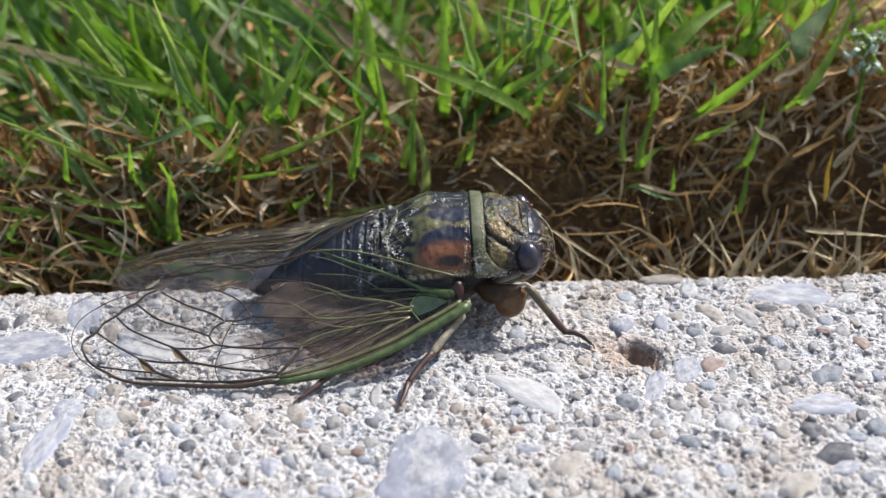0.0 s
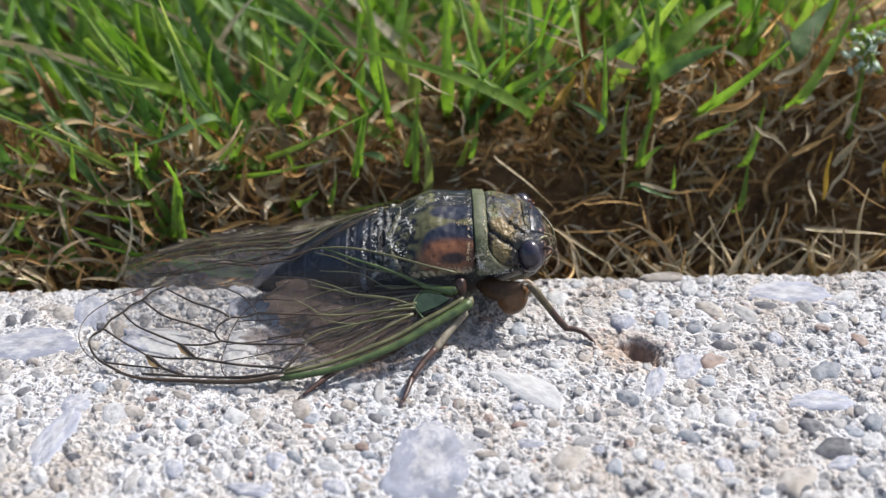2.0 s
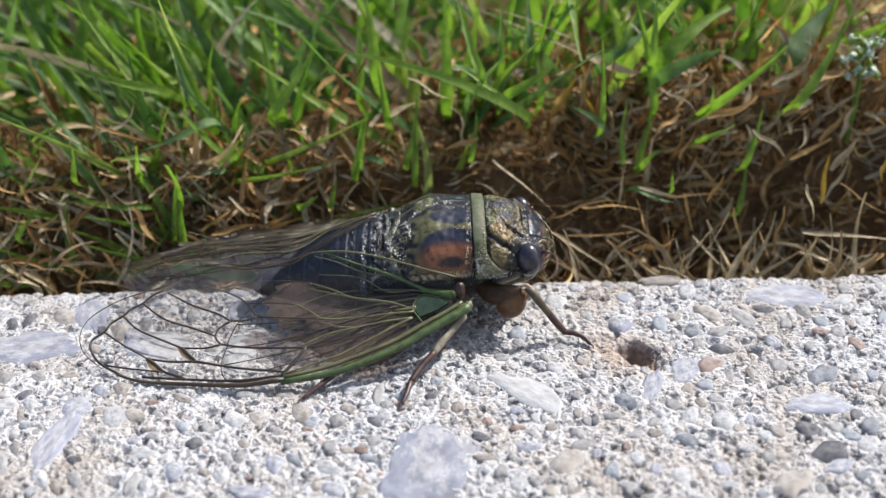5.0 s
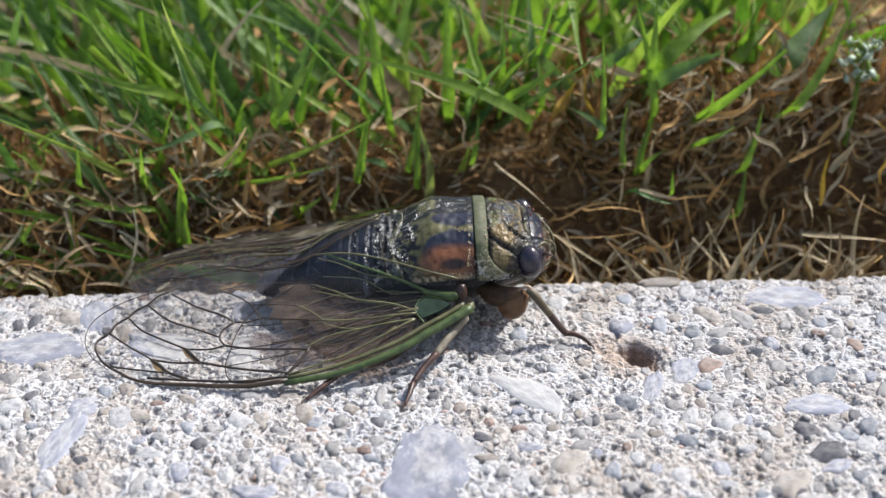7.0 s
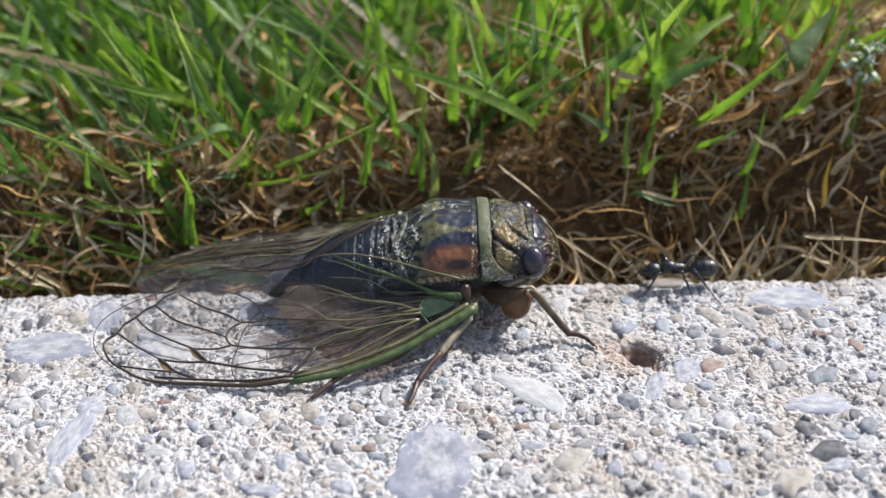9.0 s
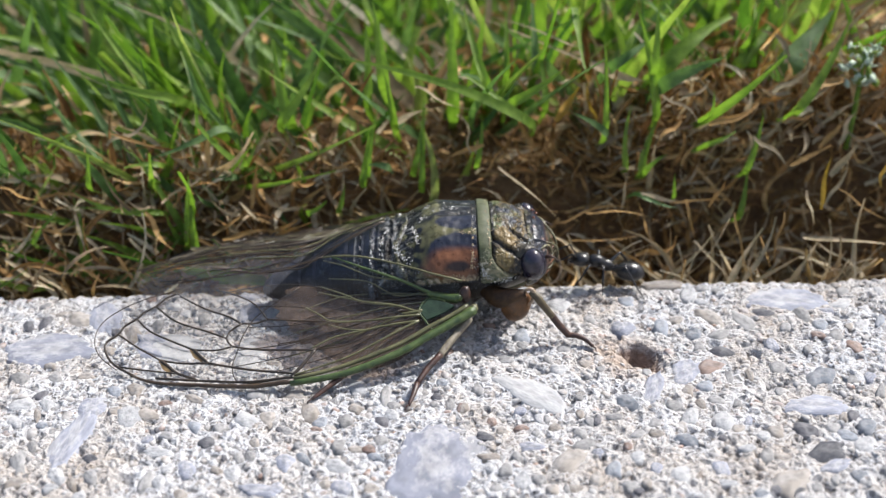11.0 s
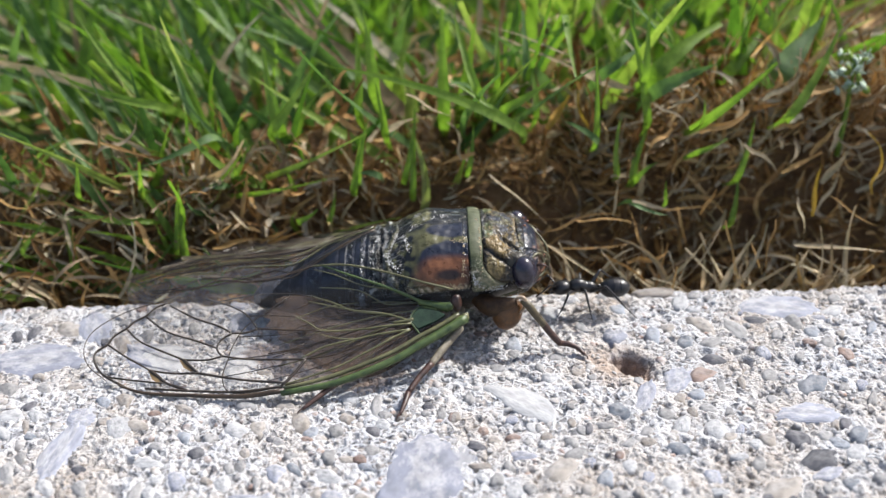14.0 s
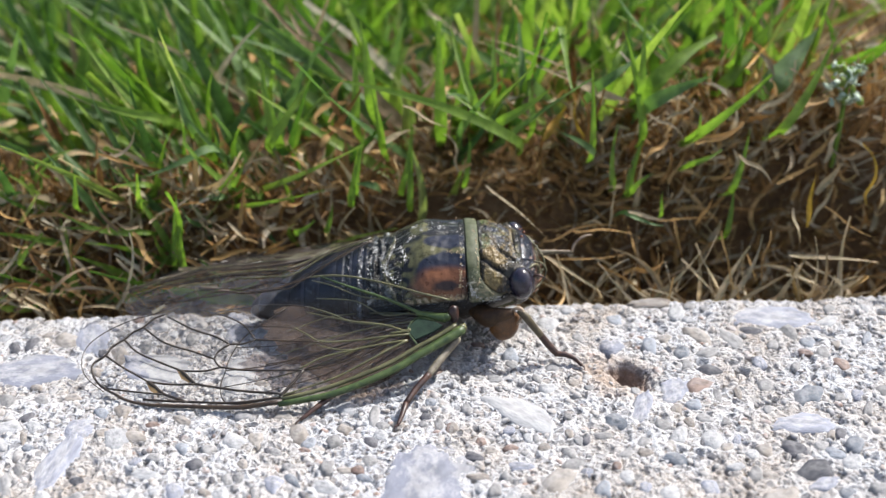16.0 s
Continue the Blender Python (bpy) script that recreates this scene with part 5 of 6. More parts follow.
def mesonotum_paint(x, ang):
    """Near-black plate: an olive W between blue-black lobes, and a wide orange-brown flank with a dark smudge."""
    a = abs(ang)
    w = 0.09 * wob(x, ang, 0.9, 3.0) + 0.025 * wob(x, ang, 2.7, 3.0)
    c = blend(BLACK, GREENISH, 0.95 - 1.4 * max(0.0, (17 - a) / 8) + 2 * w)
    c = blend(c, BLACK, (wob(x, ang, 1.6, 12.0) + 0.3) * 3 * max(min(1.0, -1.6 - x), min(1.0, (19 - a) / 8)))
    c = blend(c, GREENISH, (1.0 - lobe(x, a, -1.4, 4, 1.0, 7) - w) * 5)
    # inner lobe, blue-black with a pointed rear end
    inner = lobe(x, a, 2.0, 21, 3.3, 9.0 + 1.2 * min(0.0, x)) + w
    c = blend(c, BLUE, (1.0 - inner) * 9)
    # outer lobe: blue-black above, turning orange-brown below
    outer = lobe(x, a, 1.4, 58, 3.4, 26) + w
    c = blend(c, BLUE, (1.0 - outer) * 9)
    c = blend(c, RUSTY, min(1.0, (1.0 - lobe(x, a, 1.0, 65, 3.6, 21) - w) * 3.2) * min(1.0, max(0.0, (a - 45 + 12 * w) / 9)))
    c = blend(c, blend(RUSTY, BLACK, 0.88), (1.0 - lobe(x, a, 1.0, 68, 1.5, 7) - 2 * w) * 2.4)
    c = blend(c, BLACK, (x - 1.9 + 3 * w) * 0.5 if a > 60 else 0)
    c = blend(c, (0.30, 0.24, 0.16), max(0.0, (a - 77 + 30 * w) / 3) * max(0.0, 0.5 + 2 * wob(x, ang, 3.0, 9.0)))
    c = blend(c, BLACK, (a - 83 + 20 * w) / 2)
    # pale clumps paint silver and sky glints at the rear and midline
    c = blend(c, SILVER_GLINT, (noise.noise(Vector((x * 0.8, ang * 0.35, 1.0))) - 0.28) * (2.6 if x < -2.9 or a < 12 else 0.0))
    smooth = min(1.0, max(0.0, 1.0 - (min(outer, inner) - 0.88) * 6))
    # where the painted glint flecks show: rear, lower rim and front
    glint_amount = 0.03 + (0.8 if x < -3.0 or a > 77 or x > 2.45 else 0.25 if a < 12 else 0.0)
    return (*c, glint_amount * (1 - smooth) if x < 2.45 else glint_amount)


def pronotum_paint(x, ang):
    """Gold and olive lobes parted by slanting black furrows; blue-black by the midline."""
    a = abs(ang)
    w = 0.14 * wob(x, ang, 1.5, 4.0) + 0.08 * wob(x, ang, 3.5, 4.0)
    c = blend(BLACK, GOLD, 0.15 + 2.6 * w)
    c = blend(c, (0.135, 0.098, 0.034), (1.0 - lobe(x, a, 5.2, 64, 1.2, 15) - w) * 5)
    c = blend(c, GOLD, (1.0 - lobe(x, a, 5.7, 38, 1.5, 13) - w) * 5)
    c = blend(c, (0.10, 0.12, 0.045), (1.0 - lobe(x, a, 4.7, 20, 0.7, 11) - w) * 5)
    c = blend(c, BLUE, (1.0 - lobe(x, a, 6.7, 11, 1.2, 9) - w) * 7)
    c = blend(c, GREENISH, (1.0 - abs(a - 7 + (x - 6) * 4 + 12 * w) / 3.0) * 4 if 4.9 < x < 7.7 else 0)
    c = blend(c, BLUE, (1.0 - lobe(x, a, 5.6, 2, 0.8, 4) - w) * 6)
    c = blend(c, (0.14, 0.10, 0.045), (1.0 - abs(x - 7.5 - 3 * w) / 0.26) * 3)
    c = blend(c, BLACK, 1.4 * prono_groove(x, a))
    c = blend(c, BLACK, (wob(x, ang, 3.0, 12.0) - 0.12) * 4 if x > 6.4 or a < 16 else 0.0)
    return (*blend(c, BLACK, (0.28 - abs(x - 4.42)) * 4), 0.75 if x > 6.2 or a < 18 else 0.45)


def collar_paint(x, ang):
    w = wob(x, ang, 1.2, 6.0)
    c = blend(COLLAR, (0.105, 0.112, 0.068), 0.4 + w)
    c = blend(c, BLACK, (collar_edge(ang)[0] + 0.16 - x) * 8)
    c = blend(c, BLACK, (x - collar_edge(ang)[1] + 0.14) * 8)
    return (*blend(c, (0.20, 0.18, 0.11), max(0.0, (abs(ang) - 60) / 12.0) * max(0.0, 0.4 + 1.5 * wob(x, ang, 3.0, 2.0))), min(1.0, max(0.06, (abs(ang) - 50) / 14)))


def head_paint(x, ang):
    a = abs(ang)
    w = wob(x, ang, 1.4, 8.0)
    c = blend(BLACK, GOLD, (wob(x, ang, 3.2, 3.0) - 0.05) * 2.4)
    c = blend(c, BLUE, (1.2 - abs(x - 9.0)) * 1.5)
    c = blend(c, GREENISH, (0.22 - abs(x - 7.9 - 0.3 * w)) * 4 if a > 14 else 0)
    c = blend(c, (0.30, 0.20, 0.16), (wob(x, ang, 3.4, 6.0) - 0.34) * 5 if 8.1 < x < 9.4 else 0)
    return (*blend(c, RUSTY, (0.3 - abs(x - 9.75)) * 2.0), 0.8 if x < 8.3 or a > 40 else 0.15)


def scutellum_paint(x, ang):
    a = abs(ang)
    w = 0.3 * wob(x, ang, 1.5, 2.0)
    # near-white streaks here and on the keel paint highlights of the glossy plate
    c = blend(BLACK, (0.50, 0.50, 0.48), 3.4 * w + 0.05)
    c = blend(c, (0.075, 0.072, 0.038), (keel(x, ang) - 0.35 + w) * 2.2)
    c = blend(c, (0.55, 0.55, 0.52), (wob(x, ang, 3.0, 7.0) - 0.12) * 2.5 * keel(x, ang))
    c = blend(c, (0.085, 0.080, 0.040), (1.0 - lobe(x, a, -3.9, 36, 0.5, 13) - w) * 5)
    return (*blend(c, BLACK, (0.25 - abs(x + 5.3 - 0.3 * w)) * 6), 1.0)


def abdomen_paint(x, ang):
    a = abs(ang)
    w = wob(x, ang, 0.9, 2.0)
    ring = ((x + 7.2) / 1.56) % 1.0
    c = blend(BLUE, BLACK, 0.4 + w)
    # pale bands paint the glints on the foremost rings
    c = blend(c, SILVER_GLINT, (0.16 - ring) * 3 * (0.5 + w) if x > -9.5 else 0)
    return (*blend(c, (0.030, 0.022, 0.017), (a - 48) / 20), 1.0 if x > -9.3 and ring < 0.35 else 0.22)


def collar_edge(ang):
    a = abs(ang)
    sweep = 2.3 * max(0.0, (a - 58) / 30.0) ** 1.5
    return 2.9 + 0.3 * max(0.0, (a - 40) / 50), 4.35 + sweep


def mesonotum_edge(ang):
    a = abs(ang)
    return -4.2 + 0.9 * max(0.0, (a - 25) / 60.0) + 0.5 * math.cos(radians(a * 4)), 3.05


def pronotum_edge(ang):
    a = abs(ang)
    return 4.2 + 2.2 * max(0.0, (a - 58) / 30.0) ** 1.5, 8.0 - 0.3 * math.cos(radians(a * 2))


def prono_groove(x, a):
    """How deep the slanting furrows of the plate behind the head are cut, 0 to 1."""
    one = math.exp(-((a - (40 + (x - 4.3) * 8.5)) / 3.2) ** 2)
    two = math.exp(-((a - (16 + (x - 4.6) * 9.0)) / 3.0) ** 2) * min(1.0, max(0.25, (x - 5.0) / 1.2))
    return min(1.0, one + two)


def prono_lift(x, ang, u, v):
    return 0.12 + 0.30 * math.sin(math.pi * u) - 0.36 * prono_groove(x, abs(ang)) + 0.14 * wob(x, ang, 2.0, 1.0) + 0.07 * wob(x, ang, 5.0, 1.0)


def keel(x, ang, back=0.0):
    """Height, 0 to 1, of the rear thorax's cross-shaped ridge; back shifts it along the body."""
    mid = float(np.interp(abs(ang), (0, 14, 30, 48, 64, 80), (-3.6, -4.3, -4.8, -4.65, -4.1, -3.4))) - back
    return math.exp(-((x - mid + 0.12 * wob(x, ang, 1.5, 4.0)) / 0.30) ** 2)


def scutellum_lift(x, ang, u, v):
    rough = 0.15 * wob(x, ang, 2, 2) + 0.10 * math.sin(4.6 * x + 6.0 * wob(x, ang, 0.6, 5.0)) + 0.10 * wob(x, ang, 5.0, 3.0)
    return 0.05 + 0.42 * keel(x, ang) + 0.34 * keel(x, ang, 1.05) + rough


# soft under-body, then the plates
shell("thorax", -8, 8.8, -180, 180, 40, 64, lambda x, a, u, v: -0.35, lambda x, a: blend(BLACK, (0.08, 0.065, 0.045), (abs(a) - 95) / 40), ABDO, "dark downy underside of the thorax")
shell("mesonotum", 0, 0, -86, 86, 90, 130, lambda x, a, u, v: 0.18 + 0.25 * math.sin(math.pi * min(1, u * 1.3)) + 0.06 * wob(x, a, 1.6, 3.0), mesonotum_paint, SHELL,
      "dark thorax plate with olive lines and orange-brown side patches", edge=mesonotum_edge)
shell("collar", 0, 0, -88, 88, 14, 90, lambda x, a, u, v: 0.27 + 0.10 * math.sin(math.pi * u) + 0.05 * wob(x * 0.4, a * 2.2, 1.6, 7.0), collar_paint, BAND, "plain olive-green collar band", edge=collar_edge)
shell("pronotum", 0, 0, -84, 84, 46, 110, prono_lift, pronotum_paint, PRONO, "golden brown wrinkled plate behind the head", edge=pronotum_edge)
shell("scutellum", -6.6, -3.6, -80, 80, 44, 90, scutellum_lift, scutellum_paint, SHELL,
      "black and olive cross-shaped rear thorax plate with painted silvery glints")
for k in range(8):
    x1 = -6.2 - 1.56 * k
    x0 = x1 - 1.82 if k < 7 else -18.3
    shell("abdomen_segment", x0, x1, -180, 180, 10, 64, lambda x, a, u, v: 0.10 + 0.10 * u, abdomen_paint, ABDO, "glossy blue-black abdomen ring", thick=0.12)
for x0, x1, h in ((-7.5, -6.75, 0.42), (-8.5, -8.1, 0.26)):
    shell("waist_ring", x0, x1, -96, 96, 8, 70, lambda x, a, u, v: h * math.sin(math.pi * (0.1 + 0.8 * u)) * (0.6 + 0.8 * wob(x * 0.3, a, 1.6, 1.0)) + 0.10 * wob(x, a, 2.5, 1.0), lambda x, a: BLACK, GLINT, "narrow glossy black ring behind the thorax", thick=0.2)
shell("head", 7.6, 9.8, -150, 150, 22, 80, lambda x, a, u, v: 0.15 + 0.18 * math.sin(math.pi * u) + 0.10 * wob(x, a, 2.4, 5.0), head_paint, SHELL, "dark gold-flecked crown of the head")
blob("face", (9.1, 0, 5.9), (1.45, 2.1, 2.3), FACE, cicada, "bulging dark ribbed face", rough=0.1)
for k in range(5):
    z = 4.5 + 0.6 * k
    r = math.sqrt(max(0.05, 1 - ((z - 5.9) / 2.5) ** 2))
    for s in (-1, 1):
        tube("face_rib", [(9.1 + 1.55 * r * math.cos(q), s * 2.2 * r * math.sin(q), z - 0.3 * math.sin(q), 0.05 + 0.02 * math.sin(7 * q + k)) for q in (0.3, 0.6, 0.9, 1.2)], RIDGE if k % 2 else RUST, cicada, segs=6, steps=3)
for s in (-1, 1):
    tube("face_rim", [(9.5, s * 2.1, 7.9, 0.07), (10.2, s * 1.5, 7.4, 0.10), (10.75, s * 0.9, 6.6, 0.11), (10.85, s * 0.7, 5.6, 0.10), (10.3, s * 0.9, 4.6, 0.08), (9.9, s * 1.1, 3.6, 0.06)], RIDGE, cicada, "thin pale olive rim round the face", segs=7)
tube("beak", [(9.6, 0, 4.2, 0.55), (8.6, 0, 2.8, 0.42), (7.0, 0, 2.0, 0.3), (4.5, 0, 1.6, 0.2)], OLIVE, cicada, "olive tapering beak folded beneath")
for s in (-1, 1):
    eye = blob("eye", (8.05, s * 4.6, 6.95), (1.22, 1.3, 1.72), EYE, cicada, "glossy dark bulging eye", turn=(s * -12, 0, s * 12))
    blob("eye_socket", (7.3, s * 4.0, 7.1), (1.1, 1.0, 1.8), FACE, cicada, "dark bumpy rim behind the eye", rough=0.3, seed=s)
    tube("antenna", [(9.2, s * 3.2, 6.9, 0.22), (9.9, s * 3.5, 7.1, 0.16), (10.4, s * 3.6, 6.9, 0.05), (10.9, s * 3.7, 6.6, 0.02)], FOOT, cicada, segs=6)
    tube("brow", [(8.9, s * 3.4, 7.8, 0.10), (9.4, s * 2.8, 7.9, 0.14), (9.9, s * 2.1, 7.4, 0.14), (10.2, s * 1.7, 6.4, 0.10)], RIDGE, cicada, "pale olive ridge over the face", segs=8)
for x, y, z in ((8.7, 0.0, 9.95), (8.4, 0.75, 9.9), (8.4, -0.75, 9.9)):
    blob("ocellus", (x, y, z), (0.16, 0.16, 0.12), RUST, cicada, "tiny reddish simple eye", detail=2)



def glint_flakes(name, label, material, patches):
    """Short flat flakes in patches, added as glints; each patch: number, spread in mm, height of the plate under it,
    then points (x, ang) along its middle.
    """
    r = random.Random(23)
    verts, faces = [], []
    for count, spread, base, *line in patches:
        path = spline(line, 8)
        for _ in range(count):
            x, a = path[r.randrange(len(path))]
            side = -1 if r.random() < 0.75 else 1
            x, a = x + r.gauss(0, spread), side * abs(a + r.gauss(0, spread * 10.0))
            n, w = r.uniform(0.07, 0.15), r.uniform(0.03, 0.06)
            lean, turn = r.uniform(0.02, 0.06), r.gauss(0, 1.5)
            p, q = on_body(x, a, base - 0.04), on_body(x - n * 0.8, a + turn, base + lean)
            d = (q - p).cross(on_body(x, a, 1.0) - p).normalized() * w
            b = len(verts)
            verts += [p - d, p + d, p.lerp(q, 0.6) + d * 0.9 + Vector((0, 0, 0.02)), q, p.lerp(q, 0.6) - d * 0.9]
            faces.append((b, b + 1, b + 2, b + 3, b + 4))
    return from_lists(name, [tuple(v) for v in verts], faces, material, cicada, label, smooth=False)


glint_flakes("silvery_down", "small pale flakes standing in for silvery glints along the plates' edges", SILVER_FLAKES, [
    (150, 0.16, 0.36, (3.2, 70), (4.4, 85), (6.0, 90)),
    (110, 0.20, -0.05, (-4.1, 60), (-2.6, 74), (-1.3, 86)),
    (60, 0.07, 0.22, (-7.1, 16), (-7.1, 45), (-7.0, 74)),
    (70, 0.14, 0.40, (-5.5, 4), (-6.1, 34), (-5.8, 64)),
    (60, 0.14, 0.40, (-4.7, 32), (-4.2, 46), (-3.2, 57)),
    (60, 0.16, 0.42, (-2.6, 12), (-0.8, 6), (1.0, 2)),
    (45, 0.14, 0.40, (-3.1, 15), (-2.5, 38)),
    (40, 0.14, 0.30, (6.8, 52), (8.0, 39))])
glint_flakes("golden_down", "small golden flakes standing in for glints and gold specks along the plates' edges", GOLD_FLAKES, [
    (70, 0.10, 0.36, (-2.0, 62), (0.4, 77), (2.3, 83)),
    (45, 0.07, 0.38, (2.6, 31), (2.5, 50), (2.4, 70)),
    (20, 0.10, 0.40, (1.1, 33), (2.3, 36)),
    (110, 0.30, 0.34, (5.2, 22), (6.0, 34), (6.8, 46)),
    (50, 0.10, 0.38, (3.9, 5), (4.1, 40), (4.2, 68))])

# legs
def leg(name, label, joints, parent=cicada):
    """joints: rows of name, points, material."""
    first = None
    for pname, pts, m in joints:
        ob = tube(pname, pts, m, parent if first is None else first, label if first is None else "", segs=10)
        first = first or ob
    return first


foreleg = blob("foreleg", (6.5, -6.2, 3.5), (1.45, 1.0, 1.65), ORANGE, cicada, "swollen orange-brown foreleg with olive shin", turn=(0, 18, 0), rough=0.12)
tube("hip", [(3.6, -4.4, 4.4, 0.8), (4.9, -5.8, 4.1, 1.0), (6.0, -6.4, 4.6, 0.75), (7.3, -6.6, 5.0, 0.4)], HIPBROWN, foreleg, "dark brown upper joint of the foreleg", segs=12)
tube("knee", [(7.0, -6.6, 5.2, 0.12), (7.7, -6.75, 5.55, 0.2), (8.1, -6.85, 5.1, 0.22), (7.9, -6.9, 4.4, 0.16), (7.5, -6.8, 3.8, 0.08)], TANLEG, foreleg, "pale rim of the knee joint", segs=8)
tube("shin", [(7.8, -6.6, 5.2, 0.36), (8.4, -7.0, 4.7, 0.38), (9.1, -7.1, 3.7, 0.35), (9.8, -7.25, 2.8, 0.33)], TIBIA, foreleg, segs=10)
tube("shin_end", [(9.65, -7.2, 3.0, 0.34), (10.5, -7.4, 1.85, 0.34), (11.35, -7.65, 0.9, 0.31)], FOOT, foreleg, "dark reddish end of the shin", segs=10)
tube("foot", [(11.2, -7.6, 0.95, 0.28), (12.2, -7.75, 0.88, 0.26), (13.0, -8.1, 0.62, 0.23), (13.5, -8.7, 0.34, 0.17)], FOOT, foreleg, segs=10)
tube("claw", [(13.4, -8.6, 0.32, 0.09), (13.7, -9.0, 0.32, 0.07), (13.75, -9.2, 0.1, 0.03)], FOOT, foreleg, segs=8)
for k in range(5):
    q = k / 5
    tube("spine", [(9.0 + 2.0 * q, -7.1 - 0.4 * q, 3.9 - 2.7 * q, 0.06), (9.35 + 2.0 * q, -7.4 - 0.4 * q, 3.9 - 2.8 * q, 0.02)], FOOT, foreleg, segs=5)
leg("midleg", "dusty pale middle leg with dark brown foot", [
    ("midleg", [(1.8, -4.6, 3.0, 0.7), (1.9, -6.8, 3.0, 0.52), (1.4, -8.4, 3.2, 0.42)], PALELEG),
    ("shin", [(1.9, -8.1, 3.3, 0.48), (1.5, -8.8, 3.1, 0.40), (0.3, -10.4, 2.5, 0.36), (-0.8, -11.9, 1.9, 0.32)], PALELEG),
    ("shin_end", [(-0.7, -11.8, 1.95, 0.32), (-1.8, -13.1, 1.45, 0.28), (-2.8, -14.6, 0.9, 0.26)], FOOT),
    ("foot", [(-2.8, -14.6, 0.9, 0.27), (-3.1, -15.8, 0.6, 0.23), (-3.5, -16.9, 0.3, 0.14)], FOOT),
    ("claw", [(-3.45, -16.8, 0.35, 0.10), (-3.7, -17.1, 0.3, 0.07), (-3.75, -17.3, 0.08, 0.03)], FOOT)])
leg("hindleg", "dark brown hind leg partly beneath the wing", [
    ("hindleg", [(-1.5, -4.5, 2.6, 0.7), (-3.0, -6.8, 2.6, 0.55), (-4.2, -8.6, 2.8, 0.45)], PALELEG),
    ("shin", [(-4.2, -8.6, 2.8, 0.40), (-6.6, -11.0, 1.8, 0.34), (-9.4, -13.2, 0.9, 0.28)], TIBIA),
    ("foot", [(-9.4, -13.2, 0.9, 0.28), (-10.8, -14.6, 0.6, 0.24), (-12.0, -15.8, 0.3, 0.15)], FOOT),
    ("claw", [(-11.9, -15.7, 0.35, 0.10), (-12.3, -16.1, 0.3, 0.06), (-12.35, -16.2, 0.08, 0.03)], FOOT)])
leg("midleg", "middle leg hooked over the kerb edge", [
    ("midleg", [(1.8, 4.0, 3.0, 0.8), (1.9, 5.4, 2.2, 0.6), (1.4, 6.0, 0.8, 0.5)], PALELEG),
    ("shin", [(1.4, 6.0, 0.9, 0.42), (0.8, 5.0, -1.4, 0.36), (0.6, 4.2, -3.2, 0.3)], TIBIA),
    ("foot", [(0.6, 4.2, -3.2, 0.26), (0.5, 3.95, -4.4, 0.16)], FOOT)])
leg("hindleg", "hind leg hooked over the kerb edge", [
    ("hindleg", [(-1.5, 4.0, 2.6, 0.7), (-3.4, 5.6, 1.8, 0.5), (-4.6, 6.2, 0.6, 0.42)], PALELEG),
    ("shin", [(-4.6, 6.2, 0.7, 0.38), (-6.0, 5.2, -1.8, 0.32), (-6.8, 4.4, -3.8, 0.26)], TIBIA),
    ("foot", [(-6.8, 4.4, -3.8, 0.24), (-7.2, 4.05, -5.0, 0.15)], FOOT)])
# the foreleg that the cicada lifts at the end; its own origin is at its hip, and its shin points forward
HIP = (10.1, 2.5, 6.2)
far_foreleg = from_lists("foreleg", *tube_lists(spline([(-0.8, -0.1, -0.3, 0.42), (0.4, 0, 0, 0.34), (1.8, 0.1, 0.1, 0.22), (3.8, 0.1, 0.0, 0.17)], 5), 10), TIBIA, cicada, "slender olive-brown foreleg beside the face")
far_foreleg.location = [v * MM for v in HIP]
tube("shin_edge", [(0.2, 0.1, 0.26, 0.08), (1.8, 0.1, 0.24, 0.12), (3.75, 0.1, 0.14, 0.10)], TANLEG, far_foreleg, "pale tan upper edge of the shin", segs=6)
for k in range(4):
    tube("spine", [(1.4 + 0.6 * k, 0.1, -0.1, 0.06), (1.65 + 0.6 * k, 0.1, -0.45, 0.02)], FOOT, far_foreleg, segs=5)
far_foot = tube("foot", [(0, 0, 0, 0.13), (0.7, 0, -0.05, 0.15), (1.35, 0, -0.35, 0.14), (1.9, 0, -0.9, 0.12), (2.15, 0, -1.6, 0.07)], TANLEG, far_foreleg, "pale tan hooked foot", segs=8)
FAR_FOOT = (3.75, 0.1, 0.05)
far_foot.location = [v * MM for v in FAR_FOOT]


# wings: u is the place along the body, v the distance out from the body's axis
def wing_z(u, v):
    v = math.sqrt(v * v + 1.2)
    return 0.5 + 0.4 * (14.8 - v) + 0.085 * (u + 14.6) + 0.06 * math.sin(u * 0.9 + v * 0.7)


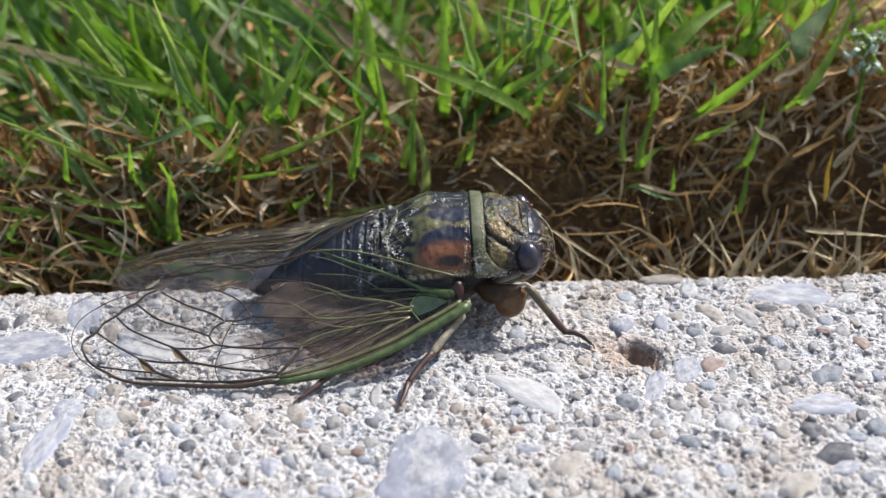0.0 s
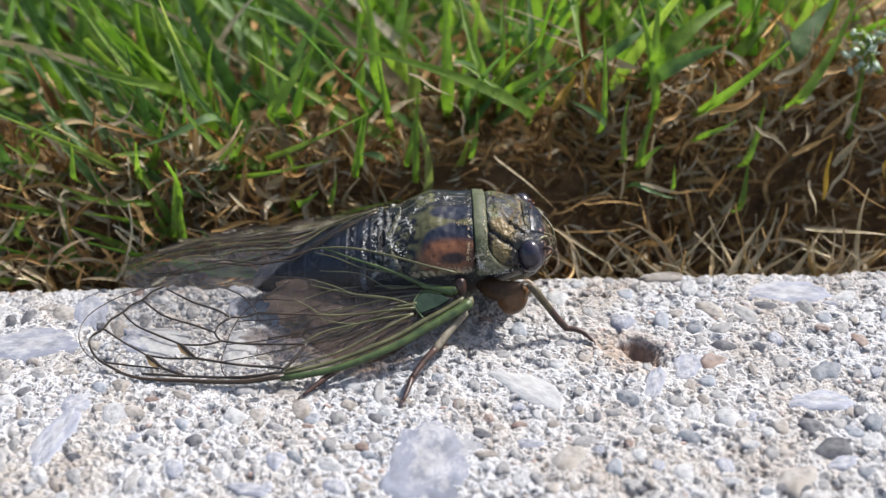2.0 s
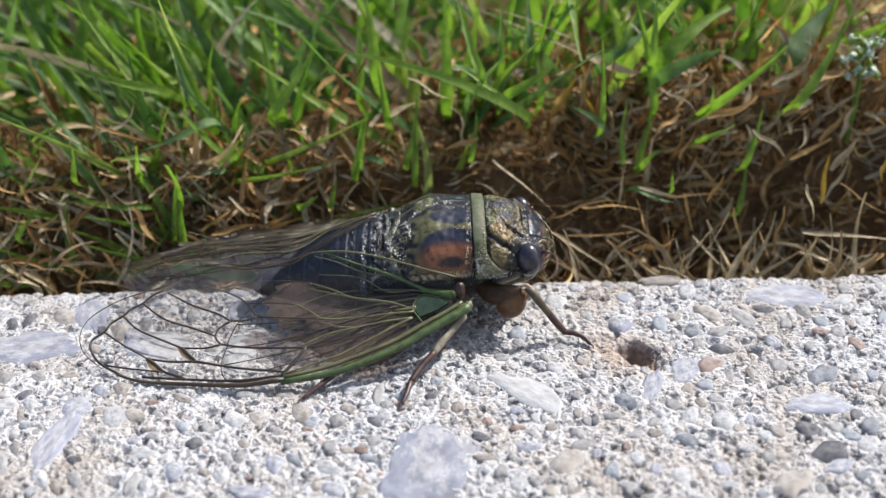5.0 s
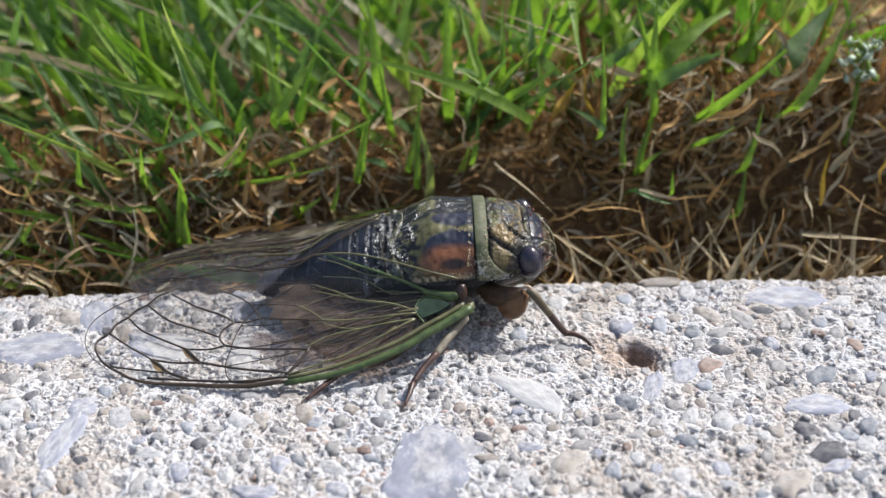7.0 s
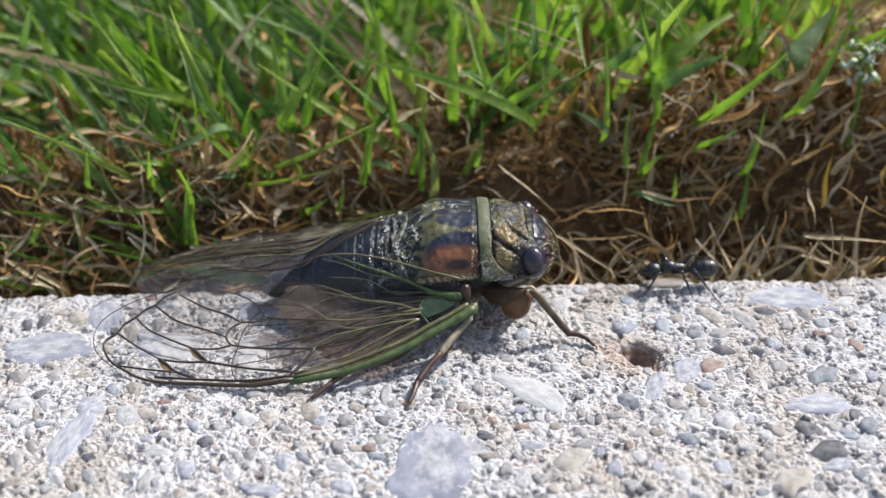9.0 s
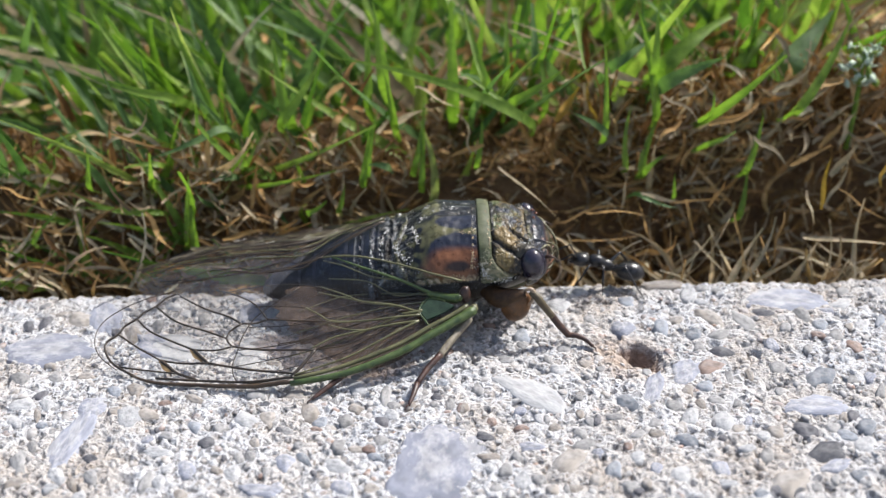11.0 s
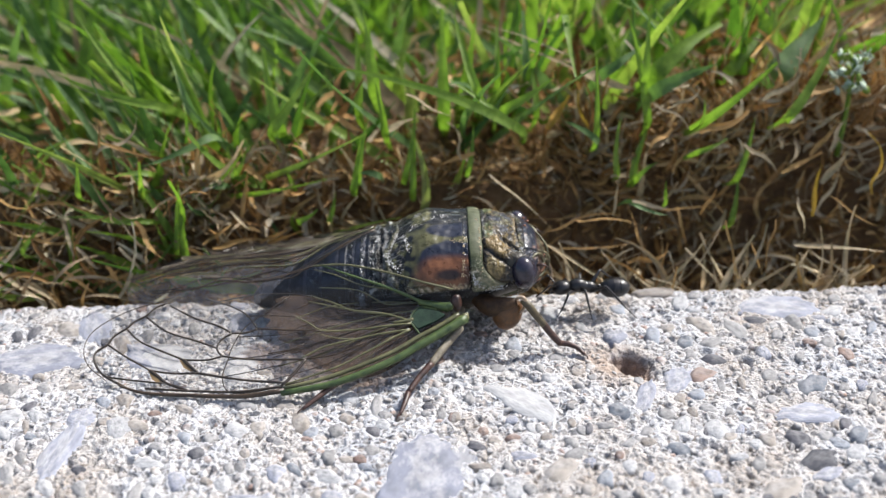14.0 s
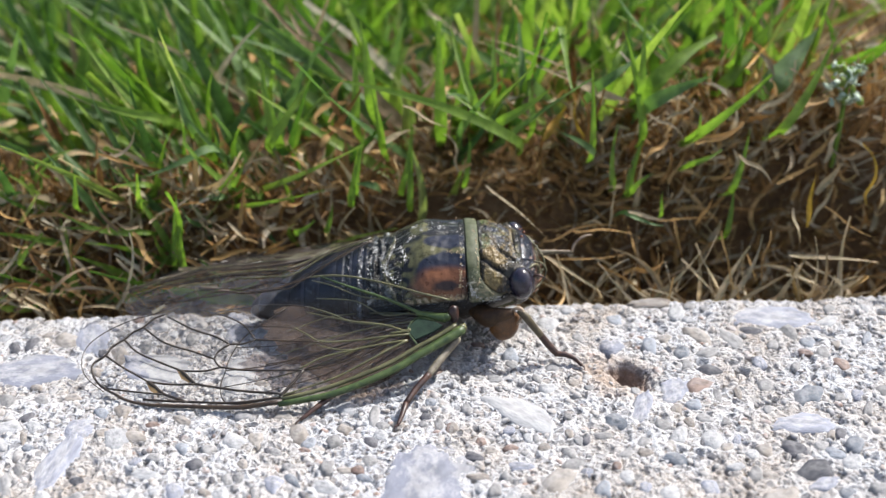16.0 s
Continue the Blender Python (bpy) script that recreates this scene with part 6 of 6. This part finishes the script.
def wing(side, droop, label):
    def at(u, v, up=0.0):
        if u < -10:
            v += 0.55 * min(1.0, (-10 - u) / 8.0) * (v - 2) / 11 * (1 if side < 0 else -0.6)
            u = -10 + 0.957 * (u + 10)
        return (u, side * v, max(wing_z(u, v) + (0.5 if side > 0 else 0.0), skin(u, v)) + up - droop * max(0.0, -20.0 - u) ** 2)

    lead = [(2.4, 8.5), (-1.5, 10.6), (-4.3, 12.0), (-9.2, 13.7), (-14.8, 13.8), (-21.0, 13.3), (-25.8, 12.6), (-29.0, 11.8), (-31.1, 11.0), (-33.0, 9.6), (-34.1, 7.8)]
    trail = [(1.4, 6.2), (-3.3, 5.4), (-7.0, 3.8), (-12.0, 1.9), (-17.6, 1.8), (-22.0, 2.0), (-25.7, 2.4), (-28.8, 3.1), (-31.3, 4.1), (-33.4, 5.8), (-34.1, 7.8)]
    if side > 0:
        trail = [(u, v - 7.5 * min(1.0, max(0.0, (-11.0 - u) / 6.0)) * min(1.0, max(0.0, (34.3 + u) / 4.0))) for u, v in trail]
    a, b = spline(lead, 5), spline(trail, 5)
    verts, faces = [], []
    m = 18
    for p, q in zip(a, b):
        for k in range(m + 1):
            u, v = p + (q - p) * (k / m)
            verts.append(at(u, v))
    for i in range(len(a) - 1):
        for k in range(m):
            c = i * (m + 1) + k
            faces.append((c, c + 1, c + m + 2, c + m + 1))
    w = from_lists("forewing", verts, faces, MEMBRANE if side < 0 else SMOKY, cicada, label)

    def vein(r0, r1, material, *pts, name="vein"):
        n = len(pts) - 1
        if name == "vein":
            r0, r1 = 0.82 * r0, 0.82 * r1
        rows = [(*at(u, v, 0.04), r0 + (r1 - r0) * i / n) for i, (u, v) in enumerate(pts)]
        return tube(name, rows, material, w, segs=6, steps=4)

    G, O, D, B = VEIN_GREEN, VEIN_OLIVE, VEIN_DARK, VEIN_BROWN
    vein(0.46, 0.26, G if side < 0 else B, (2.5, 8.5), (0.7, 9.5), (-1.5, 10.6), (-4.3, 12.0), (-9.2, 13.7), (-14.2, 13.8), name="front_edge")
    vein(0.26, 0.18, O, (1.9, 8.0), (0.3, 8.9), (-1.8, 9.85), (-4.6, 11.3), (-9.6, 13.0), (-14.0, 13.4), name="front_edge")
    vein(0.28, 0.14, B, (-13.9, 13.6), (-18.1, 13.5), (-22.8, 13.0), (-27.2, 12.3), (-29.7, 11.5))
    vein(0.15, 0.13, D, (-13.9, 13.2), (-18.1, 13.05), (-22.8, 12.6), (-27.2, 11.9))
    vein(0.15, 0.11, D, (-29.1, 11.7), (-31.6, 10.2), (-32.7, 8.9), (-32.8, 8.0), (-31.8, 7.3), (-31.3, 6.5), (-30.2, 5.8), (-29.6, 5.2), (-28.6, 4.7), (-27.7, 3.9), (-26.6, 3.5))
    vein(0.06, 0.05, B, (-31.2, 10.8), (-33.2, 9.3), (-34.1, 7.6), (-33.7, 5.9), (-32.0, 4.7), (-29.9, 3.9), (-27.8, 3.4), (-24.5, 2.4))
    vein(0.13, 0.10, D, (-31.8, 7.3), (-29.5, 8.8), (-27.0, 10.3))
    vein(0.20, 0.15, D, (-27.0, 10.3), (-26.1, 10.9), (-25.2, 11.6), (-22.9, 12.6))
    vein(0.12, 0.12, D, (-27.0, 10.3), (-24.8, 10.7), (-22.3, 11.0))
    vein(0.12, 0.12, D, (-30.2, 5.9), (-28.7, 7.2), (-26.3, 8.5), (-23.9, 9.5))
    vein(0.21, 0.16, D, (-23.9, 9.5), (-23.1, 10.3), (-22.3, 11.0))
    vein(0.11, 0.11, D, (-23.9, 9.5), (-21.7, 9.8), (-20.2, 9.6))
    vein(0.12, 0.11, D, (-28.6, 4.7), (-26.1, 6.6), (-23.1, 7.7), (-20.9, 8.7))
    vein(0.13, 0.12, D, (-20.9, 8.7), (-20.6, 9.2), (-20.2, 9.6))
    vein(0.12, 0.12, D, (-20.9, 8.7), (-20.6, 8.0), (-19.6, 7.4))
    vein(0.11, 0.12, D, (-26.3, 3.8), (-23.5, 5.5), (-21.1, 6.4), (-19.6, 7.4))
    vein(0.11, 0.10, D, (-19.6, 7.4), (-18.2, 7.5), (-17.1, 7.2))
    vein(0.11, 0.10, D, (-22.7, 3.6), (-20.3, 4.4), (-18.4, 5.6), (-17.1, 7.2))
    vein(0.11, 0.10, D, (-31.0, 10.5), (-28.5, 11.1), (-25.3, 11.6))
    vein(0.14, 0.13, D, (-22.3, 11.0), (-18.2, 11.9), (-13.9, 12.9))
    vein(0.12, 0.12, D, (-20.2, 9.6), (-17.9, 10.0), (-14.7, 10.6), (-12.1, 10.9))
    vein(0.17, 0.20, D, (-12.1, 10.9), (-13.0, 12.0), (-14.2, 13.2))
    vein(0.11, 0.09, B, (-17.1, 7.2), (-13.9, 7.7), (-10.8, 8.3))
    vein(0.08, 0.07, B, (-12.1, 10.9), (-9.4, 10.8), (-6.9, 10.0))
    vein(0.07, 0.06, B, (-15.8, 9.8), (-13.7, 9.8), (-12.4, 9.4))
    vein(0.13, 0.09, O, (-2.6, 9.0), (-4.8, 9.2), (-7.6, 9.5), (-10.4, 9.9), (-12.6, 10.8))
    vein(0.10, 0.05, O, (-7.6, 9.5), (-9.2, 9.2), (-11.0, 8.6))
    vein(0.13, 0.10, O, (-2.6, 9.0), (-4.3, 9.8), (-6.8, 11.1), (-9.4, 12.2), (-14.6, 13.2))
    vein(0.14, 0.08, O, (-2.5, 8.2), (-4.9, 7.2), (-8.0, 6.4), (-9.8, 5.5), (-12.0, 4.4))
    vein(0.07, 0.06, D, (-12.0, 4.4), (-14.5, 3.9), (-17.7, 3.6), (-21.9, 4.0))
    vein(0.11, 0.06, O, (-4.9, 7.2), (-7.0, 6.7), (-9.1, 6.1), (-12.3, 4.9))
    vein(0.13, 0.08, O, (-2.5, 8.4), (-4.9, 8.5), (-7.4, 8.5), (-10.6, 8.3), (-12.0, 7.4), (-13.4, 6.4))
    vein(0.07, 0.07, D, (-13.4, 6.4), (-15.8, 6.0), (-18.4, 5.8))
    vein(0.13, 0.11, O, (1.4, 6.2), (-1.2, 6.0), (-3.3, 5.4), (-4.8, 4.8), (-7.5, 3.6), (-9.7, 2.7), (-12.0, 1.9))
    vein(0.11, 0.07, D, (-11.9, 1.9), (-15.2, 1.75), (-19.0, 1.9), (-22.0, 2.1))
    vein(0.28, 0.10, G, (0.9, 7.0), (-1.2, 6.4), (-4.3, 5.8), (-7.5, 4.5), (-11.1, 2.2))
    vein(0.10, 0.05, O, (-2.4, 6.2), (-4.9, 6.1), (-7.5, 5.2), (-11.3, 3.9))
    vein(0.09, 0.05, O, (-4.3, 5.8), (-7.0, 5.1), (-9.7, 3.6), (-11.9, 2.3))
    vein(0.09, 0.11, G, (-0.1, 7.2), (-1.7, 6.8), (-2.5, 7.6), (-2.5, 8.3), (-2.0, 9.1), (-1.4, 10.1))
    vein(0.22, 0.10, O, (-2.3, 8.0), (-3.0, 8.1), (-4.2, 8.2))
    if side > 0:
        for k in range(34):
            q = k / 33 + 0.03 * math.sin(k * 5.1)
            pts = []
            for i in range(15):
                u = -6.0 - 1.5 * q - (1.6 + 0.25 * math.sin(3 * q)) * i
                pts.append((u, -3.6 * min(1.0, i / 5.0) + 1.0 + 14.2 * q + 0.22 * math.sin(u * 0.9 + k * 1.7) + 0.13 * math.sin(u * 2.3 + k * 2.9) + 1.6 * q * math.sin(math.pi * i / 14)))
            vein(0.085 + 0.035 * math.sin(k * 2.2), 0.05, (D, B, D, O)[k % 4], *pts)
    vein(0.46, 0.24, G, (1.0, 7.1), (0.0, 6.8), (-0.9, 6.5), (-1.8, 6.3), name="wing_root")
    vein(0.16, 0.30, O, (2.7, 8.0), (2.3, 8.3), (1.6, 8.7), name="wing_root")
    # green base cell
    cell = [at(u, v, 0.10) for u, v in ((0.6, 7.9), (0.0, 7.4), (-1.7, 6.9), (-2.4, 7.6), (-2.4, 8.3), (-1.9, 9.0), (-0.2, 8.4))]
    from_lists("base_cell", cell + [(x, y, z - 0.16) for x, y, z in cell], [tuple(range(7)), tuple(range(13, 6, -1))] + [(i, i + 7, (i + 1) % 7 + 7, (i + 1) % 7) for i in range(7)], TEAL, w, "teal-green leathery wing base", smooth=False)
    for du, dv in ((0, 0), (2.85, -0.85)):
        cell = [at(u + du, v + dv, 0.03) for u, v in ((-27.4, 10.05), (-26.9, 10.2), (-26.0, 10.9), (-25.3, 11.55), (-25.9, 11.6), (-26.7, 11.1))]
        from_lists("wing_spot", cell, [tuple(range(6))], SMOKE, w, "smoky amber spot on a cross vein")
    blob("wing_knuckle", (2.4, side * 8.35, 4.55), (0.42, 0.38, 0.42), VEIN_OLIVE, w, "yellowish knob at the wing's root", rough=0.15, seed=2.0)
    blob("wing_knuckle", (1.05, side * 7.1, 5.0), (0.4, 0.38, 0.4), VEIN_GREEN, w, "green knob at the wing's root", rough=0.15, seed=5.0)
    blob("wing_hinge", (1.7, side * 6.7, 5.1), (0.55, 0.6, 0.9), FOOT, w, "dark reddish-brown wing hinge", rough=0.2)
    return w


def hindwing(side, droop):
    def at(u, v):
        return (u, side * v, wing_z(u, v) - 0.4 - droop * max(0.0, -20.0 - u) ** 2)

    lead = [(-1.0, 7.6), (-6.0, 10.4), (-11.1, 12.5), (-16.2, 13.4), (-18.8, 13.1), (-19.6, 11.7)]
    trail = [(-2.0, 4.5), (-6.0, 3.0), (-10.1, 2.5), (-14.1, 3.8), (-17.8, 6.5), (-19.6, 11.7)]
    a, b = spline(lead, 5), spline(trail, 5)
    verts, faces = [], []
    for p, q in zip(a, b):
        for k in range(7):
            verts.append(at(*(p + (q - p) * (k / 6))))
    for i in range(len(a) - 1):
        for k in range(6):
            c = i * 7 + k
            faces.append((c, c + 1, c + 8, c + 7))
    w = from_lists("hindwing", verts, faces, MEMBRANE if side < 0 else SMOKY, cicada, "smaller clear wing beneath the forewing")
    # the pleated dusky inner part, widened at the base to deepen the shade there
    fold_v, fold_f = [], []
    for i in range(15):
        for k in range(13):
            u = -0.6 - (15.9 - 5.0 * abs(k / 12 - 0.35) + 0.5 * math.sin(k * 2.3)) * i / 14
            v = 3.4 + (5.6 + 3.4 * math.sin(math.pi * min(1.0, i / 13)) + 0.05 * i) * k / 12
            x, y, z = at(u, v)
            fold_v.append((x, y, z - 0.35 + 0.22 * (k % 2)))
    for i in range(14):
        for k in range(12):
            c = i * 13 + k
            fold_f.append((c, c + 1, c + 14, c + 13))
    from_lists("wing_fold", fold_v, fold_f, DUSKY, w, "dusky brown pleated fold of the hind wing")
    for r, pts in ((0.06, ((-12.1, 12.7), (-16.2, 13.4), (-18.8, 13.1), (-19.6, 11.7), (-19.3, 10.0), (-19.0, 8.6), (-17.8, 6.5), (-14.1, 3.8))),
                   (0.05, ((-19.3, 10.0), (-15.1, 9.8), (-12.0, 9.3), (-4.0, 7.3))), (0.05, ((-19.5, 11.6), (-16.1, 11.2), (-11.1, 10.3), (-4.0, 7.7))), (0.05, ((-18.6, 7.7), (-14.1, 7.8), (-9.1, 7.3)))):
        tube("vein", [(*at(u, v), r) for u, v in pts], VEIN_DARK, w, segs=5, steps=4)
    for k in range(7):
        q = k / 6
        tube("vein", [(*at(u, v), r) for u, v, r in ((-1.8, 5.6 + 2.2 * q, 0.09), (-5.5, 4.6 + 4.6 * q, 0.07), (-10.0, 4.2 + 7.0 * q, 0.05), (-13.5 - 2.5 * q, 5.2 + 7.4 * q, 0.035))], VEIN_OLIVE if k % 2 else VEIN_BROWN, w, segs=5, steps=4)


hindwing(-1, 0)
hindwing(1, 0.012)
wing(-1, 0, "clear wing with green front edge and dark branching veins")
wing(1, 0.012, "clear wing with dark branching veins, hanging past the kerb edge")


# ---- the ant (its own space: x forward, z up; mm) ----
ant = thing("ant", (90, -1.5, 0), "glossy black ant running along the kerb edge", "insect")
head = blob("head", (2.75, 0, 2.0), (0.95, 0.82, 0.72), ANT, ant, turn=(0, 14, 0))
for s in (-1, 1):
    blob("eye", (2.8, s * 0.6, 2.22), (0.16, 0.1, 0.16), ANT, head, detail=2)
    tube("mandible", [(3.45, s * 0.35, 1.75, 0.14), (3.8, s * 0.3, 1.6, 0.11), (4.0, s * 0.06, 1.5, 0.05)], ANT, head, segs=6)
    tube("antenna", [(3.3, s * 0.3, 2.25, 0.09), (3.9, s * 0.9, 2.75, 0.08), (4.1, s * 1.0, 2.8, 0.08), (4.9, s * 1.1, 2.1, 0.07), (5.4, s * 1.1, 1.7, 0.06)], ANT, head, segs=6, steps=4)
tube("thorax", [(2.05, 0, 1.95, 0.25), (1.7, 0, 2.1, 0.58), (1.1, 0, 2.25, 0.70), (0.4, 0, 2.1, 0.55), (-0.2, 0, 2.0, 0.56), (-0.7, 0, 1.7, 0.34)], ANT, ant, segs=14)
blob("petiole", (-1.0, 0, 1.85), (0.22, 0.26, 0.46), ANT, ant, detail=2)
gaster = blob("gaster", (-2.55, 0, 1.85), (1.55, 1.05, 1.0), ANT, ant, turn=(0, 6, 0))
for k in range(3):
    x = -1.75 - 0.62 * k
    tube("gaster_band", [(x, 1.06 * math.sqrt(max(0.1, 1 - ((x + 2.55) / 1.55) ** 2)) * math.sin(q), 1.87 + 1.01 * math.sqrt(max(0.1, 1 - ((x + 2.55) / 1.55) ** 2)) * math.cos(q), 0.05)
                         for q in (-1.6, -1.1, -0.6, 0, 0.6, 1.1, 1.6)], ANT, gaster, segs=5, steps=3)
ANT_LEGS = []
for hip, knee, shin, toe in (((1.6, 0.35, 1.75), (2.2, 1.35, 2.2), (2.9, 2.1, 0.8), (3.4, 2.4, 0.1)),
                             ((0.8, 0.40, 1.70), (0.7, 1.7, 2.6), (0.3, 2.7, 0.9), (0.1, 3.1, 0.1)),
                             ((0.0, 0.38, 1.65), (-1.3, 1.6, 3.0), (-3.1, 2.5, 1.2), (-4.3, 2.9, 0.1))):
    for s in (-1, 1):
        rel = [Vector((p[0] - hip[0], s * (p[1] - hip[1]), p[2] - hip[2])) for p in (hip, knee, shin, toe)]
        femur = from_lists("leg", *tube_lists(spline([(*rel[0], 0.16), (*(rel[0].lerp(rel[1], 0.5)), 0.19), (*rel[1], 0.11)], 4), 8), ANT, ant)
        tube("shin", [(*rel[1], 0.11), (*(rel[1].lerp(rel[2], 0.5)), 0.12), (*rel[2], 0.08)], ANT, femur, segs=6, steps=3)
        tube("foot", [(*rel[2], 0.07), (*(rel[2].lerp(rel[3], 0.5)), 0.05), (*rel[3], 0.04)], ANT, femur, segs=6, steps=3)
        femur.location = (hip[0] * MM, s * hip[1] * MM, hip[2] * MM)
        ANT_LEGS.append(femur)

# small pale weed at the top of the bank
weed = thing("weed", (46.0, 17, 11), "small pale grey-green weed on the bank", "plant")
for k in range(70):
    a, h, r = rng.uniform(0, 6.283), rng.uniform(4.0, 8.5), 1.9 * rng.random() ** 0.6
    blob("leaf", (r * math.cos(a), r * math.sin(a), h), (rng.uniform(0.4, 0.85), rng.uniform(0.25, 0.5), rng.uniform(0.06, 0.12)), LICHEN if k % 3 else GREEN, weed, turn=(rng.uniform(-60, 60), rng.uniform(-60, 60), rng.uniform(0, 180)), rough=0.5, detail=1, seed=k)
tube("stem", [(0, 0, -4, 0.3), (0.2, 0.1, 1, 0.28), (0.1, -0.2, 5, 0.22), (0.3, 0, 8, 0.15)], GREEN, weed, segs=6)


# ---- what moves ----
def motions():
    #        s, x, y, height, pitch, heading (degrees)
    rows = [
        (0, 420.0, -2.0, 0.0, 0, 180), (4.0, 300.0, -2.0, 0.0, 0, 180), (8.0, 110.0, -1.5, 0.0, 0, 180), (8.5, 60.0, -1.5, 0.0, 0, 180),
        (8.7, 41.36, -1.50, 0.09, 0, 180),
        (8.8, 32.35, -1.50, 0.34, 0, 180),
        (8.9, 26.83, -1.00, 0.41, 0, 182),
        (9, 23.48, -1.20, 0.17, 0, 184),
        (9.1, 22.52, -1.20, 0.20, 0, 183),
        (9.2, 22.13, -1.20, 0.15, 0, 182),
        (11.3, 15.35, -0.50, 0.67, -16, 180),
        (11.7, 15.24, -0.50, 0.57, -16, 180),
        (12.1, 15.33, -0.50, 0.65, -16, 180),
        (12.3, 15.48, -0.50, 0.79, -16, 180),
        (12.5, 15.13, -1.50, 0.26, 0, 180),
        (12.7, 14.61, -3.20, 0.48, 4, 182),
        (13, 14.63, -3.80, 0.55, 4, 182),
        (13.6, 14.82, -4.00, 0.75, 0, 182),
        (14.2, 14.83, -3.80, 1.02, -4, 182),
        (14.45, 15.11, -3.00, 0.71, -22, 182),
        (14.8, 15.37, -2.40, 0.78, -24, 182),
        (15, 15.26, -1.00, 1.16, -12, 182),
        (15.2, 15.19, -0.50, 1.06, -4, 180),
        (15.4, 15.06, -0.50, 0.92, -2, 178),
        (15.6, 15.05, -0.20, 0.53, -2, 176),
        (15.7, 15.28, 0.50, 0.03, 0, 164),
        (15.8, 14.80, 2.90, -3.75, 14, 134),
        (15.9, 15.20, 4.40, -6.40, 20, 116),
        (16, 14.80, 5.40, -8.60, 24, 108),
    ]
    walk(ant, [(t, pose(x * MM, y * MM, z * MM, 0, p, h)) for t, x, y, z, p, h in rows])
    lift = [(0, 0, 69, 0), (8.0, 0, 68, 0), (15.6, 0, 69, 0), (15.7, 0, 30, 28), (15.8, 0, 3, 40), (15.9, 0, -2, 24), (16.0, 0, 2, 2)]
    walk(far_foreleg, [(t, pose(*(v * MM for v in HIP), rx, ry, rz)) for t, rx, ry, rz in lift])
    curl = [(0, 8), (15.6, 8), (15.7, -50), (15.8, -84), (15.9, -84), (16.0, -84)]
    walk(far_foot, [(t, pose(*(v * MM for v in FAR_FOOT), 0, ry, 0)) for t, ry in curl])
    beat = [8.4 + 0.1 * k for k in range(9)]
    for n, femur in enumerate(ANT_LEGS):
        at = [v / MM for v in femur.location]
        side = 1 if n % 2 else -1
        phase = 1 if (n // 2 + n % 2) % 2 else -1
        steps_ = [(0, 0)] + [(t, 20 * phase * (1 if k % 2 else -1) * side) for k, t in enumerate(beat)] + [(9.4, 0), (11.2, 4 * phase), (12.3, -3 * phase), (12.5, 16 * phase), (12.7, -6 * phase), (14.2, 0), (14.6, -12 * phase), (15.0, 8 * phase), (15.4, -8 * phase), (15.7, 12 * phase), (15.8, -14 * phase), (16.0, 0)]
        walk(femur, [(t, pose(*(v * MM for v in at), 0, 0, a)) for t, a in steps_])


motions()
